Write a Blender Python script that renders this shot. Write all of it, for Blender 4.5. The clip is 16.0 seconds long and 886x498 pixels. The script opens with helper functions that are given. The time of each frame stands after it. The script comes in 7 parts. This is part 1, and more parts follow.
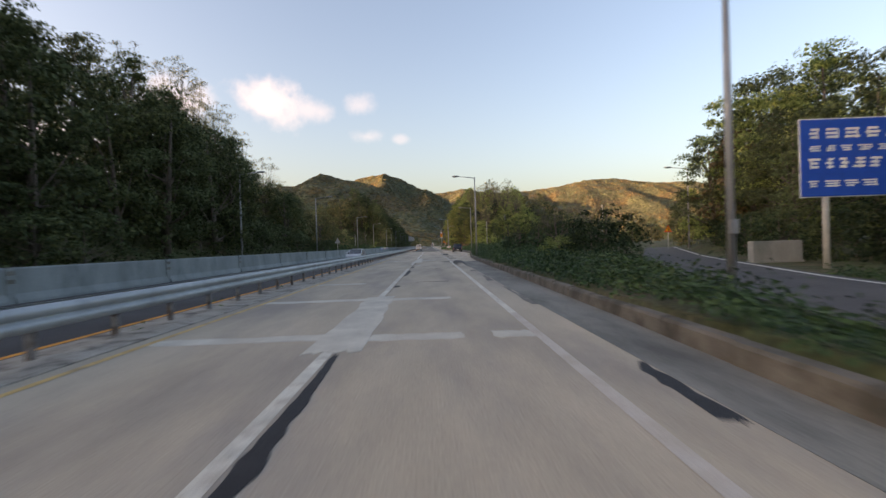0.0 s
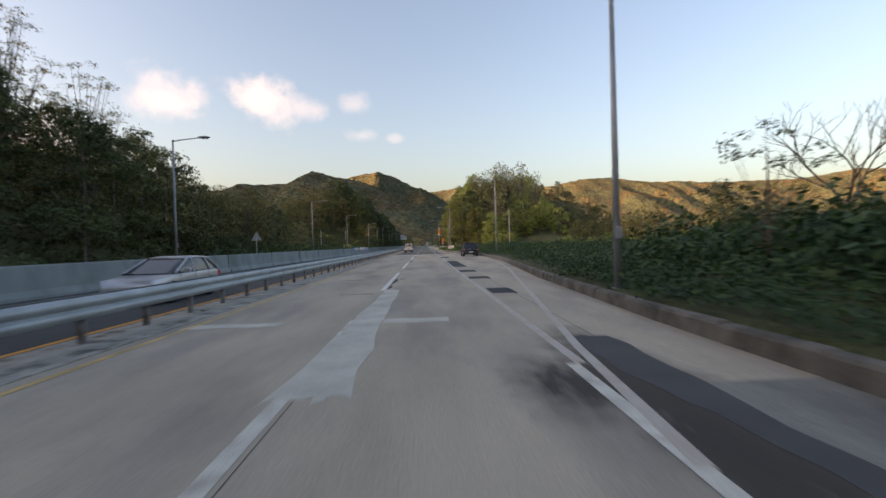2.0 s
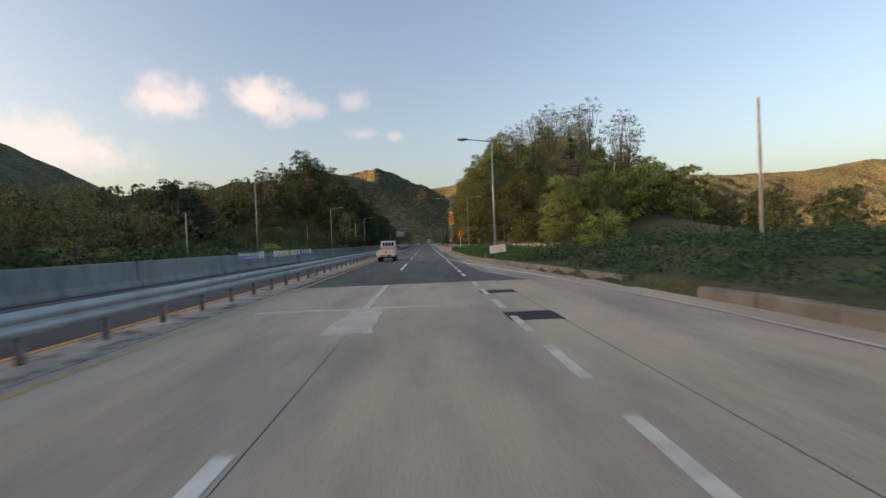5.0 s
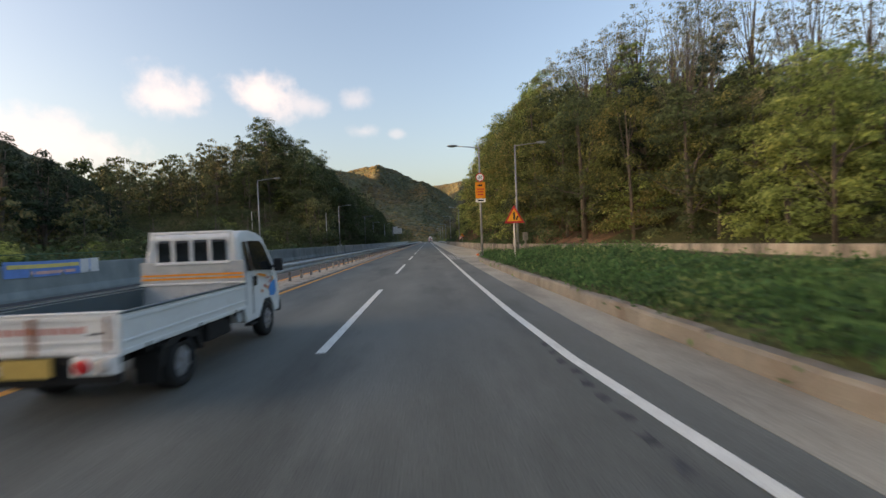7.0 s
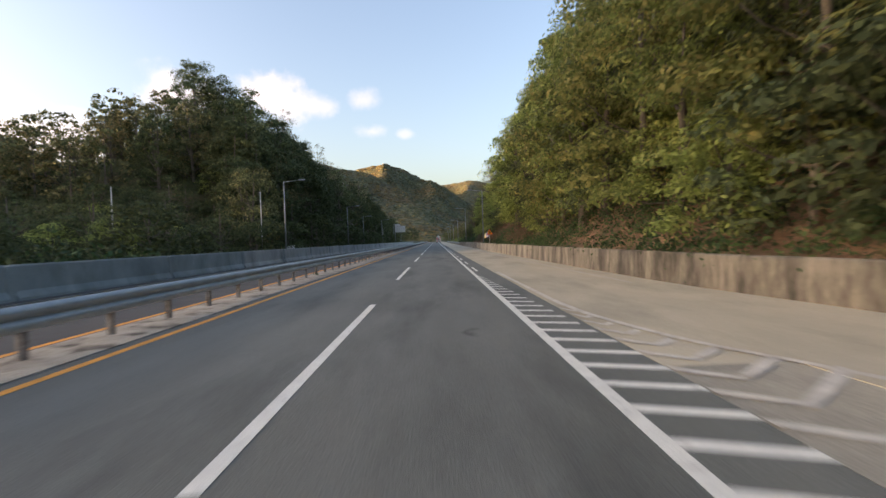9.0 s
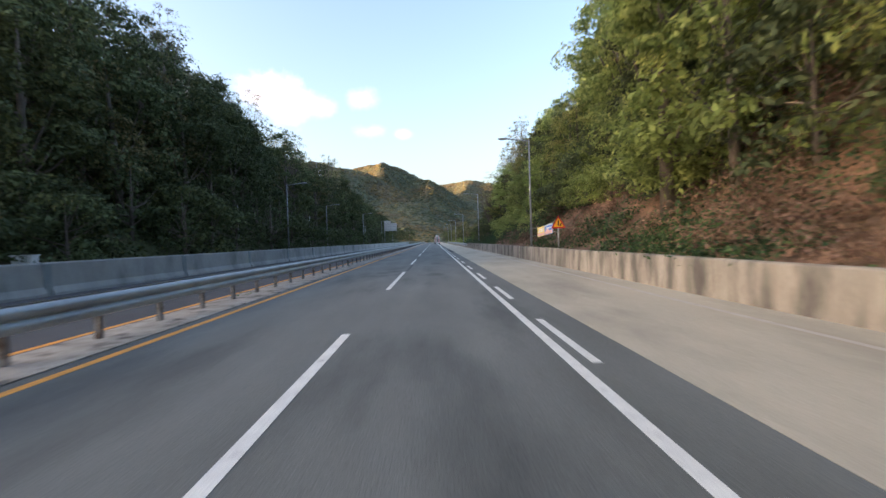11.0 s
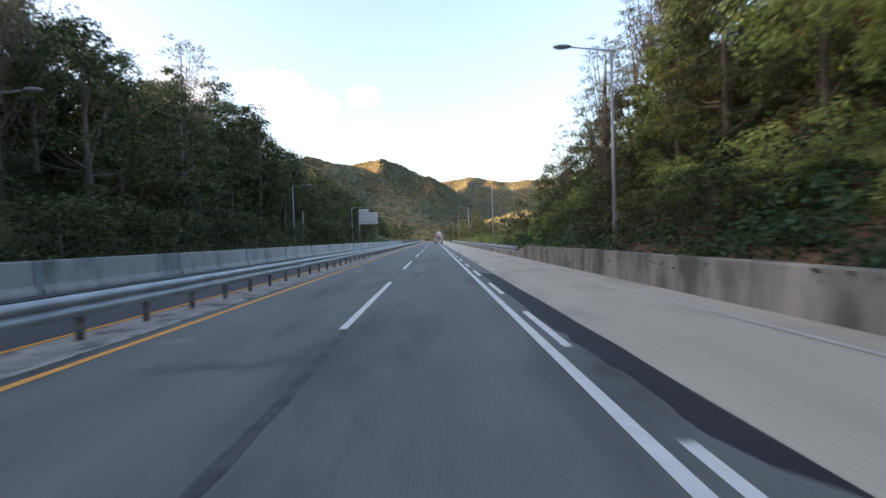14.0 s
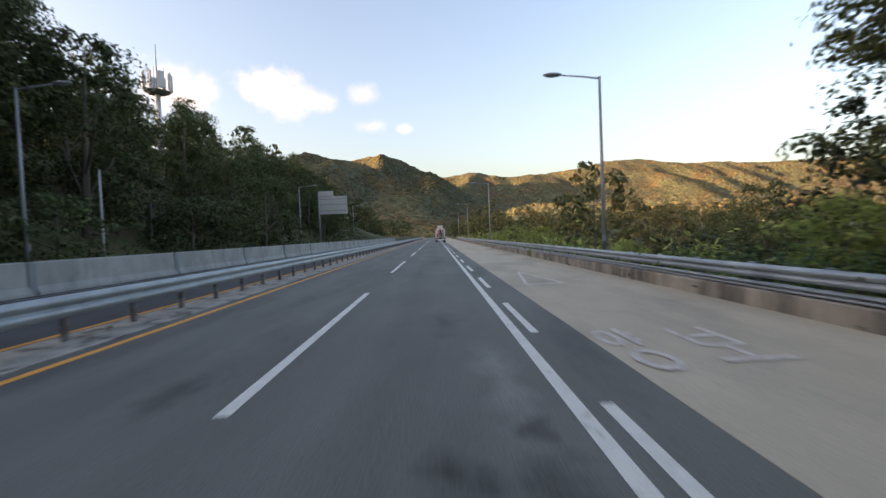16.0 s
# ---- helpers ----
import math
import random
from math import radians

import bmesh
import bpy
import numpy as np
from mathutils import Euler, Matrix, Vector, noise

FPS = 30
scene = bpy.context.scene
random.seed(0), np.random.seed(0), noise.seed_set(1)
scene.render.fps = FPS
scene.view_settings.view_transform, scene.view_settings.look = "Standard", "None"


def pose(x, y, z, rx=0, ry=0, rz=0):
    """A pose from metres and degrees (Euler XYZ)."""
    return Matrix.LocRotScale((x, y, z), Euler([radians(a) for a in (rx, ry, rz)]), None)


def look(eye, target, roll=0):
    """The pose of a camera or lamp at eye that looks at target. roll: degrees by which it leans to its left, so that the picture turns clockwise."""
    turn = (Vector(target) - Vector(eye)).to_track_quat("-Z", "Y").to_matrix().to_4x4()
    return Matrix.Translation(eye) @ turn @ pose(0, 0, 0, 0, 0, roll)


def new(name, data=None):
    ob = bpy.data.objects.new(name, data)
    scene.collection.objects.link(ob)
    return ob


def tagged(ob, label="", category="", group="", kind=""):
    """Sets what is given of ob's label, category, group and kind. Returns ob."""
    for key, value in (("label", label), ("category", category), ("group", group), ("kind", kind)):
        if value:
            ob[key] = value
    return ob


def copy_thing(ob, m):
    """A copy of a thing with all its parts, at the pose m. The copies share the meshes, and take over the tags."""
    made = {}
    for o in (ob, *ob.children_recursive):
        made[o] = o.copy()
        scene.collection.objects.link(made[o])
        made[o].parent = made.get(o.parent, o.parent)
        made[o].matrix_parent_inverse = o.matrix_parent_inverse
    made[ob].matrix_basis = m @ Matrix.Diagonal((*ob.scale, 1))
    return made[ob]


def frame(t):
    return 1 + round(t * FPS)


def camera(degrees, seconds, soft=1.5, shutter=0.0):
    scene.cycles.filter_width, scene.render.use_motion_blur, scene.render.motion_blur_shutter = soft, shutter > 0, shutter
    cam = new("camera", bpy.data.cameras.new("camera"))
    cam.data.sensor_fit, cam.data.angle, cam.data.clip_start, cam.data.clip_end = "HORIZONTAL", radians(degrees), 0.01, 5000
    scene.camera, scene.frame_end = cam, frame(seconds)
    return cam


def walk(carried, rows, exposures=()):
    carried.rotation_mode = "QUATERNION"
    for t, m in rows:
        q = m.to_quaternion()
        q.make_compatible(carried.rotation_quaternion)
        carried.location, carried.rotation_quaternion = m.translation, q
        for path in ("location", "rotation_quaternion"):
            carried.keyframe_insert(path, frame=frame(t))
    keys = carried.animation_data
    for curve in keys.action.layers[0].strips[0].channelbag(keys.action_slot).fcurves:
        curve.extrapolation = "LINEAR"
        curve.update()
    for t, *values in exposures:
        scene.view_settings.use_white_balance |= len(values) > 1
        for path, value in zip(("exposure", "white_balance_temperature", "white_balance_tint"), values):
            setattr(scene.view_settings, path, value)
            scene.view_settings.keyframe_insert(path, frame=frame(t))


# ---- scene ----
cam = camera(86.49, 16.0, soft=1.5, shutter=0.24)
PATH = [
    (0, pose(-0.127, 0.000, 1.640, 89.508, 1.739, -1.479)),
    (0.5, pose(-0.121, 10.273, 1.642, 89.486, 1.575, -1.654)),
    (1, pose(-0.184, 20.498, 1.644, 89.505, 1.201, -1.940)),
    (1.5, pose(-0.235, 30.608, 1.637, 89.436, 1.348, -2.087)),
    (2, pose(-0.181, 40.748, 1.653, 89.415, 1.609, -2.186)),
    (2.5, pose(-0.130, 51.033, 1.661, 89.275, 1.735, -2.315)),
    (3, pose(-0.241, 61.399, 1.644, 89.214, 1.859, -2.364)),
    (3.5, pose(-0.226, 71.730, 1.651, 89.189, 2.003, -2.264)),
    (4, pose(-0.159, 81.908, 1.674, 89.147, 2.119, -2.147)),
    (6.5, pose(-0.042, 131.742, 1.696, 89.001, 2.285, -1.962)),
    (7, pose(-0.028, 141.539, 1.690, 88.857, 2.107, -1.833)),
    (7.5, pose(-0.037, 151.330, 1.682, 88.877, 1.947, -1.712)),
    (8, pose(-0.039, 161.069, 1.679, 88.816, 1.919, -1.507)),
    (8.5, pose(-0.037, 170.642, 1.676, 88.865, 1.879, -1.317)),
    (9, pose(-0.034, 180.219, 1.661, 88.892, 1.957, -0.894)),
    (11.5, pose(-0.093, 228.379, 1.689, 88.927, 1.800, -1.195)),
    (12, pose(-0.096, 238.374, 1.690, 88.842, 1.967, -1.145)),
    (12.5, pose(-0.067, 248.366, 1.693, 88.835, 1.866, -1.196)),
    (13, pose(-0.040, 258.473, 1.704, 88.838, 1.697, -1.194)),
    (13.5, pose(-0.038, 268.657, 1.688, 88.809, 1.557, -1.134)),
    (14, pose(0.057, 278.860, 1.686, 88.723, 1.696, -1.054)),
    (14.5, pose(0.195, 289.010, 1.686, 88.709, 2.064, -0.908)),
    (15, pose(0.332, 298.965, 1.680, 88.481, 2.218, -0.882)),
    (15.5, pose(0.418, 308.898, 1.666, 88.461, 2.351, -0.796)),
    (16, pose(0.431, 318.833, 1.705, 88.284, 2.269, -0.865)),
]
walk(cam, PATH, [(0.0, 1.78, 7300, 24), (1.5, 1.72, 7300, 24), (2.5, 1.66, 7200, 23), (3.5, 1.46, 7100, 23), (4.2, 1.45, 7100, 22), (6.5, 1.37, 6950, 18), (7.0, 1.65, 7000, 19), (7.5, 1.88, 7150, 20), (9.0, 1.97, 6900, 20), (11.5, 2.4, 6200, 20), (12.0, 2.43, 6150, 21), (12.5, 2.5, 5900, 18), (13.0, 2.5, 6150, 20), (14.0, 2.55, 6600, 22), (14.5, 2.5, 6650, 22), (15.2, 2.42, 6950, 23), (16.0, 2.05, 7200, 23)])

# ---- world, sun and exposure ----
SUN_ELEV, SUN_AZ = 8.0, -104.0      # degrees; azimuth clockwise from +y (the way of travel)


def make_world():
    w = bpy.data.worlds.new("evening_sky")
    scene.world = w
    w.use_nodes = True
    nt = w.node_tree
    nt.nodes.clear()
    N, L = nt.nodes.new, nt.links.new
    out, bg = N("ShaderNodeOutputWorld"), N("ShaderNodeBackground")
    sky = N("ShaderNodeTexSky")
    sky.sky_type, sky.sun_disc = "NISHITA", False
    sky.sun_elevation, sky.sun_rotation = radians(SUN_ELEV), radians(SUN_AZ)
    sky.altitude, sky.air_density, sky.dust_density, sky.ozone_density = 200, 1.0, 5.0, 1.3
    # soft evening clouds: a few small ones, at fixed directions, broken up by noise
    tc = N("ShaderNodeTexCoord")
    nz = N("ShaderNodeTexNoise")
    nz.inputs["Scale"].default_value, nz.inputs["Detail"].default_value, nz.inputs["Roughness"].default_value = 9.0, 6.0, 0.6
    L(tc.outputs["Generated"], nz.inputs["Vector"])
    nz2 = N("ShaderNodeTexNoise")
    nz2.inputs["Scale"].default_value, nz2.inputs["Detail"].default_value = 26.0, 5.0
    L(tc.outputs["Generated"], nz2.inputs["Vector"])
    total = None
    for d, size, gain in CLOUDS:
        sub = N("ShaderNodeVectorMath"); sub.operation = "SUBTRACT"
        L(tc.outputs["Generated"], sub.inputs[0]); sub.inputs[1].default_value = d
        sc = N("ShaderNodeVectorMath"); sc.operation = "DIVIDE"
        L(sub.outputs[0], sc.inputs[0]); sc.inputs[1].default_value = size
        ln = N("ShaderNodeVectorMath"); ln.operation = "LENGTH"
        L(sc.outputs[0], ln.inputs[0])
        a = N("ShaderNodeMath"); a.operation = "MULTIPLY_ADD"
        L(nz.outputs["Fac"], a.inputs[0]); a.inputs[1].default_value = 2.6
        L(ln.outputs["Value"], a.inputs[2])
        b = N("ShaderNodeMath"); b.operation = "MULTIPLY_ADD"
        L(nz2.outputs["Fac"], b.inputs[0]); b.inputs[1].default_value = 1.3
        L(a.outputs[0], b.inputs[2])
        m = N("ShaderNodeMapRange"); m.interpolation_type = "SMOOTHSTEP"
        L(b.outputs[0], m.inputs["Value"])
        m.inputs["From Min"].default_value, m.inputs["From Max"].default_value = 3.2, 1.85
        m.inputs["To Min"].default_value, m.inputs["To Max"].default_value = 0.0, gain
        if total is None:
            total = m.outputs[0]
        else:
            mx = N("ShaderNodeMath"); mx.operation = "MAXIMUM"
            L(total, mx.inputs[0]); L(m.outputs[0], mx.inputs[1])
            total = mx.outputs[0]
    mix = N("ShaderNodeMix"); mix.data_type = "RGBA"
    L(total, mix.inputs["Factor"])
    L(sky.outputs["Color"], mix.inputs["A"])
    mix.inputs["B"].default_value = CLOUD_COLOR
    L(mix.outputs["Result"], bg.inputs["Color"])
    bg.inputs["Strength"].default_value = SKY_STRENGTH
    L(bg.outputs[0], out.inputs["Surface"])


SKY_STRENGTH = 0.15
CLOUD_COLOR = (2.6, 2.35, 2.2, 1.0)
# direction, angular half-size (x, y, z), density
CLOUDS = (
    ((-0.300, 0.911, 0.284), (0.062, 0.2, 0.040), 0.95),
    ((-0.232, 0.932, 0.274), (0.046, 0.2, 0.022), 0.5),
    ((-0.453, 0.850, 0.268), (0.058, 0.2, 0.040), 0.85),
    ((-0.132, 0.950, 0.284), (0.032, 0.2, 0.018), 0.42),
    ((-0.123, 0.967, 0.225), (0.036, 0.2, 0.018), 0.5),
    ((-0.058, 0.974, 0.220), (0.018, 0.2, 0.009), 0.32),
    ((-0.603, 0.777, 0.175), (0.13, 0.2, 0.045), 0.85),
)
make_world()
sun = new("sun", bpy.data.lights.new("sun", "SUN"))
sun.data.energy, sun.data.angle, sun.data.color = 4.6, radians(0.6), (1.0, 0.62, 0.32)
sun.matrix_world = look((0, 0, 0), (-math.sin(radians(SUN_AZ)) * math.cos(radians(SUN_ELEV)),
                                    -math.cos(radians(SUN_AZ)) * math.cos(radians(SUN_ELEV)), -math.sin(radians(SUN_ELEV))))


# ---- materials ----
def material(name, base, rough=0.8, metal=0.0, spec=0.3, scale=3.0, vary=0.25, fine=60.0, fine_vary=0.15, bump=0.2,
             bump_scale=None, bump_dist=0.02, tint=None, tint_scale=0.7, tint_range=(0.5, 0.62), island=0.0, per_object=0.0, translucent=0.0, stretch=(1, 1, 1), soft_tones=(), tracks=0.0):
    m = bpy.data.materials.new(name)
    m.use_nodes = True
    nt = m.node_tree
    nt.nodes.clear()
    N, L = nt.nodes.new, nt.links.new
    out, p = N("ShaderNodeOutputMaterial"), N("ShaderNodeBsdfPrincipled")
    geo = N("ShaderNodeNewGeometry")
    mp = N("ShaderNodeMapping"); mp.inputs["Scale"].default_value = stretch
    L(geo.outputs["Position"], mp.inputs["Vector"])
    pos = mp.outputs[0]

    def nz(sc, det=5.0, rgh=0.6):
        n = N("ShaderNodeTexNoise")
        n.inputs["Scale"].default_value, n.inputs["Detail"].default_value, n.inputs["Roughness"].default_value = sc, det, rgh
        L(pos, n.inputs["Vector"])
        return n.outputs["Fac"]

    def math_(op, a, b):
        q = N("ShaderNodeMath"); q.operation = op
        for i, v in enumerate((a, b)):
            if isinstance(v, (int, float)):
                q.inputs[i].default_value = v
            else:
                L(v, q.inputs[i])
        return q.outputs[0]

    def ranged(v, lo, hi, a=0.0, b=1.0):
        q = N("ShaderNodeMapRange")
        q.inputs["From Min"].default_value, q.inputs["From Max"].default_value = a, b
        q.inputs["To Min"].default_value, q.inputs["To Max"].default_value = lo, hi
        L(v, q.inputs["Value"])
        return q.outputs[0]

    coarse, grain = nz(scale), nz(fine, 3.0)
    value = math_("MULTIPLY", ranged(coarse, 1 - vary * 2, 1 + vary * 2, 0.2, 0.8), ranged(grain, 1 - fine_vary * 2, 1 + fine_vary * 2, 0.2, 0.8))
    if island:
        value = math_("MULTIPLY", value, ranged(geo.outputs["Random Per Island"], 1 - island, 1 + island))
    if per_object:
        oi = N("ShaderNodeObjectInfo")
        value = math_("MULTIPLY", value, ranged(oi.outputs["Random"], 1 - per_object, 1 + per_object))
    col = N("ShaderNodeRGB"); col.outputs[0].default_value = (*base, 1)
    color = col.outputs[0]
    if tint:
        mx = N("ShaderNodeMix"); mx.data_type = "RGBA"
        L(color, mx.inputs["A"]); mx.inputs["B"].default_value = (*tint, 1)
        if island:
            f = math_("ADD", nz(tint_scale), ranged(geo.outputs["Random Per Island"], -0.14, 0.14))
        else:
            f = nz(tint_scale, 6.0)
        L(ranged(f, 0, 1, *tint_range), mx.inputs["Factor"])
        color = mx.outputs["Result"]
    if soft_tones:
        # soft-edged stain, scuff and darker-stretch marks at fixed places: x, y, half-widths, depth (negative: a pale
        # scuff)
        wob = N("ShaderNodeTexNoise"); wob.inputs["Scale"].default_value, wob.inputs["Detail"].default_value = 1.7, 5.0
        L(geo.outputs["Position"], wob.inputs["Vector"])
        soft = N("ShaderNodeVectorMath"); soft.operation = "MULTIPLY_ADD"
        L(wob.outputs["Color"], soft.inputs[0]); soft.inputs[1].default_value = (0.9, 1.3, 0); L(geo.outputs["Position"], soft.inputs[2])
        total = None
        for sx, sy, rx, ry, deep in soft_tones:
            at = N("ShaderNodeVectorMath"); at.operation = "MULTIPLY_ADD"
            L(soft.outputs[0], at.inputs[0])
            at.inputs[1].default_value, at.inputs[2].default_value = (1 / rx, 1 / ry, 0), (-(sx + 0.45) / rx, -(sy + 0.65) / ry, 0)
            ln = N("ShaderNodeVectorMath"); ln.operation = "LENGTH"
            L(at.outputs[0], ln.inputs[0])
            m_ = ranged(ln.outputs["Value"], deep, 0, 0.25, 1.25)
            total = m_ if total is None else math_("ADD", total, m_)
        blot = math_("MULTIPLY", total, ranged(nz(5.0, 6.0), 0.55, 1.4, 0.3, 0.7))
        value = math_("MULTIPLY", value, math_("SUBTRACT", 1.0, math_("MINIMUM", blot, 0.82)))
    if tracks:
        # darker oiled strip along the middle of each lane
        sep = N("ShaderNodeSeparateXYZ"); L(geo.outputs["Position"], sep.inputs[0])
        wave = math_("COSINE", math_("MULTIPLY", sep.outputs["X"], 2 * math.pi / 1.75), 0)
        value = math_("MULTIPLY", value, ranged(wave, 1 + tracks, 1 - tracks, -1, 1))
    vm = N("ShaderNodeVectorMath"); vm.operation = "SCALE"
    L(color, vm.inputs[0]); L(value, vm.inputs["Scale"])
    L(vm.outputs[0], p.inputs["Base Color"])
    p.inputs["Roughness"].default_value, p.inputs["Metallic"].default_value = rough, metal
    p.inputs["Specular IOR Level"].default_value = spec
    if bump:
        bp = N("ShaderNodeBump")
        bp.inputs["Strength"].default_value, bp.inputs["Distance"].default_value = bump, bump_dist
        L(nz(bump_scale or fine, 4.0), bp.inputs["Height"])
        L(bp.outputs[0], p.inputs["Normal"])
    if translucent:
        tr, ms = N("ShaderNodeBsdfTranslucent"), N("ShaderNodeMixShader")
        L(vm.outputs[0], tr.inputs["Color"])
        ms.inputs[0].default_value = translucent
        L(p.outputs[0], ms.inputs[1]); L(tr.outputs[0], ms.inputs[2])
        L(ms.outputs[0], out.inputs["Surface"])
    else:
        L(p.outputs[0], out.inputs["Surface"])
    return m


STAINS = (
    (-1.6, 128.0, 9.0, 22.0, 0.40),
    (0.51, 137.8, 0.22, 0.5, 0.6), (0.48, 136.4, 0.12, 0.8, 0.5), (0.42, 135.5, 0.14, 0.5, 0.45), (0.62, 134.9, 0.22, 0.4, 0.4),
    (0.44, 180.5, 0.16, 1.5, 0.5), (0.44, 177.6, 0.15, 0.7, 0.4), (1.1, 182.0, 0.35, 0.5, 0.3), (0.57, 188.5, 0.14, 0.3, 0.5),
    (-2.75, 244.1, 0.4, 0.8, 0.4), (-2.2, 245.0, 0.5, 0.7, 0.4), (-2.9, 242.0, 0.7, 0.7, 0.3), (-0.1, 241.8, 0.5, 1.0, 0.35), (-1.9, 242.7, 0.3, 0.9, 0.35), (0.0, 252.5, 0.55, 1.2, 0.35),
    (-0.75, 272.9, 0.5, 0.3, 0.5), (-0.1, 273.0, 0.5, 0.3, 0.55), (0.6, 273.15, 0.45, 0.28, 0.55), (1.2, 272.6, 0.25, 0.25, 0.45), (-3.4, 273.2, 0.7, 0.35, 0.5), (-2.75, 274.2, 0.3, 1.3, 0.45), (0.2, 271.8, 0.8, 0.6, 0.35),
    (-3.0, 285.4, 1.2, 0.35, 0.4), (-4.6, 287.3, 0.4, 0.35, -0.35), (2.3, 284.6, 0.3, 1.6, 0.5),
    (-2.75, 302.8, 0.5, 0.35, 0.5), (-0.72, 303.9, 0.16, 0.5, -0.7), (-0.7, 305.9, 0.09, 0.7, -0.5), (-4.26, 305.7, 0.2, 0.8, -0.5), (-0.2, 307.2, 0.4, 0.4, 0.3),
    (1.13, 324.2, 0.24, 1.8, -0.45), (1.25, 322.8, 0.18, 0.3, 0.7), (1.2, 321.9, 0.35, 0.5, 0.5), (0.55, 322.1, 0.3, 0.4, 0.5), (-2.65, 324.2, 0.3, 0.8, 0.35), (0.45, 328.0, 0.35, 1.3, 0.35), (0.0, 319.5, 0.9, 2.0, 0.3),
)
ASPHALT = material("asphalt", (0.131, 0.138, 0.124), 0.78, spec=0.35, scale=0.9, vary=0.12, fine=60, fine_vary=0.2, bump=0.25, tint=(0.072, 0.077, 0.072), tint_scale=0.5, tint_range=(0.52, 0.70), stretch=(1.0, 0.22, 1.0), soft_tones=STAINS, tracks=0.05)
ASPHALT_NEW = material("new_asphalt", (0.026, 0.027, 0.030), 0.8, spec=0.35, scale=1.2, vary=0.15, fine=70, fine_vary=0.25, bump=0.3)
ASPHALT_OLD = material("old_asphalt", (0.075, 0.074, 0.074), 0.85, scale=0.5, vary=0.15, fine=60, fine_vary=0.2, bump=0.25)
CONCRETE_ROAD = material("road_concrete", (0.418, 0.366, 0.284), 0.85, scale=0.7, vary=0.10, fine=45, fine_vary=0.10, bump=0.12, tint=(0.298, 0.267, 0.226), tint_scale=0.5, tint_range=(0.45, 0.65), stretch=(1.0, 0.25, 1.0), soft_tones=((2.35, 45.5, 0.7, 4.0, 1.2), (1.4, 46.2, 0.6, 1.3, 0.8), (1.95, 40.6, 0.3, 3.0, 0.9), (1.95, 43.4, 0.3, 1.0, 0.7), (-2.3, 46.0, 0.5, 1.2, 0.12), (0.5, 30.0, 0.5, 9.0, 0.12), (-3.5, 66.0, 0.6, 9.0, 0.12), (0.3, 84.0, 0.6, 10.0, 0.12), (4.4, 92.0, 0.9, 6.0, 0.15)))
CONCRETE_LIGHT = material("ramp_concrete", (0.445, 0.402, 0.308), 0.85, scale=0.6, vary=0.08, fine=45, fine_vary=0.08, bump=0.12, tint=(0.325, 0.295, 0.230), tint_scale=0.4, tint_range=(0.48, 0.66), stretch=(1.0, 0.3, 1.0))
PATCH_CEMENT = material("pale_cement", (0.50, 0.485, 0.42), 0.85, scale=1.2, vary=0.14, fine=40, fine_vary=0.1, bump=0.15)
GUTTER = material("gutter_concrete", (0.205, 0.203, 0.178), 0.88, scale=0.9, vary=0.18, fine=35, fine_vary=0.12, bump=0.2, tint=(0.115, 0.116, 0.105), tint_scale=0.7, tint_range=(0.46, 0.66), stretch=(1.0, 0.3, 1.0))
GUTTER_PALE = material("pale_gutter_concrete", (0.345, 0.322, 0.265), 0.87, scale=0.9, vary=0.14, fine=35, fine_vary=0.12, bump=0.2, tint=(0.225, 0.212, 0.180), tint_scale=0.6, tint_range=(0.46, 0.66), stretch=(1.0, 0.3, 1.0))
KERB = material("kerb_concrete", (0.196, 0.184, 0.160), 0.9, scale=1.1, vary=0.18, fine=35, fine_vary=0.15, bump=0.3, tint=(0.15, 0.125, 0.10), tint_scale=1.2, tint_range=(0.5, 0.72))
# dark grey kerb, with shade from overhanging plants put into the colour
KERB_SHADED = material("shaded_kerb_concrete", (0.150, 0.140, 0.122), 0.92, scale=1.1, vary=0.22, fine=35, fine_vary=0.15, bump=0.35, tint=(0.075, 0.072, 0.060), tint_scale=1.4, tint_range=(0.46, 0.66))
# three broad, soft-edged stretches of the wall are darker
WALL = material("stained_wall_concrete", (0.335, 0.304, 0.258), 0.9, scale=0.8, vary=0.2, fine=30, fine_vary=0.1, bump=0.2, tint=(0.118, 0.110, 0.097), tint_scale=0.85, tint_range=(0.44, 0.62), stretch=(1, 1, 0.3), soft_tones=((9.0, 194.0, 7.0, 34.0, 0.5), (7.0, 262.0, 3.0, 9.0, 0.25), (7.0, 306.0, 3.0, 16.0, 0.3)))
BARRIER_TEAL = material("blue_grey_barrier_concrete", (0.225, 0.258, 0.260), 0.8, scale=0.7, vary=0.14, fine=30, fine_vary=0.08, bump=0.12, tint=(0.150, 0.178, 0.182), tint_scale=0.5, tint_range=(0.5, 0.7), stretch=(1, 1, 0.6))
BARRIER = material("barrier_concrete", (0.310, 0.315, 0.300), 0.85, scale=0.7, vary=0.14, fine=30, fine_vary=0.08, bump=0.12, tint=(0.15, 0.17, 0.16), tint_scale=0.5, tint_range=(0.5, 0.7), stretch=(1, 1, 0.6))
MEDIAN = material("median_concrete", (0.39, 0.36, 0.31), 0.9, scale=1.3, vary=0.2, fine=30, fine_vary=0.15, bump=0.3, tint=(0.12, 0.105, 0.09), tint_scale=1.6, tint_range=(0.52, 0.66))
PAINT = material("white_road_paint", (0.66, 0.665, 0.615), 0.7, scale=3.0, vary=0.08, fine=50, fine_vary=0.12, bump=0.2, tint=(0.34, 0.33, 0.31), tint_scale=5.0, tint_range=(0.58, 0.74))
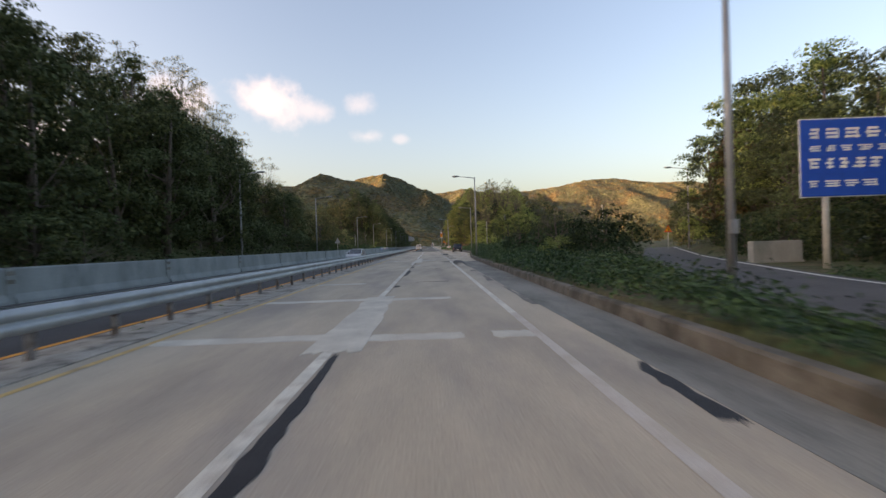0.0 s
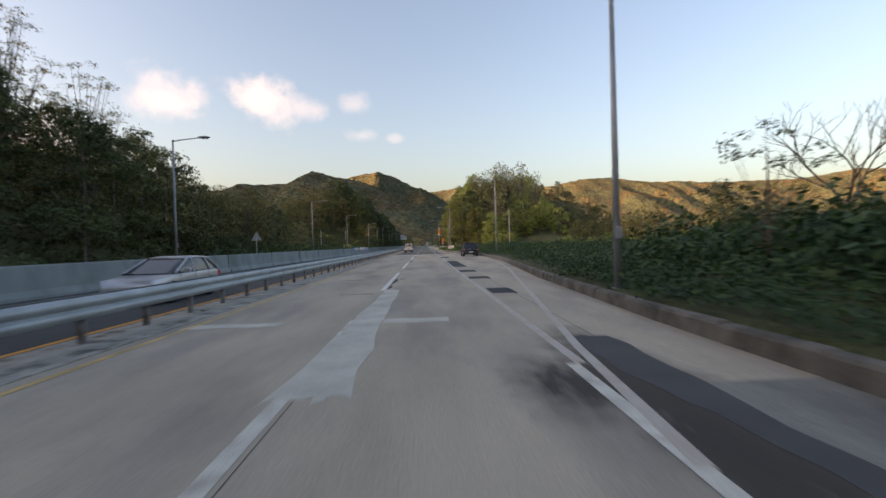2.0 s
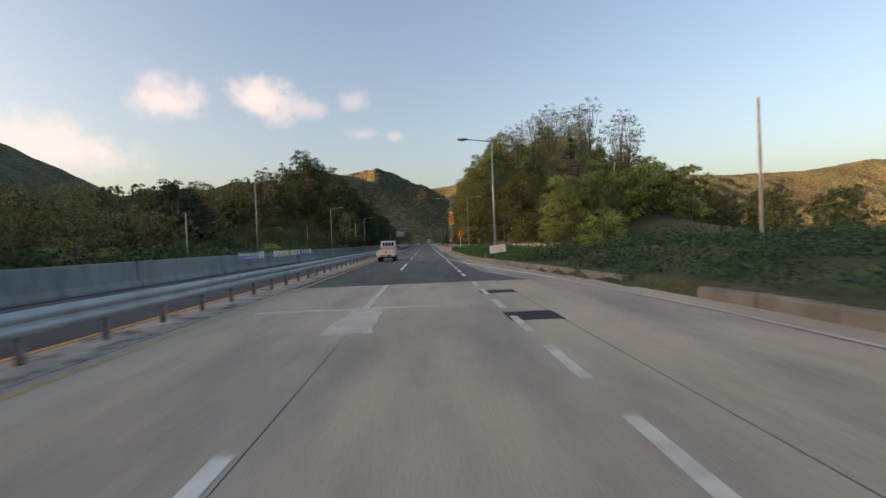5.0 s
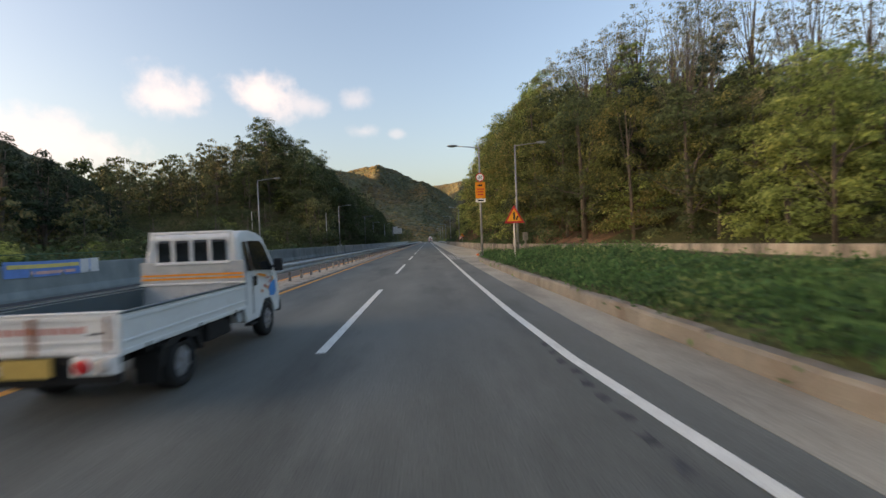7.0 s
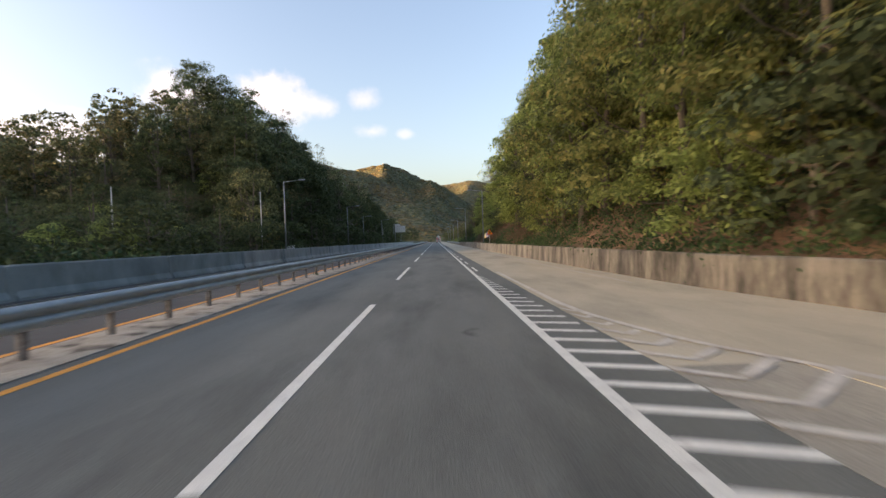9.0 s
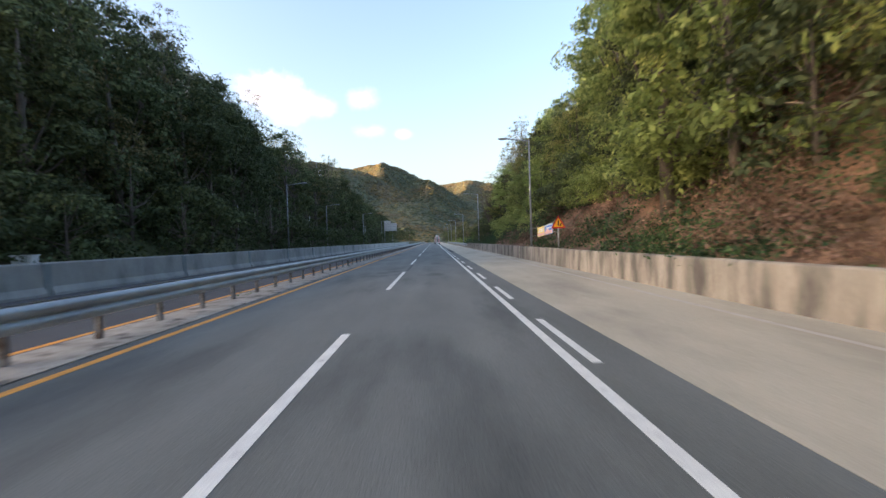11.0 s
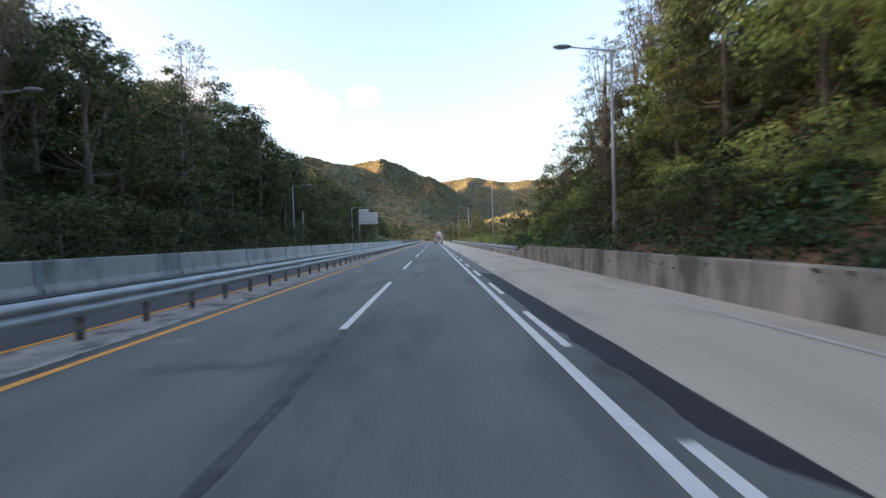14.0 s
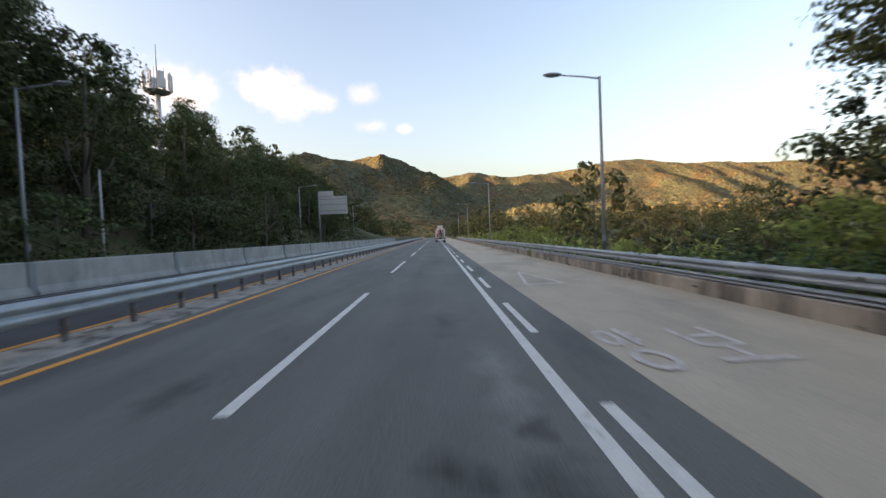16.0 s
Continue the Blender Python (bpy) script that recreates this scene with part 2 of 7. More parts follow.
PAINT_WORN = material("worn_road_paint", (0.57, 0.56, 0.49), 0.8, scale=2.0, vary=0.15, fine=40, fine_vary=0.15, bump=0.2, tint=(0.40, 0.365, 0.31), tint_scale=3.0, tint_range=(0.5, 0.68))
PAINT_FAINT = material("faint_road_paint", (0.53, 0.50, 0.45), 0.85, scale=2.0, vary=0.1, fine=40, fine_vary=0.12, bump=0.1, tint=(0.41, 0.37, 0.315), tint_scale=2.0, tint_range=(0.4, 0.6))
PAINT_YELLOW = material("yellow_road_paint", (0.77, 0.34, 0.065), 0.75, scale=3.0, vary=0.12, fine=40, fine_vary=0.15, bump=0.2, tint=(0.42, 0.25, 0.09), tint_scale=2.5, tint_range=(0.56, 0.76))
PAINT_YELLOW_WORN = material("worn_yellow_paint", (0.55, 0.37, 0.15), 0.8, scale=2.0, vary=0.15, fine=40, fine_vary=0.15, bump=0.1, tint=(0.36, 0.28, 0.17), tint_scale=1.5, tint_range=(0.48, 0.68))
TAR = material("tar_filler", (0.022, 0.022, 0.024), 0.7, scale=4.0, vary=0.2, fine=60, bump=0.3)
STEEL = material("galvanised_steel", (0.37, 0.41, 0.425), 0.55, metal=0.55, spec=0.45, scale=1.5, vary=0.12, fine=25, fine_vary=0.06, bump=0.05, tint=(0.31, 0.34, 0.36), tint_scale=1.1, tint_range=(0.5, 0.7))
POST_STEEL = material("dull_post_steel", (0.22, 0.22, 0.22), 0.65, metal=0.4, scale=4.0, vary=0.2, fine=30, bump=0.1, tint=(0.13, 0.10, 0.08), tint_scale=5.0)
LAMP_STEEL = material("lamp_post_steel", (0.26, 0.27, 0.285), 0.5, metal=0.45, spec=0.5, scale=1.0, vary=0.1, fine=20, fine_vary=0.05, bump=0.03)
LAMP_GLASS = material("lamp_lens", (0.35, 0.36, 0.37), 0.25, spec=0.5, scale=3.0, vary=0.05, fine=20, fine_vary=0.03, bump=0)
SOIL = material("bare_soil", (0.185, 0.108, 0.066), 0.95, scale=0.7, vary=0.25, fine=8, fine_vary=0.3, bump=0.6, bump_scale=5, tint=(0.085, 0.058, 0.035), tint_scale=0.45, tint_range=(0.45, 0.62))
GROUND = material("verge_ground", (0.060, 0.068, 0.026), 0.95, scale=0.5, vary=0.25, fine=6, fine_vary=0.35, bump=0.7, bump_scale=4, tint=(0.090, 0.070, 0.040), tint_scale=0.3, tint_range=(0.5, 0.66))
GRASS = material("grass_blades", (0.066, 0.138, 0.044), 0.75, scale=0.35, vary=0.2, fine=5, fine_vary=0.15, bump=0, island=0.35, tint=(0.135, 0.165, 0.06), tint_scale=0.5, tint_range=(0.56, 0.76), translucent=0.25)
VINE = material("vine_leaves", (0.033, 0.073, 0.024), 0.6, scale=0.4, vary=0.2, fine=5, fine_vary=0.15, bump=0, island=0.4, tint=(0.060, 0.100, 0.032), tint_scale=0.35, tint_range=(0.46, 0.66), translucent=0.25)
VINE_DRY = material("dry_vines", (0.205, 0.130, 0.092), 0.9, scale=0.5, vary=0.25, fine=6, fine_vary=0.2, bump=0, island=0.35, tint=(0.085, 0.060, 0.035), tint_scale=0.6)
BARK = material("bark", (0.125, 0.105, 0.085), 0.95, scale=2.0, vary=0.25, fine=18, fine_vary=0.25, bump=0.6, bump_scale=10, stretch=(1, 1, 0.3))
LEAF_DARK = material("dark_green_leaves", (0.078, 0.104, 0.047), 0.7, spec=0.15, scale=0.25, vary=0.15, fine=3, fine_vary=0.12, bump=0, island=0.45, per_object=0.25, tint=(0.086, 0.098, 0.038), tint_scale=0.2, tint_range=(0.45, 0.65), translucent=0.2)
# darker leaf copy: the right bank's shade is put into the colour
LEAF_SHADED = material("shaded_green_leaves", (0.034, 0.056, 0.026), 0.7, spec=0.12, scale=0.25, vary=0.15, fine=3, fine_vary=0.12, bump=0, island=0.5, per_object=0.25, tint=(0.060, 0.074, 0.028), tint_scale=0.3, tint_range=(0.48, 0.68), translucent=0.2)
LEAF_OLIVE = material("olive_leaves", (0.235, 0.295, 0.088), 0.65, spec=0.18, scale=0.25, vary=0.15, fine=3, fine_vary=0.12, bump=0, island=0.45, per_object=0.25, tint=(0.285, 0.298, 0.095), tint_scale=0.25, tint_range=(0.50, 0.72), translucent=0.5)
# olive leaf colour lightened to stand in for sun on the far mound
LEAF_LIGHTENED = material("lightened_olive_leaves", (0.125, 0.140, 0.062), 0.7, spec=0.15, scale=0.25, vary=0.15, fine=3, fine_vary=0.12, bump=0, island=0.45, per_object=0.3, tint=(0.185, 0.150, 0.066), tint_scale=0.12, tint_range=(0.45, 0.65), translucent=0.25)
LEAF_GOLD = material("golden_autumn_leaves", (0.225, 0.255, 0.080), 0.65, spec=0.15, scale=0.25, vary=0.15, fine=3, fine_vary=0.12, bump=0, island=0.45, per_object=0.3, tint=(0.265, 0.228, 0.08), tint_scale=0.25, tint_range=(0.45, 0.68), translucent=0.45)
LEAF_RUST = material("rusty_leaves", (0.115, 0.080, 0.032), 0.65, scale=0.25, vary=0.15, fine=3, fine_vary=0.12, bump=0, island=0.45, per_object=0.25, tint=(0.075, 0.075, 0.026), tint_scale=0.25, translucent=0.25)
LEAF_PALE = material("thin_pale_leaves", (0.21, 0.205, 0.105), 0.7, scale=0.25, vary=0.15, fine=3, fine_vary=0.12, bump=0, island=0.4, per_object=0.2, tint=(0.21, 0.18, 0.10), tint_scale=0.3, translucent=0.55)
NEEDLE = material("pine_needles", (0.026, 0.044, 0.020), 0.7, scale=0.3, vary=0.2, fine=4, fine_vary=0.15, bump=0, island=0.4, per_object=0.2)
# mountain colours lifted, and the base made bluer, to stand in for distance haze
WOODS_HAZED = material("far_woods", (0.078, 0.088, 0.050), 0.95, scale=0.012, vary=0.16, fine=0.055, fine_vary=0.46, bump=1.0, bump_scale=0.04, bump_dist=26.0, tint=(0.094, 0.074, 0.038), tint_scale=0.008, tint_range=(0.46, 0.68))
CANOPY_HAZED = material("hazed_canopy", (0.080, 0.092, 0.050), 0.95, spec=0.1, scale=0.012, vary=0.16, fine=0.12, fine_vary=0.12, bump=0, island=0.38, tint=(0.138, 0.104, 0.048), tint_scale=0.008, tint_range=(0.42, 0.66))
BLACK = material("black_plastic", (0.015, 0.015, 0.016), 0.5, spec=0.4, scale=5, vary=0.1, fine=40, fine_vary=0.05, bump=0)


# ---- mesh helpers ----
def mesh(name, verts, faces, mat, smooth=False):
    me = bpy.data.meshes.new(name)
    me.from_pydata([tuple(v) for v in verts], [], [tuple(f) for f in faces])
    me.materials.append(mat)
    if smooth:
        me.polygons.foreach_set("use_smooth", [True] * len(me.polygons))
    me.update()
    return me


def quads_mesh(name, quads, mat):
    """quads: array (n, 4, 3)."""
    n = len(quads)
    me = bpy.data.meshes.new(name)
    me.vertices.add(4 * n)
    me.vertices.foreach_set("co", np.asarray(quads, np.float32).ravel())
    me.loops.add(4 * n)
    me.loops.foreach_set("vertex_index", np.arange(4 * n, dtype=np.int32))
    me.polygons.add(n)
    me.polygons.foreach_set("loop_start", np.arange(0, 4 * n, 4, dtype=np.int32))
    me.materials.append(mat)
    me.update(calc_edges=True)
    me.validate()
    return me


def thing(name, me=None, label="", category="", group="", kind="", m=None):
    ob = new(name, me)
    if m is not None:
        ob.matrix_basis = m
    return tagged(ob, label, category, group, kind)


def child(name, me, parent, m=None, label=""):
    ob = new(name, me)
    ob.parent = parent
    if m is not None:
        ob.matrix_basis = m
    return tagged(ob, label)


def bm_mesh(name, bm, mat, smooth=False, mats=()):
    me = bpy.data.meshes.new(name)
    bmesh.ops.recalc_face_normals(bm, faces=bm.faces[:])
    bm.to_mesh(me)
    bm.free()
    for q in (mat, *mats):
        me.materials.append(q)
    if smooth:
        me.polygons.foreach_set("use_smooth", [True] * len(me.polygons))
    return me


def part(name, bm, mat, parent, label="", m=None, smooth=False):
    return child(name, bm_mesh(name, bm, mat, smooth), parent, m, label)


def box(sx, sy, sz, x=0, y=0, z=0, bevel=0.0, bm=None, rot=None):
    """A box with its base's centre at x, y, z."""
    own = bmesh.new()
    bmesh.ops.create_cube(own, size=1)
    bmesh.ops.scale(own, vec=(sx, sy, sz), verts=own.verts)
    if bevel:
        bmesh.ops.bevel(own, geom=own.edges[:], offset=bevel, segments=2, affect="EDGES", profile=0.6)
    bmesh.ops.translate(own, vec=(0, 0, sz / 2), verts=own.verts)
    if rot is not None:
        bmesh.ops.transform(own, matrix=rot, verts=own.verts)
    bmesh.ops.translate(own, vec=(x, y, z), verts=own.verts)
    if bm is None:
        return own
    tmp = bpy.data.meshes.new("tmp")
    own.to_mesh(tmp)
    own.free()
    bm.from_mesh(tmp)
    bpy.data.meshes.remove(tmp)
    return bm


def tube(points, radii, sides=8, bm=None, cap=True):
    """A tapered tube along points."""
    bm = bm or bmesh.new()
    rings = []
    n = len(points)
    for i, p in enumerate(points):
        p = Vector(p)
        d = (Vector(points[min(i + 1, n - 1)]) - Vector(points[max(i - 1, 0)])).normalized()
        u = d.orthogonal().normalized() if abs(d.z) < 0.99 else Vector((1, 0, 0))
        u = (u - d * u.dot(d)).normalized()
        v = d.cross(u)
        r = radii[i] if isinstance(radii, (list, tuple)) else radii
        rings.append([bm.verts.new(p + (u * math.cos(2 * math.pi * k / sides) + v * math.sin(2 * math.pi * k / sides)) * r) for k in range(sides)])
    for a, b in zip(rings, rings[1:]):
        for k in range(sides):
            bm.faces.new((a[k], a[(k + 1) % sides], b[(k + 1) % sides], b[k]))
    if cap:
        bm.faces.new(rings[0][::-1])
        bm.faces.new(rings[-1])
    return bm


def prism(outline, depth, axis="y", bm=None, bevel=0.0):
    """A solid from a 2D outline, extruded by depth along an axis, centred on it: "y" takes (x, z), "x" takes (y, z), "z" takes (x, y)."""
    own = bmesh.new()
    put = {"y": lambda a, b, d: (a, d, b), "x": lambda a, b, d: (d, a, b), "z": lambda a, b, d: (a, b, d)}[axis]
    lo = [own.verts.new(put(a, b, -depth / 2)) for a, b in outline]
    hi = [own.verts.new(put(a, b, depth / 2)) for a, b in outline]
    own.faces.new(lo[::-1])
    own.faces.new(hi)
    for k in range(len(lo)):
        j = (k + 1) % len(lo)
        own.faces.new((lo[k], lo[j], hi[j], hi[k]))
    if bevel:
        bmesh.ops.bevel(own, geom=own.edges[:], offset=bevel, segments=2, affect="EDGES", profile=0.6)
    if bm is None:
        return own
    tmp = bpy.data.meshes.new("tmp")
    own.to_mesh(tmp)
    own.free()
    bm.from_mesh(tmp)
    bpy.data.meshes.remove(tmp)
    return bm


def lerp_table(table):
    ys, vs = [a for a, _ in table], [b for _, b in table]
    return lambda y: float(np.interp(y, ys, vs))


def steps(y0, y1, d):
    n = max(1, int(round((y1 - y0) / d)))
    return [y0 + (y1 - y0) * i / n for i in range(n + 1)]


def strip(name, y0, y1, left, right, z, mat, step=4.0, thick=0.0):
    """A flat ribbon along the road between two edge functions of y."""
    ys = steps(y0, y1, step)
    v, f = [], []
    for y in ys:
        zz = z(y) if callable(z) else z
        v += [(left(y) if callable(left) else left, y, zz), (right(y) if callable(right) else right, y, zz)]
    for i in range(len(ys) - 1):
        a = 2 * i
        f.append((a, a + 1, a + 3, a + 2))
    if thick:
        k = len(v)
        v += [(x, y, zz - thick) for x, y, zz in v]
        for i in range(len(ys) - 1):
            a = 2 * i
            f += [(a, a + 2, k + a + 2, k + a), (a + 1, k + a + 1, k + a + 3, a + 3)]
        f += [(0, k, k + 1, 1), (k - 2, k - 1, 2 * k - 1, 2 * k - 2)]
    return mesh(name, v, f, mat)


def sweep(name, profile, y0, y1, x_of, mat, step=3.0, wobble=0.0, seed=0):
    """A closed (x, z) profile swept along y at the offset x_of(y)."""
    ys = steps(y0, y1, step)
    rnd = random.Random(seed)
    v, f = [], []
    n = len(profile)
    for y in ys:
        w = rnd.uniform(-wobble, wobble)
        for px, pz in profile:
            v.append((x_of(y) + px, y, pz + (w if pz > 0.05 else 0)))
    for i in range(len(ys) - 1):
        for k in range(n):
            j = (k + 1) % n
            f.append((i * n + k, i * n + j, (i + 1) * n + j, (i + 1) * n + k))
    f.append(tuple(range(n))[::-1])
    f.append(tuple(range((len(ys) - 1) * n, len(ys) * n)))
    return mesh(name, v, f, mat)


# ---- the lie of the land ----
ROAD_Y0, ROAD_Y1 = -60.0, 620.0
CHANGE = 121.5                       # concrete gives way to asphalt
kerb_x = lerp_table([(-60, 3.35), (4, 3.62), (10, 3.85), (25, 4.08), (50, 4.4), (62, 5.0), (68, 5.5), (77, 6.3), (86, 7.0), (96, 7.15), (112, 7.0), (122, 6.3), (133, 4.8), (141, 3.98), (146, 3.74), (152, 3.70), (160, 3.62), (172, 3.6), (177, 3.75), (184, 4.6)])
wall_x = lerp_table([(120, 26), (140, 19), (160, 15), (172, 13), (181, 10.6), (189, 8.4), (195, 7.6), (207, 7.3), (230, 7.0), (312, 6.85), (420, 6.85)])
edge_r = lerp_table([(-60, 3.6), (5, 4.0), (25, 4.2), (50, 4.65), (62, 5.3), (77, 6.6), (86, 7.3), (112, 7.3), (133, 5.1), (141, 4.3), (146, 4.08), (152, 4.0), (172, 3.9), (177, 4.12), (179.5, 4.4), (181.5, 4.75), (184, 9.7), (189, 8.7), (200, 7.8), (230, 7.3), (620, 7.2)])


slip_x = lerp_table([(-20, 8.2), (0, 9.9), (12.5, 12.3), (15.8, 13.2), (27, 17.3), (37, 21.3), (60, 32), (76, 39.5)])     # outer edge line of the slip road


def on_slip(x, y):
    return 3 < y < 76 and -4.9 < x - slip_x(y) < 0.9


def smooth(a, b, t):
    t = min(1.0, max(0.0, (t - a) / (b - a)))
    return t * t * (3 - 2 * t)


def land(x, y):
    """Height of the ground."""
    bumps = 0.5 * noise.noise((x * 0.06, y * 0.06, 0.3)) + 0.15 * noise.noise((x * 0.3, y * 0.3, 1.7))
    if -16.2 <= x <= edge_r(y):
        return -0.12
    if x > 0:
        d = x - edge_r(y)
        bank = 0.3 + 0.55 * smooth(0.5, 7, d)
        ramp = smooth(-30, 0, y) * (1 - smooth(30, 54, y))
        bank = bank * (1 - ramp) + ramp * (0.35 - 0.25 * smooth(3, 8, d))
        isle = smooth(124, 138, y) * (1 - smooth(176, 186, y))
        bank = bank * (1 - isle) + isle * (0.3 + 0.25 * smooth(0, 4, d))
        dw = max(0.0, x - wall_x(y) - 0.35)
        hill = smooth(140, 178, y) * (1 - smooth(318, 334, y)) * (1 - smooth(30, 46, x) * (1 - smooth(190, 225, y))) * (1 - smooth(46, 84, x))
        steep = 12.5 * smooth(0, 16, dw) + 0.12 * min(dw, 90) if dw > 0 else 0.0
        steep *= 0.35 + 0.65 * smooth(165, 215, y)
        up = 0.8 * smooth(0, 0.3, dw) * smooth(176, 190, y) + steep
        z = bank * (1 - smooth(176, 190, y)) + up * hill
        drop = smooth(318, 342, y) * (1 - smooth(430, 520, y))
        z = z * (1 - drop) + drop * (-0.15 - 9.0 * smooth(0.6, 26, d) + 7.5 * smooth(60, 150, d))
        z += 0.6 * smooth(25, 120, d) * (1 - hill) * (1 - drop)
        z += bumps * smooth(0.5, 6, d)
        if y < 84:
            k = (1 - smooth(2.9, 5.2, abs(x - slip_x(y) + 2.1))) * smooth(-2, 4, y) * (1 - smooth(76, 84, y)) * smooth(0.3, 1.2, d)
            z = z * (1 - k) + 0.05 * k
        return z
    d = -16.2 - x
    low = smooth(62, 92, y) * (1 - smooth(230, 262, y))
    rise = 10.0 * smooth(0.5, 20, d) + 4.0 * smooth(15, 60, d)
    z = 0.25 + rise * (1 - low) + low * (0.5 * smooth(0, 8, d) + 8.0 * smooth(32, 90, d))
    z += 10.0 * math.exp(-((x + 44) / 13) ** 2 - ((y - 268) / 18) ** 2)
    far = smooth(470, 560, y)
    z = z * (1 - far) + far * 1.5
    return z + bumps * smooth(0.5, 6, d)


def make_ground():
    near_x = [-16.25, -15.5] + steps(-14, 2, 4.0) + [3.0]
    xs = [-4500, -3200, -2200, -1500, -1000, -650, -420, -290, -210, -160, -125, -100] + steps(-84, -16.6, 2.2) + near_x + steps(3.35, 9.6, 0.25) + steps(10, 34, 1.1) + steps(36, 84, 3.0) + [100, 125, 160, 210, 290, 420, 650, 1000, 1500, 2200, 3200, 4500]
    ys = [-1600, -900, -500, -260, -140] + steps(-80, 120, 4) + steps(122, 196, 2.5) + steps(200, 440, 4) + steps(446, 640, 12) + [690, 760, 860, 1000, 1250, 1700, 2400, 3400, 4800]
    v = [(x, y, land(x, y)) for y in ys for x in xs]
    n = len(xs)
    f = [(j * n + i, j * n + i + 1, (j + 1) * n + i + 1, (j + 1) * n + i) for j in range(len(ys) - 1) for i in range(n - 1)]
    me = mesh("ground", v, f, GROUND, True)
    me.materials.append(SOIL)
    for p in me.polygons:
        c = p.center
        if c.x > wall_x(c.y) + 0.9 and 178 < c.y < 301 and c.x < wall_x(c.y) + 16:
            p.material_index = 1
    return thing("ground", me, "uneven earth and grass ground beside the road", "ground", kind="structure")


make_ground()


# ---- road ----
thing("road", strip("road", CHANGE, ROAD_Y1, -5.62, lambda y: 2.74 if y > 128 else 2.74 + 1.3 * (128 - y) / 6.5, 0.0, ASPHALT, 6.0, 0.25), "dark grey asphalt carriageway with faint tyre wear", "road", kind="structure")
thing("road", strip("road", ROAD_Y0, CHANGE, -5.62, 2.68, 0.0, CONCRETE_ROAD, 6.0, 0.25), "worn pale concrete carriageway with patched joints", "road", kind="structure")
thing("road", strip("road", ROAD_Y0, ROAD_Y1, -15.0, -7.02, 0.0, ASPHALT_OLD, 6.0, 0.25), "asphalt carriageway of the other direction", "road", kind="structure")
# concrete shoulder, lay-by and merging lane
thing("pavement", strip("pavement", ROAD_Y0, 46, 2.70, lambda y: kerb_x(y) + 0.02, -0.008, GUTTER, 3.0, 0.25), "grey weathered concrete gutter beside the lane", "pavement", kind="structure")
thing("pavement", strip("pavement", 46.01, CHANGE, 2.70, lambda y: kerb_x(y) + 0.02, -0.008, CONCRETE_ROAD, 3.0, 0.25), "pale concrete shoulder and lay-by beside the lane", "pavement", kind="structure")
thing("pavement", strip("pavement", CHANGE, 186, lambda y: 2.76 if y > 128 else 2.76 + 1.3 * (128 - y) / 6.5, lambda y: kerb_x(y) + 0.13, -0.006, GUTTER_PALE, 3.0, 0.25), "narrow concrete gutter strip", "pavement", kind="structure")
thing("pavement", strip("pavement", 186, ROAD_Y1, 2.76, lambda y: wall_x(min(y, 420)) + 0.02, -0.006, CONCRETE_LIGHT, 4.0, 0.25), "sandy pale concrete merging lane", "pavement", kind="structure")
ramp_in = lerp_table([(128, 20), (140, 15.5), (160, 11.6), (172, 9.4), (178.5, 7.4), (183, 4.6), (186, 4.4)])
thing("pavement", strip("pavement", 128, 186, lambda y: ramp_in(y), lambda y: wall_x(y), lambda y: 0.005 + 0.36 * (1 - smooth(150, 176, y)), CONCRETE_LIGHT, 3.0, 0.5), "concrete slip road behind the grass wedge", "pavement", kind="structure")
thing("median", strip("median", ROAD_Y0, ROAD_Y1, -7.0, -5.64, 0.018, MEDIAN, 6.0, 0.3), "dusty concrete strip under the central guardrail", "median", kind="structure")
LINE_Z = 0.005


def line(y0, y1, x, w, mat, label, z=LINE_Z, step=3.0):
    f = x if callable(x) else (lambda y: x)
    return thing("road_line", strip("road_line", y0, y1, lambda y: f(y) - w / 2, lambda y: f(y) + w / 2, z, mat, step), label, "road line", kind="structure")


line(CHANGE, 600, -5.29, 0.17, PAINT_YELLOW, "yellow painted edge line on asphalt", step=8)
line(ROAD_Y0, CHANGE, -5.29, 0.13, PAINT_YELLOW_WORN, "faded yellow edge line on concrete", step=8)
line(ROAD_Y0, 600, -7.19, 0.17, PAINT_YELLOW, "orange edge line of the far carriageway", step=8)
line(160, 600, 1.72, 0.16, PAINT, "solid white edge line on asphalt", step=6)
line(ROAD_Y0, 11, 1.75, 0.17, PAINT_FAINT, "faded white edge line on concrete", step=6)
line(11, 47, 1.75, 0.17, PAINT_WORN, "worn white edge line on concrete", step=6)
edge_line = lerp_table([(44, 1.78), (48, 2.15), (56, 3.2), (66.6, 4.57), (71.4, 5.2), (78, 5.75), (86, 6.2), (100, 6.3), (112, 6.1), (122, 5.2), (130, 4.0), (139, 2.62), (143, 2.28), (145, 2.1), (148, 1.87), (152, 1.77), (160, 1.72)])
line(47, 73.4, lambda y: 1.87 - 0.005 * (y - 47), 0.16, PAINT_FAINT, "faded white edge line along the lay-by", step=4)
line(44, CHANGE, edge_line, 0.15, PAINT_FAINT, "faded white line curving round the lay-by", z=0.0085, step=2)
line(CHANGE, 160.05, edge_line, 0.16, PAINT, "white line easing back to the lane edge", z=0.0085, step=2)
line(196, 312, lambda y: wall_x(y) - 1.05, 0.14, PAINT_FAINT, "faint white line along the merging lane", step=4)
for k, (a, e) in enumerate(((-18.0, -7.0), (2.5, 33.6), (40.5, 51.4), (58.3, 69.2), (74.5, 85.6), (94.5, 105.9))):
    line(a, e, -1.80, 0.18, PAINT if k >= 3 else PAINT_WORN, "worn white lane dash on concrete")
line(112.5, 121.4, -1.76, 0.18, PAINT_WORN, "worn white lane dash on concrete")
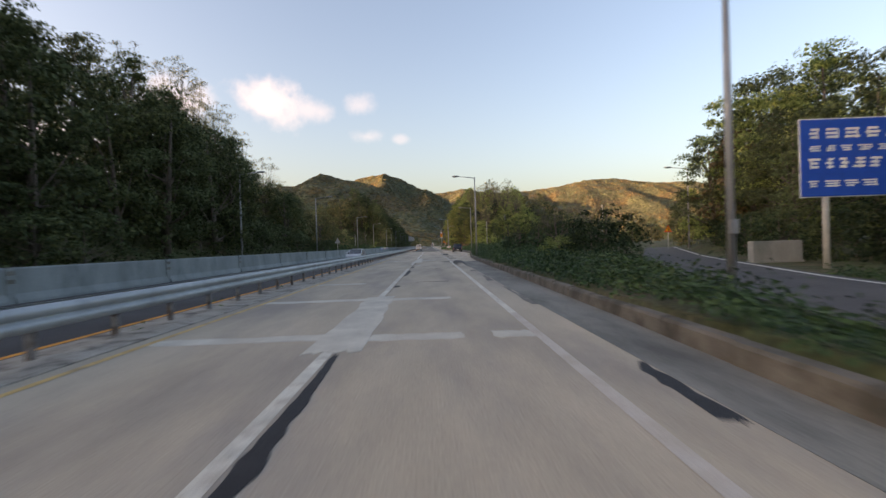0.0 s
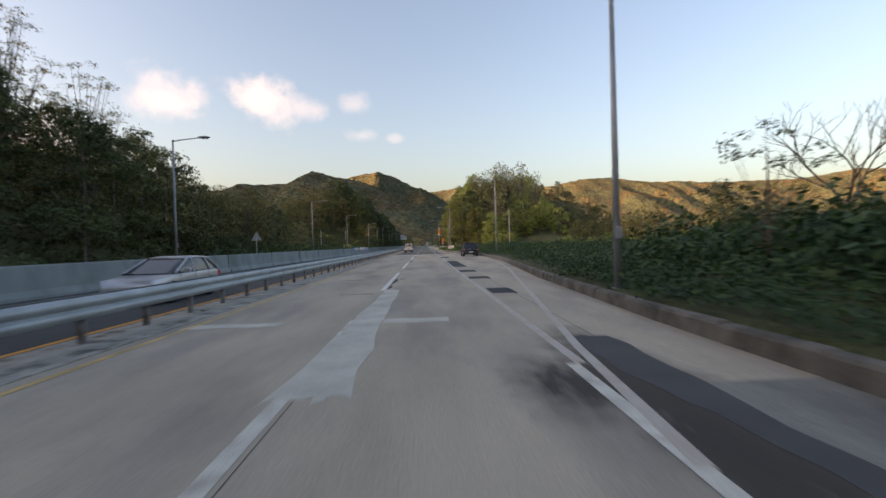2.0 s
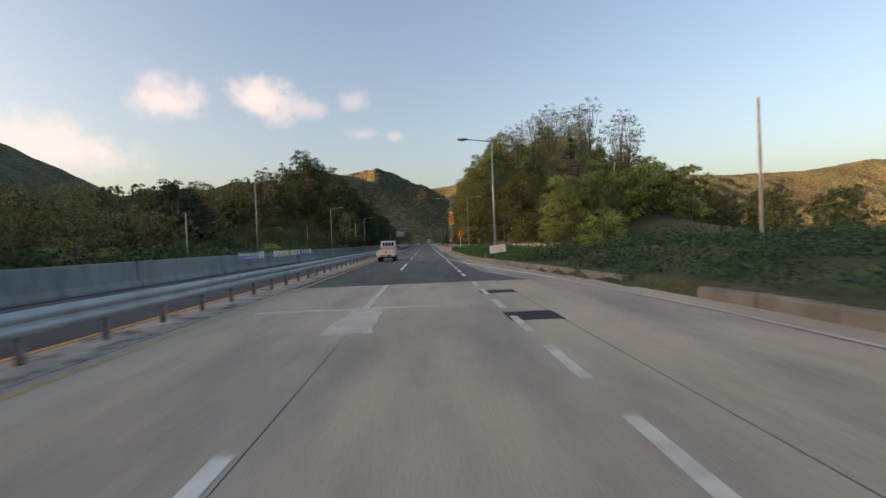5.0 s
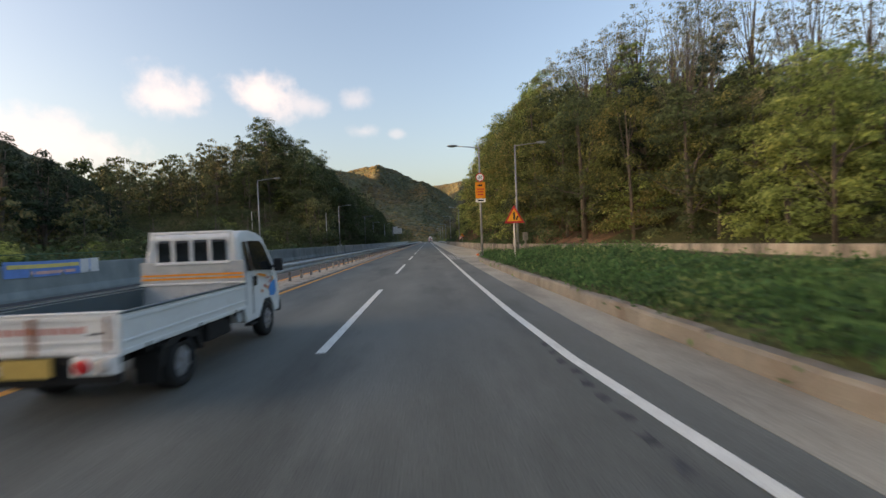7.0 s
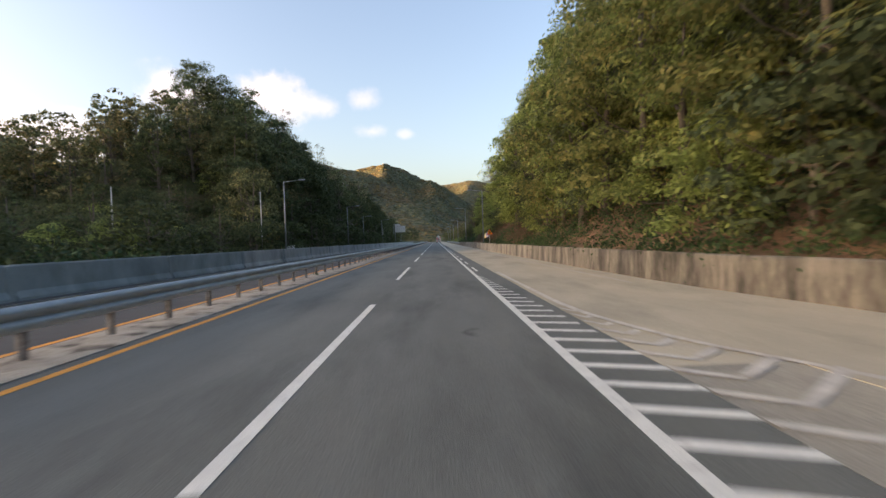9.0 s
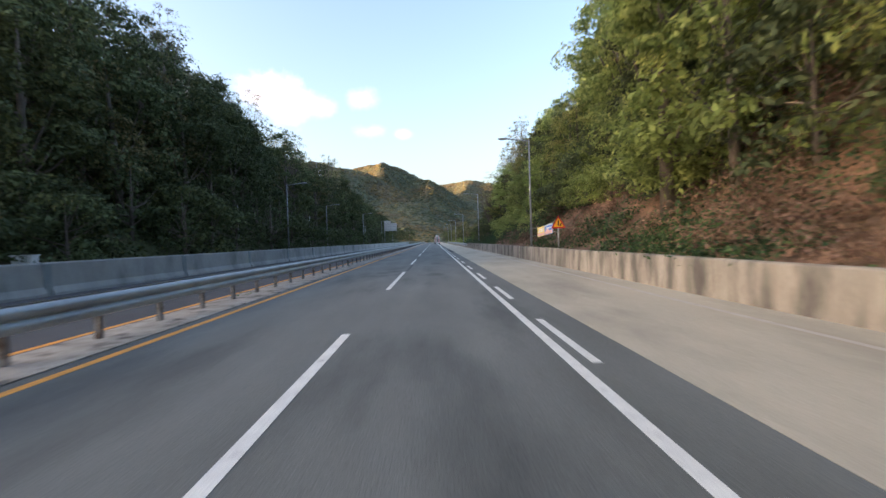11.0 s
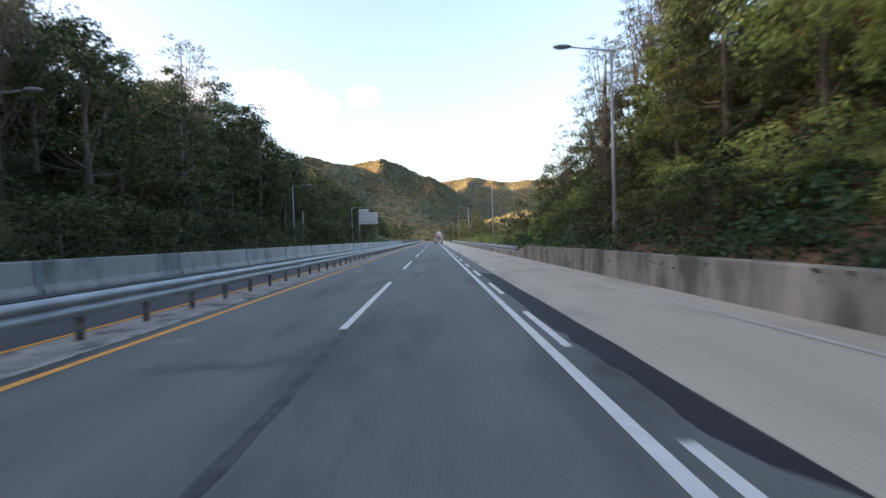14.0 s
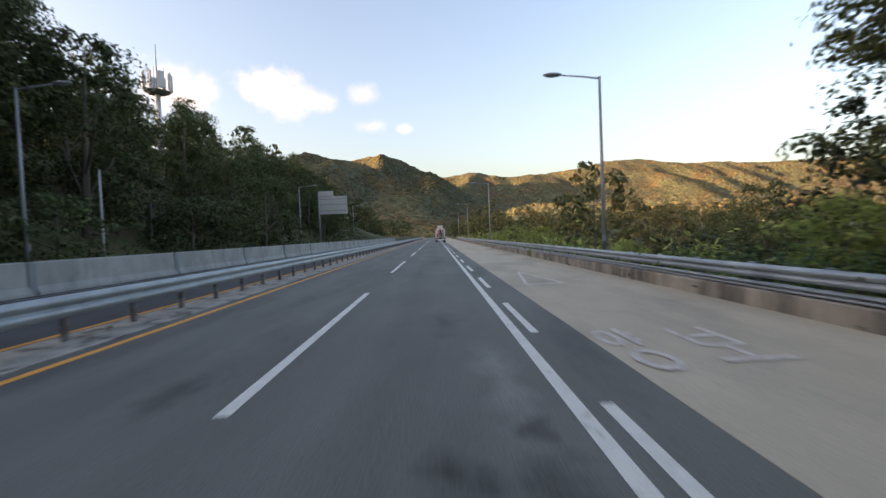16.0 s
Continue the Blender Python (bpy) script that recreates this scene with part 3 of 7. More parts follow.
for k in range(7):
    e = 141.0 + 17.25 * k
    line(e - 9.4, e, -1.75, 0.16, PAINT, "white lane dash on asphalt")
for k in range(1, 16):
    e = 244.5 + 17.77 * k
    line(e - 9.9, e, -1.75, 0.16, PAINT, "white lane dash on asphalt")
for a, b in ((86.2, 87.2), (87.6, 89.6), (89.8, 91.5), (91.75, 96.6)):
    line(a, b, 1.80, 0.17, PAINT_WORN, "worn white merging dash on concrete")
for k in range(7):
    y = 101.6 + 2.98 * k
    line(y, y + 1.75, 1.76, 0.17, PAINT_WORN, "worn white merging dash on concrete")
for k in range(7):
    y = 124.7 + 2.98 * k
    line(y, y + 1.65, 1.70, 0.17, PAINT, "white merging dash on asphalt")
for k in range(28):
    y = 204.3 + 6.8 * k
    line(y, y + 3.45, 2.03, 0.14, PAINT, "white merging dash beside the solid line")


# ---- kerbs, walls, barrier ----
def kerb_run():
    """Each kerb stone is a piece of its own."""
    root = thing("kerb", None, "weathered concrete kerb stones beside the shoulder", "kerb", kind="structure")
    prof = [(0, -0.1), (0.02, 0.24), (0.06, 0.29), (0.24, 0.30), (0.27, 0.26), (0.27, -0.1)]
    variants = []
    for s in range(4):
        rnd = random.Random(s)
        v, f = [], []
        n = len(prof)
        for yy in (-0.99, -0.96, 0.96, 0.99):
            k = 0.0 if abs(yy) < 0.98 else 0.014
            j = rnd.uniform(-0.012, 0.012)
            v += [(px + (k if px < 0.1 else -k), yy, pz - (k if pz > 0.1 else 0) + (j if pz > 0.1 else 0)) for px, pz in prof]
        for i in range(3):
            f += [(i * n + k, i * n + (k + 1) % n, (i + 1) * n + (k + 1) % n, (i + 1) * n + k) for k in range(n)]
        f += [tuple(range(n))[::-1], tuple(range(3 * n, 4 * n))]
        variants.append((mesh("kerb_stone", v, f, KERB_SHADED), mesh("kerb_stone", v, f, KERB)))
    rnd = random.Random(5)
    y = -30.0
    while y < 184:
        a, b = kerb_x(y), kerb_x(y + 2)
        if not 113.5 < y + 1 < 119:
            child("kerb_stone", variants[rnd.randrange(4)][int(y > 76)], root, pose((a + b) / 2, y + 1, rnd.uniform(-0.02, 0.01), 0, rnd.uniform(-1, 1), -math.degrees(math.atan2(b - a, 2)) + rnd.uniform(-0.5, 0.5)))
        y += 2.0


kerb_run()
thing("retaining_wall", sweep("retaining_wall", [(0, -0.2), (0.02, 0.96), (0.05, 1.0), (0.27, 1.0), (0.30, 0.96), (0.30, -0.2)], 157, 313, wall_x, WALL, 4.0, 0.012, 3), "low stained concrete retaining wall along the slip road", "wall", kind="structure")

def wall_end():
    """The sloping end of the retaining wall."""
    x = wall_x(316)
    bm = prism([(313.003, -0.2), (313.003, 0.99), (315.5, 0.78), (318.0, 0.42), (319.09, 0.36), (319.09, -0.2)], 0.3, "x", bevel=0.015)
    thing("wall_end", bm_mesh("wall_end", bm, WALL), "sloping end of the stained concrete wall", "wall", kind="structure", m=pose(x + 0.15, 0, 0))


wall_end()
thing("wall_kerb", sweep("wall_kerb", [(0, -0.2), (0.0, 0.33), (0.03, 0.36), (0.45, 0.36), (0.48, -0.2)], 319.1, 470, wall_x, WALL, 5.0, 0.01, 4), "low concrete kerb under the roadside guardrail", "kerb", kind="structure")


def barrier_run():
    root = thing("barrier", None, "grey-green concrete safety barrier in long panels", "barrier", kind="structure")
    prof = [(0.22, -0.2), (0.2, 0.1), (0.08, 0.35), (0.03, 1.24), (0.0, 1.3), (-0.2, 1.3), (-0.23, 1.24), (-0.3, -0.2)]
    panel = sweep("panel", prof, -4.85, 4.85, lambda y: 0.0, BARRIER, 9.7)
    panel_teal = sweep("panel", prof, -4.85, 4.85, lambda y: 0.0, BARRIER_TEAL, 9.7)
    bm = box(0.34, 0.36, 1.36, 0, 0, -0.1, 0.03)
    post = bm_mesh("pilaster", bm, BARRIER_TEAL)
    stripe = bm_mesh("stripe", box(0.012, 0.34, 0.15, 0.18, 0, 0), GUTTER)
    for k in range(54):
        y = -38.0 + 10.0 * k
        child("panel", panel_teal if y < 215 else panel, root, pose(-15.1, y, 0))
        p = child("pilaster", post, root, pose(-15.15, y + 5, 0))
        if 10 < y < 110:
            for z in (0.72, 1.02):
                child("stripe", stripe, p, pose(0, 0, z), "dull pale reflective stripe")


barrier_run()


def w_beam(length):
    """The double wave of a guardrail beam, as thin folded steel."""
    zs = [0.41 * i / 20 for i in range(21)]
    xs = [0.085 * max(0.0, math.sin(math.pi * min(1.0, max(0.0, (z % 0.205) / 0.205)))) ** 0.75 for z in zs]
    v, f = [], []
    n = len(zs)
    for y in (-length / 2, length / 2):
        v += [(x, y, z) for x, z in zip(xs, zs)] + [(x - 0.005, y, z) for x, z in zip(xs, zs)]
    for k in range(n - 1):
        f += [(k, k + 1, 2 * n + k + 1, 2 * n + k), (n + k, 3 * n + k, 3 * n + k + 1, n + k + 1)]
    f += [(n - 1, 2 * n - 1, 4 * n - 1, 3 * n - 1), (0, 2 * n, 3 * n, n)]
    return mesh("beam", v, f, STEEL, True)


def guardrail(x, y0, n, side, z0, label, spacing=2.0, both=True, tall_=1.0):
    root = thing("guardrail", None, label, "guardrail", group="guardrails", kind="structure")
    beam = w_beam(4.06)
    post = bm_mesh("post", box(0.11, 0.11, 0.86, 0, 0, -0.1, 0.012), POST_STEEL)
    block = bm_mesh("spacer", box(0.09, 0.14, 0.26, 0, 0, 0, 0.01), STEEL)
    for k in range(n):
        y = y0 + spacing * k
        child("post", post, root, pose(x, y, 0.02))
        child("spacer", block, root, pose(x + side * 0.1, y, z0 + 0.05))
    for k in range(int(n * spacing / 4)):
        y = y0 + 2 + 4.0 * k
        child("beam", beam, root, pose(x + side * 0.15, y, z0 + (0.003 if k % 2 else 0), 0, 0, 0 if side > 0 else 180)).scale = (1, 1, tall_)
        if both:
            child("beam", beam, root, pose(x - side * 0.15, y, z0 + (0.003 if k % 2 else 0), 0, 0, 180 if side > 0 else 0))
    return root


guardrail(-6.50, -30.4, 300, 1, 0.475, "double-sided galvanised steel guardrail on short posts")


# ---- lamps ----
def street_lamp():
    root = thing("street_lamp", None, "tall grey steel street lamp with one long arm", "street lamp", group="street lamps along the road")
    part("pole", tube([(0, 0, 0), (0, 0, 4), (0, 0, 9.1)], [0.105, 0.085, 0.06], 10), LAMP_STEEL, root, smooth=True)
    part("base_plate", box(0.27, 0.27, 0.04, 0, 0, 0, 0.01), LAMP_STEEL, root)
    part("arm", tube([(0, 0, 9.0), (-0.7, 0, 9.10), (-1.9, 0, 9.22)], [0.045, 0.04, 0.032], 8), LAMP_STEEL, root, smooth=True)
    bm = bmesh.new()
    bmesh.ops.create_uvsphere(bm, u_segments=12, v_segments=8, radius=1)
    bmesh.ops.scale(bm, vec=(0.46, 0.17, 0.10), verts=bm.verts)
    bmesh.ops.translate(bm, vec=(-2.2, 0, 9.24), verts=bm.verts)
    head = part("head", bm, LAMP_STEEL, root, smooth=True)
    bm = bmesh.new()
    bmesh.ops.create_uvsphere(bm, u_segments=12, v_segments=6, radius=1)
    bmesh.ops.scale(bm, vec=(0.3, 0.12, 0.06), verts=bm.verts)
    bmesh.ops.translate(bm, vec=(-2.25, 0, 9.18), verts=bm.verts)
    part("lens", bm, LAMP_GLASS, head, smooth=True)
    part("junction_box", box(0.16, 0.12, 0.34, 0, -0.13, 1.4, 0.015), LAMP_STEEL, root)
    return root


lamp = street_lamp()
lamp.matrix_basis = pose(7.0, 11.0, 0.3)
for x, y, z, turn, s in (
        (5.05, 53.4, 0.3, 0, 0.98), (8.1, 95.2, 0.5, 0, 0.93), (4.95, 136.4, 0.3, 0, 0.95), (3.95, 176.22, 0.4, 0, 0.88), (6.6, 176.1, 0.45, 180, 0.88),
        (7.6, 255.4, 0.95, 0, 0.92), (7.6, 298.4, 0.95, 0, 0.92), (7.55, 338.7, -0.1, 0, 0.90), (7.6, 381.0, -0.1, 0, 0.92), (7.6, 423.0, -0.1, 0, 0.92), (7.6, 465.0, -0.1, 0, 0.92),
        (-18.5, 46.3, 0.5, 180, 0.95), (-18.3, 75.8, 0.5, 180, 1.02), (-18.3, 117.8, 0.5, 180, 0.95), (-18.8, 155.0, 0.5, 180, 0.95), (-18.2, 193.2, 0.4, 180, 0.93), (-17.4, 235.2, 0.4, 180, 0.95),
        (-17.8, 276.5, 0.4, 180, 0.95), (-18.0, 298.5, 0.4, 180, 0.85), (-18.1, 340.4, 0.4, 180, 0.95), (-18.1, 384.0, 0.4, 180, 0.95), (-18.1, 426.0, 0.4, 180, 0.95), (28.5, 51.5, 0.4, 0, 0.98)):
    c = copy_thing(lamp, pose(x, y, z, 0, 0, turn))
    c.scale = (s, s, s)


def bare_pole(x, y, h, r=0.07):
    """A plain white concrete or steel pole."""
    root = thing("utility_pole", None, "plain pale grey utility pole beside the road", "pole", group="plain roadside poles", m=pose(x, y, land(x, y) - 0.2))
    part("shaft", tube([(0, 0, 0), (0, 0, h * 0.6), (0, 0, h)], [r * 1.25, r, r * 0.8], 8), POLE_WHITE, root, smooth=True)
    part("cap", tube([(0, 0, h), (0, 0, h + 0.06)], [r * 0.95, r * 0.6], 8), LAMP_STEEL, root)


POLE_WHITE = material("pale_pole_paint", (0.45, 0.45, 0.43), 0.7, scale=2.0, vary=0.1, fine=20, fine_vary=0.08, bump=0.05)
for x, y, h in ((-19.6, 233.7, 7.6), (-20.4, 296.6, 5.4), (-18.4, 345.8, 5.9), (-31.0, 226.0, 7.5), (-21.2, 270.1, 4.2), (-24.0, 150.0, 5.0), (14.5, 122.0, 6.5), (22.0, 60.0, 5.5), (26.5, 167.0, 8.2)):
    bare_pole(x, y, h)


# ---- trees ----
def leaf_quads(centres, size, rnd, flat=0.0, facing=None):
    """Small pointed leaf blades round the given centres, turned every way, or lying roughly across the directions in facing."""
    n = len(centres)
    a = rnd.normal(size=(n, 3)); a[:, 2] *= (1 - flat)
    if facing is not None:
        up = facing + rnd.normal(size=(n, 3)) * 0.34
        up /= np.linalg.norm(up, axis=1)[:, None] + 1e-6
        a -= up * (a * up).sum(1)[:, None]
    a /= np.linalg.norm(a, axis=1)[:, None] + 1e-6
    if facing is not None:
        b = np.cross(up, a)
    else:
        b = rnd.normal(size=(n, 3)); b[:, 2] *= (1 - max(0.0, flat))
        b -= a * (a * b).sum(1)[:, None]
        b /= np.linalg.norm(b, axis=1)[:, None]
    s = size * rnd.uniform(0.6, 1.4, (n, 1))
    a, b = a * s, b * s * 0.55
    c = np.asarray(centres)
    return np.stack([c - a, c - b * 0.9 + a * 0.1, c + a, c + b * 0.9 + a * 0.1], 1)


def crown_points(rnd, height, base, radius, clumps, per, clump_r, shape, gap=1.0):
    """Leaf centres on the upper shells of many boughs, kept apart so that dark gaps show between them; the way each leaf faces; the boughs' hubs."""
    pts, ways, hubs = [], [], []
    for _ in range(clumps):
        for _try in range(7):
            t = rnd.uniform(0, 1) ** 0.9
            r = radius * shape(t) * (rnd.uniform(0.2, 1.0) ** 0.5)
            th = rnd.uniform(0, 2 * np.pi)
            hub = np.array([r * np.cos(th), r * np.sin(th), base + (height - base) * t])
            if all(((hub - h) ** 2 * (1, 1, 2.4)).sum() > (gap * clump_r) ** 2 for h in hubs):
                break
        hubs.append(hub)
        d = rnd.normal(size=(per, 3))
        d /= np.linalg.norm(d, axis=1)[:, None]
        d[:, 2] = np.where(d[:, 2] < -0.35, -d[:, 2], d[:, 2])
        k = clump_r * rnd.uniform(0.6, 1.4)
        out = np.array([np.cos(th), np.sin(th), 0.0])
        q = d * np.array([1, 1, 0.55]) * k * (rnd.uniform(0.35, 1.08, (per, 1)) ** 0.5)
        q += out * np.abs(q @ out)[:, None] * 0.25
        q[:, 2] -= 0.30 * np.hypot(q[:, 0], q[:, 1])
        q += rnd.normal(size=(per, 3)) * 0.10 * k
        pts.append(hub + q)
        ways.append(d * np.array([1, 1, 1.25]))
    return np.concatenate(pts), np.concatenate(ways), hubs


def make_tree(seed, height, radius, base, clumps, per, clump_r, leaf, mat, name, label, shape=None, limbs=9, lean=0.03, bark=None, category="tree", limb_r=0.45, gap=1.0, thin=1.0, top=0.9):
    rnd = np.random.RandomState(seed)
    shape = shape or (lambda t: max(0.12, math.sin(math.pi * (0.18 + 0.78 * t))))
    root = thing(name, None, label, category, group="roadside trees")
    pts, ways, hubs = crown_points(rnd, height, base, radius, clumps, per, clump_r, shape, gap)
    bm = bmesh.new()
    lx, ly = rnd.uniform(-lean, lean, 2) * height
    trunk = [(0, 0, -0.8), (lx * 0.2, ly * 0.2, height * 0.25), (lx * 0.6, ly * 0.5, height * 0.55), (lx, ly, height * top)]
    r0 = (height * 0.016 + 0.03) * thin
    tube(trunk, [r0 * 1.25, r0, r0 * 0.65, r0 * 0.15], 7, bm)
    for i in range(limbs):
        h = hubs[rnd.randint(len(hubs))]
        t = rnd.uniform(0.3, 0.75)
        zz = min(h[2] * t, height * top * 0.94)
        s = np.array([np.interp(zz, [q[2] for q in trunk], [q[a] for q in trunk]) for a in range(3)])
        mid = (s + h) / 2 + np.array([0, 0, -0.05 * height * rnd.uniform(0, 1)])
        n0 = len(bm.verts)
        tube([tuple(s), tuple(mid), tuple(h)], [r0 * limb_r, r0 * limb_r * 0.6, r0 * 0.08], 5, bm, False)
        bm.verts.ensure_lookup_table()
        # the limb's root is knit to the trunk's skin
        near = min(bm.verts[:28], key=lambda q: (q.co - bm.verts[n0].co).length)
        bm.faces.new((near, bm.verts[n0], bm.verts[n0 + 1]))
    part("trunk", bm, bark or BARK, root, smooth=True)
    child("crown", quads_mesh("crown", leaf_quads(pts, leaf, rnd, 0.0, ways), mat), root)
    return root


def forked_tree(seed, height):
    """A leafless tree that forks again and again into thin twigs."""
    rnd = random.Random(seed)
    root = thing("bare_tree", None, "leafless forked tree on the bank", "tree", group="roadside trees")

    def grow(bm, p, d, length, r, depth):
        mid = p + d * length * 0.5 + Vector((rnd.uniform(-1, 1), rnd.uniform(-1, 1), 0.3)) * length * 0.06
        end = p + d * length
        tube([tuple(p), tuple(mid), tuple(end)], [r, r * 0.85, r * 0.62], 6, bm, False)
        if depth == 0:
            return
        for k in range(2 + (depth > 1)):
            side = Vector((rnd.uniform(-1, 1), rnd.uniform(-1, 1), rnd.uniform(-0.1, 0.5)))
            at = p + d * length * (1.0 if k < 2 else rnd.uniform(0.55, 0.8))
            grow(bm, at, (d * 0.85 + side * 0.75).normalized(), length * rnd.uniform(0.6, 0.85), r * 0.58, depth - 1)

    bm = bmesh.new()
    tube([(0, 0, -0.5), (0.05, 0, height * 0.16), (0.12, 0.05, height * 0.3)], [0.13, 0.11, 0.095], 7, bm)
    part("trunk", bm, BARK, root, smooth=True)
    for k in range(3):
        bm = bmesh.new()
        a = 2.1 * k + 0.5
        grow(bm, Vector((0.12, 0.05, height * 0.29)), Vector((0.55 * math.cos(a), 0.55 * math.sin(a), 0.8)).normalized(), height * 0.27, 0.07, 4)
        part("limb", bm, BARK, root, smooth=True)
    return root


wide = lambda t: max(0.2, math.sin(math.pi * (0.25 + 0.68 * t)) ** 0.7)
tall = lambda t: max(0.15, (1 - abs(2 * t - 0.9) ** 2.4) if t < 0.95 else 0.25)
cone = lambda t: max(0.05, 1.0 - 0.8 * t)
PROTO = {
    "dark_a": make_tree(1, 13.0, 4.0, 0.8, 62, 125, 1.12, 0.155, LEAF_DARK, "broadleaf_tree", "dense dark green broadleaf tree on the wooded slope", wide),
    "dark_b": make_tree(2, 15.5, 3.7, 1.2, 66, 125, 1.10, 0.155, LEAF_DARK, "broadleaf_tree", "tall dark broadleaf tree on the wooded slope", tall),
    "mid_a": make_tree(21, 12.5, 4.1, 0.8, 58, 115, 1.15, 0.165, LEAF_LIGHTENED, "broadleaf_tree", "olive broadleaf tree on the hill, leaf colour lightened for evening sun", wide),
    "olive_a": make_tree(3, 13.0, 4.2, 0.8, 58, 150, 1.12, 0.15, LEAF_OLIVE, "broadleaf_tree", "olive green tree turning yellow in autumn", wide, thin=0.7),
    "olive_b": make_tree(4, 17.5, 4.1, 1.4, 70, 140, 1.10, 0.15, LEAF_OLIVE, "broadleaf_tree", "tall olive tree with yellowing top", tall),
    "olive_c": make_tree(23, 14.5, 4.4, 1.0, 54, 150, 1.22, 0.155, LEAF_GOLD, "broadleaf_tree", "spreading tree with yellow-brown autumn leaves", wide, thin=0.7),
    "dark_near": make_tree(14, 13.5, 4.0, 0.9, 60, 130, 1.05, 0.14, LEAF_DARK, "broadleaf_tree", "dark green broadleaf tree with a dense crown", wide),
    "rust": make_tree(5, 9.0, 3.2, 0.6, 48, 58, 0.85, 0.19, LEAF_RUST, "broadleaf_tree", "rusty brown autumn tree with loose crown", wide),
    "pale": make_tree(6, 17.0, 3.2, 6.0, 84, 46, 0.60, 0.085, LEAF_PALE, "thin_tree", "thin pale tree with sparse dry leaves against the sky", wide, 40, limb_r=0.30, thin=0.62, top=0.72),
    "pine": make_tree(7, 11.0, 3.0, 3.4, 40, 110, 0.85, 0.13, NEEDLE, "pine_tree", "dark pine tree with layered crown", cone, 16, gap=1.25),
    "shrub": make_tree(8, 3.2, 2.0, 0.05, 44, 70, 0.52, 0.09, LEAF_OLIVE, "shrub", "bushy green roadside shrub", wide, 8, category="shrub"),
    "shrub_dark": make_tree(9, 3.8, 2.3, 0.05, 42, 60, 0.60, 0.115, LEAF_DARK, "shrub", "dark leafy roadside shrub", wide, 8, category="shrub"),
    "shrub_deep": make_tree(19, 3.6, 2.2, 0.05, 40, 62, 0.60, 0.11, LEAF_SHADED, "shrub", "green roadside bush with loose shoots, shade in its leaf colour", wide, 9, category="shrub", gap=1.25),
    "loose": make_tree(27, 6.2, 2.5, 1.6, 24, 40, 0.50, 0.085, LEAF_SHADED, "sapling", "slender young tree with loose open branches", wide, 22, limb_r=0.30, gap=1.5, thin=0.7, top=0.85),
    "sapling": make_tree(10, 5.5, 1.9, 1.0, 30, 36, 0.46, 0.08, LEAF_DARK, "sapling", "young tree with loose feathery branches", tall, 16),
    "bare": forked_tree(12, 6.5),
}
placed = []


def plant(kind, x, y, s, turn=None, dz=0.0):
    rnd = random.Random(int(x * 977 + y * 131))
    src = PROTO[kind]
    m = pose(x, y, land(x, y) - 0.1 + dz, rnd.uniform(-2, 2), rnd.uniform(-2, 2), rnd.uniform(0, 360) if turn is None else turn)
    c = copy_thing(src, m)
    c.scale = (s * rnd.uniform(0.9, 1.12), s * rnd.uniform(0.9, 1.12), s)
    placed.append((x, y))
    return c


def grove(seed, n, x0, x1, y0, y1, kinds, s0, s1, gap=2.6, keep=None):
    rnd = random.Random(seed)
    for _ in range(n):
        for _try in range(14):
            x, y = rnd.uniform(x0, x1), rnd.uniform(y0, y1)
            if keep and not keep(x, y):
                continue
            if all((x - a) ** 2 + (y - b) ** 2 > gap * gap for a, b in placed[-200:]):
                plant(rnd.choice(kinds), x, y, rnd.uniform(s0, s1))
                break


# left slope beside the start
grove(11, 38, -34, -20.5, -2, 58, ("dark_a", "dark_a", "dark_b"), 0.75, 0.93, 2.9)
for x, y, k in ((-30.0, 76.0, 0.92), (-33.5, 80.0, 0.95), (-28.0, 81.0, 0.86), (-31.0, 72.0, 0.95)):
    plant("pale", x, y, k)
grove(31, 24, -24, -18.6, 0, 86, ("shrub_dark",), 0.7, 1.0, 2.2)
grove(12, 9, -32, -24, 14, 62, ("pale",), 0.85, 1.0)
grove(33, 14, -34, -21, 56, 78, ("dark_a", "dark_b", "dark_a"), 0.55, 0.76, 2.6)
for y0, s in ((79, 0.92), (84, 0.85), (89, 0.8), (94, 0.74), (99, 0.72), (104, 0.74), (109, 0.72), (114, 0.66), (120, 0.56), (127, 0.50), (133, 0.50)):
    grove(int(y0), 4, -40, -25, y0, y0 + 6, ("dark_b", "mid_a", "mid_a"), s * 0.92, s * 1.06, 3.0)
# low ground on the left
grove(14, 40, -40, -20, 92, 215, ("shrub_dark", "shrub", "shrub_dark"), 0.45, 0.8, 2.6)
for x, y, k in ((-50.0, 198.0, 1.4), (-53.5, 202.0, 1.45), (-50.5, 205.5, 1.3), (-57.0, 210.0, 1.3), (-52.0, 211.0, 1.15), (-60.0, 216.5, 1.36), (-55.5, 217.5, 1.2), (-61.0, 224.0, 1.3), (-56.5, 223.5, 1.12), (-62.0, 231.5, 1.15), (-58.0, 230.0, 1.0)):
    plant("pine", x, y, k)
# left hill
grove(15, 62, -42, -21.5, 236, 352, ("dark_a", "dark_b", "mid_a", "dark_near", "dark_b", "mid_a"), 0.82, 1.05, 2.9)
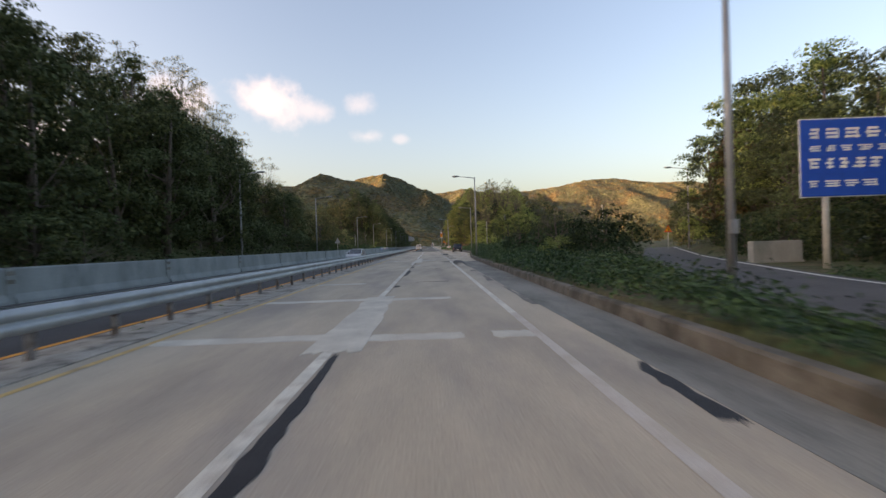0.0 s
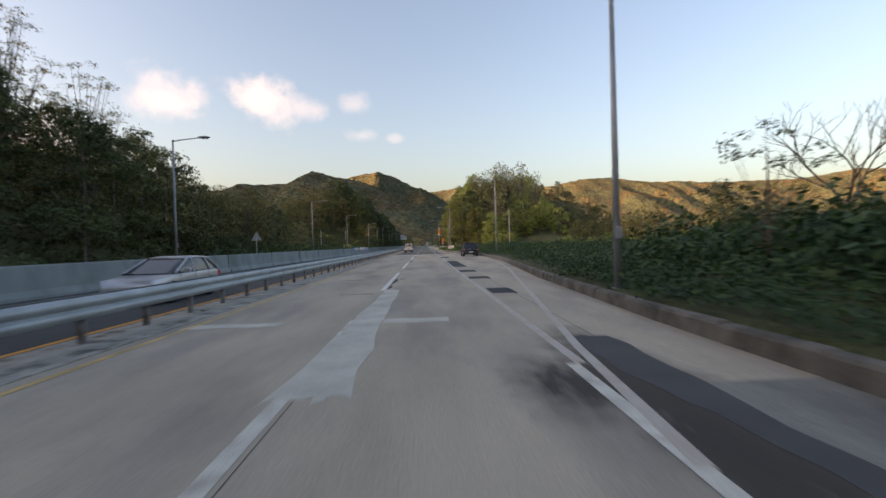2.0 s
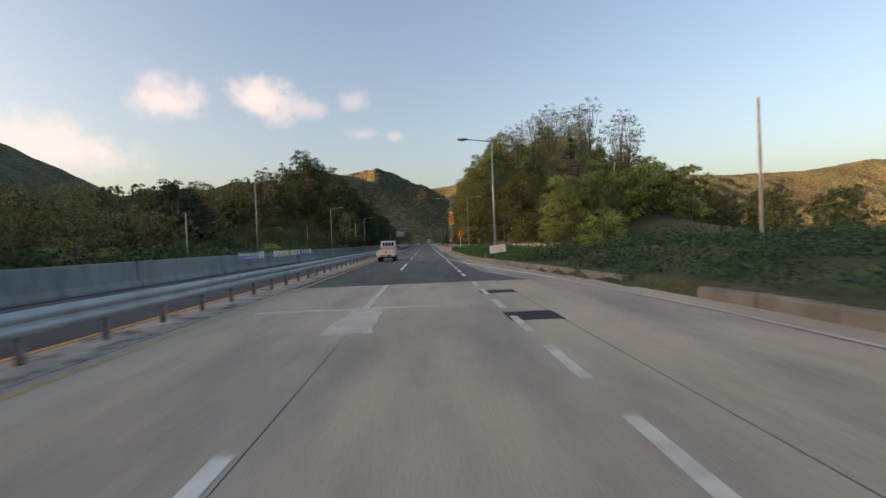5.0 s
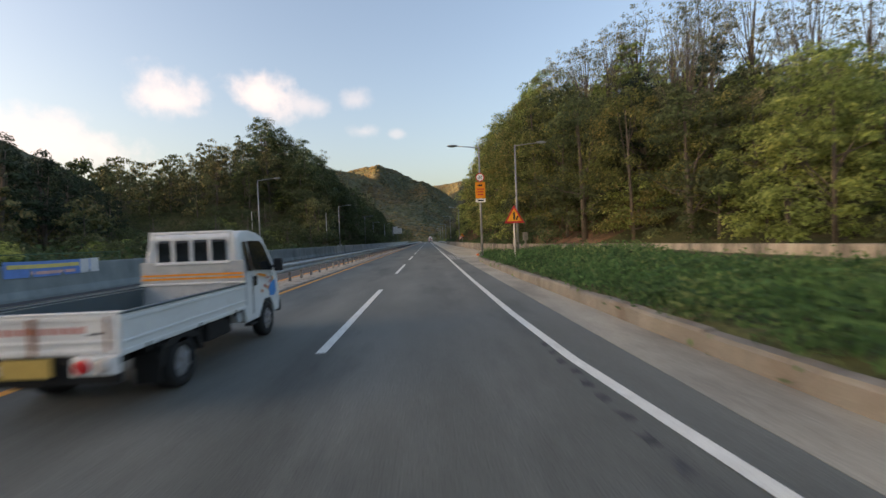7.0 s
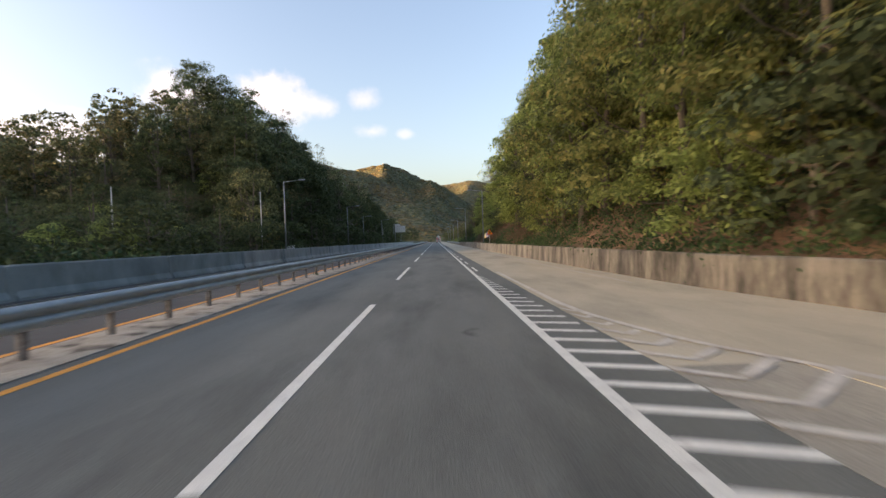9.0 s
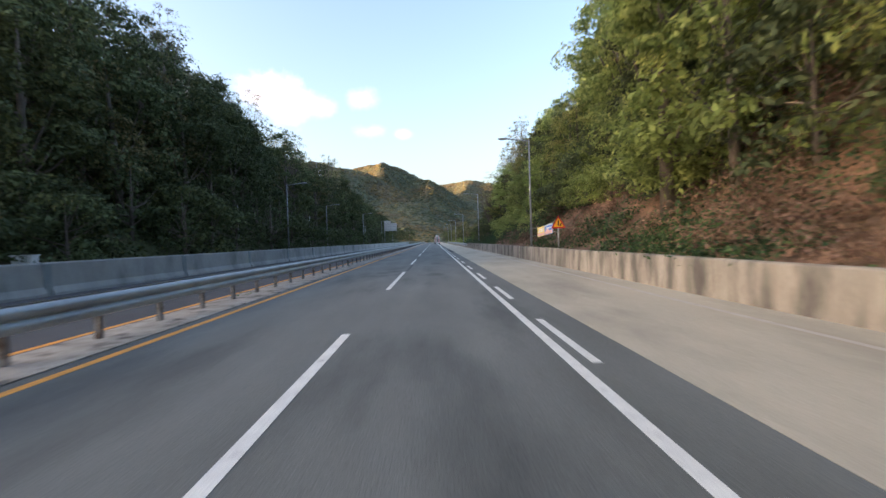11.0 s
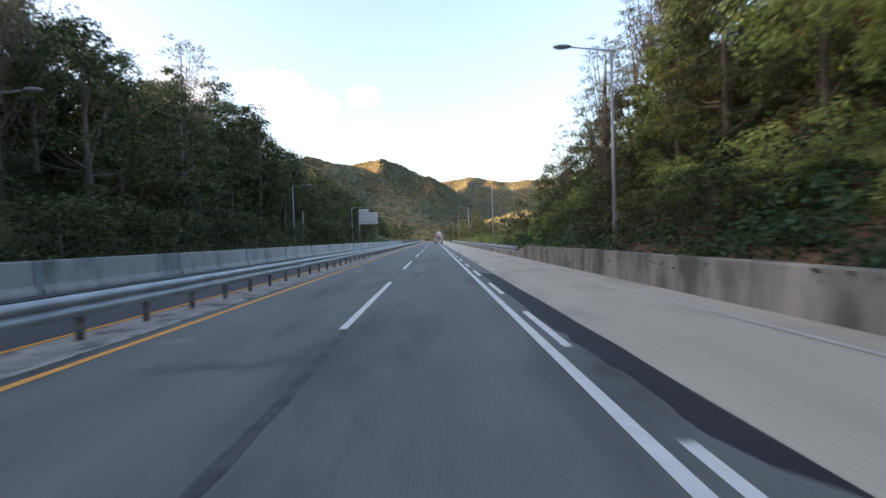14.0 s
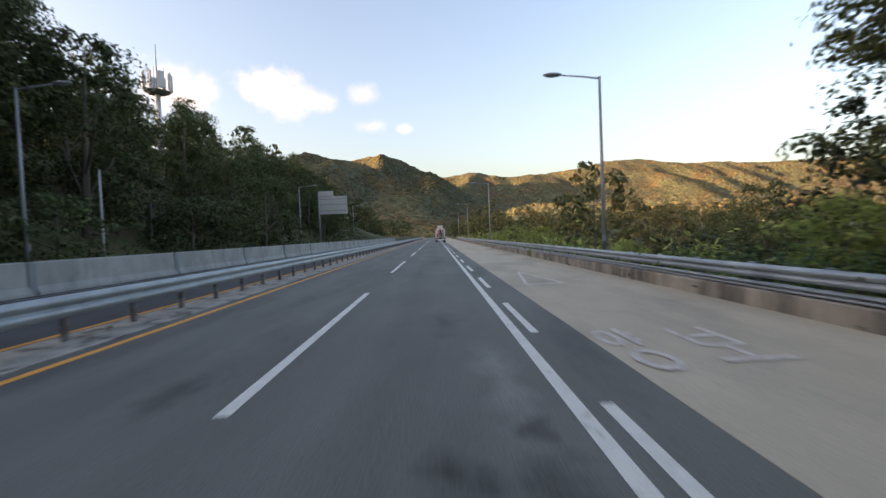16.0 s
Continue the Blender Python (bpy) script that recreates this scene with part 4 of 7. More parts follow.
for kind, x, y, k in (("dark_b", -25.0, 248.0, 1.0), ("dark_b", -28.0, 252.0, 1.1), ("dark_a", -24.5, 256.0, 1.1), ("dark_b", -30.0, 259.0, 1.1), ("dark_b", -26.0, 262.0, 1.05), ("dark_b", -26.0, 276.0, 1.0), ("dark_b", -28.2, 271.5, 1.05), ("dark_a", -25.0, 281.0, 1.1), ("dark_b", -29.0, 284.0, 1.0), ("dark_b", -22.8, 341.0, 1.0), ("dark_b", -25.2, 345.5, 1.05), ("dark_a", -22.4, 350.0, 1.05), ("dark_b", -27.5, 340.0, 1.05)):
    plant(kind, x, y, k)
grove(32, 64, -25, -18.4, 225, 380, ("shrub_dark", "shrub_dark", "sapling"), 0.8, 1.5, 2.0)
grove(47, 46, -46, -19.5, 212, 264, ("shrub_dark", "shrub_dark", "shrub", "sapling"), 0.8, 1.35, 2.4)
grove(16, 6, -50, -40, 244, 268, ("pale",), 0.48, 0.62, 2.4)
grove(46, 9, -72, -50, 250, 268, ("pale",), 0.3, 0.38, 2.4)
grove(36, 7, -30, -23, 252, 330, ("pale",), 0.95, 1.1, 2.4)
grove(17, 24, -32, -21, 352, 432, ("dark_a", "dark_b", "dark_a"), 0.68, 0.9, 3.0)
# right side
# warm rust and olive crowns stand in for low sun on these treetops
for kind, x, y, k in (("dark_near", 30.6, 50.0, 0.86), ("olive_a", 32.5, 51.0, 1.16), ("dark_near", 35.8, 48.5, 1.26), ("olive_a", 33.6, 45.6, 1.1), ("dark_near", 38.0, 52.0, 1.36), ("rust", 33.0, 47.5, 1.3), ("olive_b", 39.0, 45.0, 1.12),
                      ("dark_near", 42.5, 48.0, 1.42), ("olive_a", 45.5, 44.0, 1.2), ("dark_near", 36.5, 66.0, 0.6), ("dark_near", 39.8, 65.0, 0.66), ("dark_near", 43.2, 67.0, 0.68), ("dark_near", 46.5, 64.0, 0.7), ("dark_near", 50.0, 68.0, 0.72)):
    plant(kind, x, y, k)
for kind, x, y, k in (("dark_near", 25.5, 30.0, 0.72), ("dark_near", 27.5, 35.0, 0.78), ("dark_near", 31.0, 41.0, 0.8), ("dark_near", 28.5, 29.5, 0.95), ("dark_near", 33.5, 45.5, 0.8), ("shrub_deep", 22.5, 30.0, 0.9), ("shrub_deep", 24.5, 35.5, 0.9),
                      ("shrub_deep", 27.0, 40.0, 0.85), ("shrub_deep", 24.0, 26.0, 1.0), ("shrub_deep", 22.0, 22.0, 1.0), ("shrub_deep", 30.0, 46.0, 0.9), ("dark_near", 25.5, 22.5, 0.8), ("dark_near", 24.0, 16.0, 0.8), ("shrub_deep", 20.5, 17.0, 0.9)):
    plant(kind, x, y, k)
grove(38, 11, 29, 46, -2, 28, ("dark_a", "dark_b"), 0.9, 1.15, 3.2)
grove(19, 18, 18, 38, 66, 124, ("shrub", "shrub_dark"), 0.35, 0.55, 2.6)
grove(39, 7, 8, 13, 36, 47, ("sapling", "shrub_deep", "sapling"), 0.55, 0.85, 2.0)
plant("sapling", 12.0, 45.0, 0.5)
plant("sapling", 9.8, 44.0, 0.5)
plant("sapling", 14.0, 43.0, 0.5)
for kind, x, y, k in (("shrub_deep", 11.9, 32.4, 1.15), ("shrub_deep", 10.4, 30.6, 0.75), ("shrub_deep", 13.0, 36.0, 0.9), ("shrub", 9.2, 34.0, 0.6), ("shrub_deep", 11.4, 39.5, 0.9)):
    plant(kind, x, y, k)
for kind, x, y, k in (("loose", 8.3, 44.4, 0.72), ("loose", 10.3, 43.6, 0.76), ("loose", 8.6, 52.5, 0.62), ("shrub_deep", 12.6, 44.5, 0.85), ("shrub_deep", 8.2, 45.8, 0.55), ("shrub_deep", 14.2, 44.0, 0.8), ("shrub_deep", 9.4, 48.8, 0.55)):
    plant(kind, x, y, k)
plant("bare", 22.6, 65.4, 1.25)
plant("bare", 11.0, 40.0, 0.6)
def capped_grove(seed, n, x0, x1, y0, y1, kinds, gap, keep):
    """Trees whose tops follow one smooth canopy that climbs along the road."""
    rnd = random.Random(seed)
    tall_of = {"olive_a": 13.0, "olive_c": 14.5, "dark_near": 13.5, "rust": 9.0}
    for _ in range(n):
        for _try in range(16):
            x, y = rnd.uniform(x0, x1), rnd.uniform(y0, y1)
            if keep(x, y) and all((x - a) ** 2 + (y - b) ** 2 > gap * gap for a, b in placed[-60:]):
                kind = rnd.choice(kinds)
                h = (1.7 + 0.262 * (y - 131.7)) * rnd.uniform(0.86, 1.02) - land(x, y)
                plant(kind, x, y, min(1.1, max(0.3, h / tall_of[kind])))
                break


capped_grove(20, 40, 13, 36, 154, 196, ("dark_near", "olive_a", "dark_near", "olive_c", "olive_a"), 2.6, lambda x, y: wall_x(y) + 2.5 < x < 0.9 * (y - 131))
for x, y, k in ((18.5, 181.0, 1.0), (25.0, 181.5, 0.95)):
    plant("pine", x, y, k)
grove(21, 15, 18, 34, 160, 205, ("pale",), 0.82, 0.98, 2.4, lambda x, y: x < 0.75 * (y - 131))
grove(34, 34, 9.5, 20, 188, 262, ("olive_b", "olive_b", "dark_near", "olive_a", "olive_c"), 0.8, 1.02, 2.4, lambda x, y: x > wall_x(y) + (6.5 if 241 < y < 262 else 3.0))
grove(37, 56, 9, 22, 150, 262, ("shrub", "shrub", "shrub_dark"), 0.9, 1.4, 2.0, lambda x, y: wall_x(y) + (6.0 if 242 < y < 260 else 2.6) < x < wall_x(y) + 9)
grove(48, 20, 11, 16, 236, 264, ("shrub", "shrub_dark", "shrub"), 0.8, 1.25, 1.6, lambda x, y: wall_x(y) + 4.9 < x < wall_x(y) + 8)
grove(22, 50, 11, 26, 258, 307, ("olive_a", "shrub", "dark_near", "shrub_dark", "olive_c"), 0.42, 0.72, 2.2, lambda x, y: x > wall_x(y) + 4.0)
for x, y, k in ((10.4, 306.5, 0.6), (11.6, 310.0, 0.66), (13.8, 306.0, 0.72), (14.8, 311.0, 0.76), (16.6, 307.0, 0.82), (18.4, 311.0, 0.8)):
    plant("pale", x, y, k)
grove(49, 9, 9.5, 17, 294, 312, ("shrub_dark", "rust", "shrub_deep"), 0.5, 0.8, 2.2, lambda x, y: x > wall_x(y) + 2.5)
grove(40, 26, 9, 15, 250, 314, ("shrub",), 0.5, 0.9, 1.7, lambda x, y: x > wall_x(y) + (5.0 if y < 261 else 2.5))
grove(26, 14, 8.6, 11.5, 292, 322, ("shrub_dark", "shrub"), 0.5, 0.85, 1.5)
for kind, x, y, k in (("dark_near", 13.7, 331.0, 0.74), ("dark_near", 15.6, 327.5, 0.7), ("pale", 13.2, 324.5, 0.58), ("pale", 15.8, 323.0, 0.62), ("pale", 18.0, 319.5, 0.6), ("pine", 19.6, 317.0, 0.85), ("pine", 22.5, 321.0, 0.95), ("pine", 15.6, 333.8, 1.0), ("pine", 17.8, 331.0, 1.1), ("dark_near", 24.0, 352.0, 0.8), ("dark_near", 29.0, 356.0, 0.82), ("dark_near", 33.5, 353.0, 0.8), ("dark_near", 27.0, 362.0, 0.78), ("dark_near", 38.0, 358.0, 0.84), ("dark_near", 16.4, 325.5, 0.7), ("shrub_dark", 10.2, 326.0, 0.8), ("shrub", 9.3, 329.0, 0.7), ("shrub_dark", 11.5, 322.0, 1.0)):
    plant(kind, x, y, k)
grove(23, 18, 10.5, 22, 298, 321, ("dark_near", "shrub_dark", "shrub_dark", "shrub"), 0.45, 0.6, 2.3)
grove(25, 8, 9, 16, 340, 420, ("shrub",), 0.7, 1.1, 2.3)
for src in PROTO.values():
    for o in (src, *src.children_recursive):
        bpy.data.objects.remove(o)


def far_woods(seed, n, x0, x1, y0, y1, h0, h1, mat, label, gap=3.0, keep=None, clumps=34, per=22, leaf=0.40):
    """Distant trees of a wood, joined."""
    rnd = np.random.RandomState(seed)
    out, ways, at, bm = [], [], [], bmesh.new()
    tries = 0
    while len(at) < n and tries < n * 30:
        tries += 1
        x, y = rnd.uniform(x0, x1), rnd.uniform(y0, y1)
        if keep and not keep(x, y) or any((x - a) ** 2 + (y - b) ** 2 < gap * gap for a, b in at[-90:]):
            continue
        at.append((x, y))
        h = rnd.uniform(h0, h1)
        pts, way, _ = crown_points(rnd, h, h * 0.08, h * rnd.uniform(0.28, 0.40), clumps, per, h * 0.095, wide if rnd.uniform() < 0.6 else tall)
        z = land(x, y)
        out.append(pts + np.array([x, y, z]))
        ways.append(way)
        tube([(x, y, z - 0.5), (x, y, z + h * 0.85)], [h * 0.014 + 0.03, 0.03], 5, bm, False)
    root = thing("woods", quads_mesh("woods", leaf_quads(np.concatenate(out), leaf, rnd, 0.0, np.concatenate(ways)), mat), label, "woods", kind="stuff")
    part("trunks", bm, BARK, root)


far_woods(61, 60, -74, -42, 84, 160, 8.5, 11.5, LEAF_LIGHTENED, "dark mixed wood beyond the flat verge", per=34, leaf=0.26)
far_woods(72, 44, -74, -42, 160, 210, 6.5, 9.0, LEAF_LIGHTENED, "low dark wood beyond the flat verge", per=34, leaf=0.26)
far_woods(70, 34, -92, -62, 200, 244, 6.5, 8.5, LEAF_LIGHTENED, "dark pine wood beyond the open verge", per=34, leaf=0.25)
far_woods(71, 50, -124, -75, 225, 335, 8, 10.5, LEAF_DARK, "dark wood on the back of the left hill")
far_woods(62, 96, -76, -40, 246, 352, 8.5, 11.5, LEAF_LIGHTENED, "olive wood on the upper left hill, leaf colour lightened for evening sun", per=32, leaf=0.28)
far_woods(63, 90, -70, -30, 340, 480, 9, 12.5, LEAF_LIGHTENED, "wood on the hill by the far bend")
far_woods(64, 75, 19, 44, 196, 304, 8, 12, LEAF_OLIVE, "olive wood above the cut slope", per=52, leaf=0.21)
far_woods(65, 24, 24, 37, 162, 200, 6, 8.5, LEAF_OLIVE, "olive wood behind the slip road", per=52, leaf=0.21)
far_woods(66, 150, 12, 130, 330, 560, 8, 12.5, LEAF_LIGHTENED, "autumn wood in the valley below the road", 3.6, lambda x, y: x > 12 + max(0, (470 - y)) * 0.03)
far_woods(67, 120, -160, -16, 480, 700, 8, 13, LEAF_DARK, "wood round the far end of the road", 4.5, lambda x, y: x < -18)
far_woods(68, 110, 9, 160, 540, 720, 8, 13, LEAF_DARK, "wood beyond the far end of the road", 4.5)
far_woods(69, 140, 30, 130, 62, 150, 3.5, 6.5, LEAF_LIGHTENED, "dull green and brown scrub on the flat field", 3.3, clumps=40, per=34, leaf=0.16)
far_woods(73, 46, 35, 70, 160, 222, 5, 8, LEAF_LIGHTENED, "dull olive wood on the flank of the right hill", 3.4, per=36, leaf=0.24)


# ---- undergrowth ----
def cover(name, seed, patches, spread, per, lift, leaf, mat, label, category, region, flat=0.0, hummock=0.0, up=False):
    """Low leafy growth: tufts of blades scattered over the ground of a region, one joined mesh. hummock: height of its swells; up: leaves lie open to the sky."""
    rnd = np.random.RandomState(seed)
    x0, x1, y0, y1, keep = region
    pts = []
    while len(pts) < patches:
        x, y = rnd.uniform(x0, x1), rnd.uniform(y0, y1)
        if keep(x, y) and not on_slip(x, y):
            k = 0.6 + 0.8 * max(0.0, noise.noise((x * 0.25, y * 0.25, seed)) + 0.4)
            swell = hummock * max(0.0, noise.noise((x * 0.45, y * 0.3, seed + 3.0)) + 0.25) if hummock else 0.0
            pts.append((x, y, land(x, y) + swell, k))
    c = np.array(pts)
    q = rnd.normal(size=(patches, per, 3)) * np.array([spread, spread, 0.0])
    q[:, :, 2] = np.abs(rnd.normal(size=(patches, per))) * lift * c[:, 3:4]
    p = (c[:, None, :3] + q).reshape(-1, 3)
    ways = None
    if up:
        ways = (q * np.array([1, 1, 0.0]) / spread * 0.55 + np.array([0, 0, 1.0])).reshape(-1, 3)
    me = quads_mesh(name, leaf_quads(p, leaf, rnd, flat, ways), mat)
    return thing(name, me, label, category, kind="stuff")


cover("undergrowth", 57, 260, 0.30, 26, 0.22, 0.055, VINE, "leafy weeds among the grass of the wedge", "undergrowth", (3.8, 20, 128, 182, lambda x, y: kerb_x(y) + 0.45 < x < ramp_in(y) - 0.3 and noise.noise((x * 0.2, y * 0.2, 12.0)) > -0.12))
off = lambda a, b=99: (lambda x, y: a < x - edge_r(y) < b)
cover("undergrowth", 41, 1500, 0.28, 26, 0.26, 0.062, VINE, "tangled green vines and weeds on the bank", "undergrowth", (4, 12, 24, 62, off(0.15, 5.5)), hummock=0.5, up=True)
cover("undergrowth", 51, 3600, 0.25, 18, 0.20, 0.065, VINE, "low weeds and grass beside the kerb", "undergrowth", (3.5, 15, -4, 36, off(0.12, 11)), up=True, hummock=0.25)
cover("undergrowth", 53, 150, 0.45, 60, 0.30, 0.085, LEAF_SHADED, "low bushes on the bank with shade in their leaf colour", "undergrowth", (5, 11, 4, 40, off(0.8, 5)), up=True)
cover("undergrowth", 42, 3400, 0.36, 30, 0.26, 0.075, VINE, "thick green vine cover on the bank", "undergrowth", (5, 26, 50, 132, off(0.25)), hummock=0.6, up=True)
cover("undergrowth", 52, 700, 0.5, 20, 0.7, 0.15, VINE, "weeds and low bushes by the slip road", "undergrowth", (8, 20, 34, 60, off(3.0, 9)), hummock=0.5, up=True)
cover("undergrowth", 54, 2600, 0.8, 16, 0.9, 0.20, LEAF_DARK, "brush covering the open slope", "undergrowth", (-66, -20, 190, 270, lambda x, y: True))
cover("weeds", 55, 60, 0.12, 14, 0.14, 0.05, GRASS, "dry weeds at the guardrail posts", "weeds", (-6.75, -6.2, -10, 420, lambda x, y: noise.noise((y * 0.2, 1.0, 4.0)) > 0.0))
cover("grass", 43, 8000, 0.16, 16, 0.22, 0.062, GRASS, "rough green grass on the wedge between road and slip road", "grass", (3.6, 20, 130, 184, lambda x, y: kerb_x(y) + 0.27 < x < ramp_in(y) - 0.1), -0.8)
drape = lambda x, y, k: noise.noise((x * 0.05, y * 0.34, k)) + 0.5 * noise.noise((x * 0.3, y * 0.3, k + 9.0))
cover("undergrowth", 44, 2600, 0.32, 30, 0.30, 0.085, VINE, "green creepers and weeds on the cut slope", "undergrowth", (7.5, 26, 186, 312, lambda x, y: wall_x(y) + 2.4 < x < wall_x(y) + 17 and drape(x, y, 3.0) > 0.05), hummock=1.3, up=True)
cover("undergrowth", 45, 520, 0.30, 24, 0.30, 0.075, VINE, "weeds growing above the retaining wall", "undergrowth", (7.2, 12, 180, 312, lambda x, y: wall_x(y) + 0.5 < x < wall_x(y) + 3.2 and noise.noise((x * 0.2, y * 0.2, 8.0)) > 0.05))
cover("undergrowth", 59, 1500, 0.33, 26, 0.45, 0.08, VINE, "green creepers covering the foot of the slope", "undergrowth", (7.2, 16, 284, 334, lambda x, y: wall_x(y) + 0.4 < x < wall_x(y) + 8), hummock=0.7, up=True)
cover("undergrowth", 60, 800, 0.35, 26, 0.45, 0.08, VINE, "weeds and creepers at the foot of the cut slope", "undergrowth", (7.4, 22, 180, 245, lambda x, y: wall_x(y) + 0.5 < x < wall_x(y) + 7 and noise.noise((x * 0.25, y * 0.2, 31.0)) > -0.15))
cover("undergrowth", 58, 1500, 0.30, 28, 0.35, 0.10, VINE, "green creepers hanging over the cut slope", "undergrowth", (8, 20, 236, 312, lambda x, y: wall_x(y) + 1.6 < x < wall_x(y) + 11 and drape(x, y, 21.0) > 0.10), hummock=1.2, up=True)
cover("dry_vines", 46, 1700, 0.26, 34, 0.35, 0.075, VINE_DRY, "withered brown vines hanging on the cut slope", "dry vines", (7.5, 22, 225, 312, lambda x, y: wall_x(y) + 1.0 < x < wall_x(y) + 11 and drape(x, y, 6.0) > 0.0), hummock=1.1)
cover("undergrowth", 47, 3000, 0.45, 20, 0.6, 0.15, LEAF_DARK, "dark weeds and brush behind the barrier", "undergrowth", (-30, -16.4, -8, 470, lambda x, y: True), hummock=0.8, up=True)
cover("undergrowth", 48, 1300, 0.6, 20, 0.7, 0.22, VINE, "low brush on the flat verge", "undergrowth", (-48, -16.8, 84, 212, lambda x, y: True))
cover("undergrowth", 49, 700, 0.6, 20, 0.9, 0.26, LEAF_OLIVE, "brush on the valley side below the road", "undergrowth", (7.8, 40, 314, 470, lambda x, y: True))
cover("undergrowth", 50, 210, 0.16, 34, 0.34, 0.06, VINE, "creepers growing up the guardrail", "undergrowth", (7.05, 7.6, 318, 400, lambda x, y: noise.noise((y * 0.45, 0.0, 8.0)) > 0.05))

r = guardrail(7.12, 318.6, 72, -1, 0.585, "galvanised roadside guardrail with two beams above a kerb", both=False, tall_=0.68)
low_beam = w_beam(4.06)
for k in range(36):
    child("beam", low_beam, r, pose(6.97, 320.6 + 4.0 * k, 0.36 + (0.003 if k % 2 else 0), 0, 0, 180)).scale = (1, 1, 0.38)


# ---- hills and mountains ----
def ridge(name, far, profile, width, label, seed, n_across=34, step=26.0, rough=1.0, lift=0.0, cover_n=0, crown=6.0):
    """A wooded mountain ridge: summits given as (x, height), at y = far, falling off to both sides in spurs."""
    rnd = np.random.RandomState(seed)
    xs = steps(profile[0][0], profile[-1][0], step)
    hs = np.interp(xs, [p[0] for p in profile], [p[1] for p in profile])
    ker = np.hanning(9); ker /= ker.sum()
    hs = hs * (1.06 if far > 2000 else 1.0)
    hs = 0.35 * hs + 0.65 * np.convolve(np.pad(hs, 4, mode="edge"), ker, "valid")
    v = []
    for j in range(n_across + 1):
        t = 2.0 * j / n_across - 1
        for x, h in zip(xs, hs):
            spur = 0.5 + 0.5 * noise.noise((x * 0.0045, seed, t * 0.6))
            k = max(0.0, 1 - abs(t) ** (0.8 + 0.7 * spur))
            z = h * k
            z += rough * min(1.0, 4 * abs(t)) * k * h * (0.30 * (0.5 - abs(noise.noise((x * 0.0042, t * 1.1, seed + 4.0))) * 2.2) + 0.10 * noise.noise((x * 0.013, t * 3.5, seed + 7.0)))
            z += (rnd.uniform(-3, 3) + 5.0 * noise.noise((x * 0.03, t * 12, seed))) * min(1, k * 4)
            v.append((x + rnd.uniform(-6, 6), far + t * width + rnd.uniform(-5, 5), z + lift - 3))
    n = len(xs)
    f = [(j * n + i, j * n + i + 1, (j + 1) * n + i + 1, (j + 1) * n + i) for j in range(n_across) for i in range(n - 1)]
    root = thing(name, mesh(name, v, f, WOODS_HAZED, True), label, "mountain", kind="structure")
    g = np.array(v).reshape(n_across + 1, n, 3)
    count = int(cover_n)
    if count:
        # the crowns of its woods: small uneven lumps all over the near side
        u, w = rnd.uniform(0, n - 1.001, count), rnd.uniform(n_across * 0.03, n_across * 0.58, count)
        i, j = u.astype(int), w.astype(int)
        a, b = (u - i)[:, None], (w - j)[:, None]
        p = (g[j, i] * (1 - a) + g[j, i + 1] * a) * (1 - b) + (g[j + 1, i] * (1 - a) + g[j + 1, i + 1] * a) * b
        size = crown * rnd.uniform(0.55, 1.45, (count, 1))
        base = np.array([(1, 0, 0), (0.3, 0.95, 0), (-0.8, 0.6, 0), (-0.8, -0.6, 0), (0.3, -0.95, 0), (0, 0, 0.38), (0, 0, -0.8)])
        vs = p[:, None, :] + base[None] * size[:, None, :] * rnd.uniform(0.7, 1.3, (count, 7, 1))
        tri_ = np.array([(q, (q + 1) % 5, 5) for q in range(5)] + [((q + 1) % 5, q, 6) for q in range(5)])
        fs = (tri_[None] + 7 * np.arange(count)[:, None, None]).reshape(-1, 3)
        child("tree_cover", mesh("tree_cover", vs.reshape(-1, 3), fs, CANOPY_HAZED, True), root, label="thick mixed woods on the slope")["kind"] = "stuff"
    return root


ridge("mountain", 2190, [(-1500, 235), (-1100, 245), (-800, 264), (-650, 276), (-560, 290), (-490, 334), (-430, 312), (-360, 290), (-250, 270), (-120, 200), (60, 90)], 800, "dark wooded mountain ridge in evening shade", 3, cover_n=11000, crown=4.6)
ridge("mountain", 2790, [(-800, 330), (-520, 364), (-380, 380), (-290, 405), (-220, 398), (-150, 370), (-60, 325), (50, 290), (180, 190), (300, 80)], 900, "wooded mountain with its summit in golden light", 5, cover_n=11000, crown=5.0)
ridge("mountain", 3490, [(-300, 300), (0, 362), (180, 378), (250, 398), (360, 372), (470, 350), (690, 362), (990, 390), (1130, 428), (1350, 440), (1650, 402), (2100, 388), (2800, 396), (3300, 462), (3900, 440)], 1150, "long mountain ridge lit golden by the low sun", 8, 44, 34.0, 0.6, cover_n=20000, crown=5.4)
ridge("hill", 1150, [(40, 20), (160, 52), (330, 52), (520, 46), (760, 46), (1000, 50), (1300, 56)], 330, "wooded foothill across the valley", 11, 30, 16.0, 0.6, cover_n=8000, crown=3.6)
ridge("hill", 1050, [(-420, 70), (-260, 62), (-140, 44), (-60, 26), (0, 14)], 260, "wooded foothill beyond the road", 13, 26, 14.0, 0.6, cover_n=5000, crown=3.6)


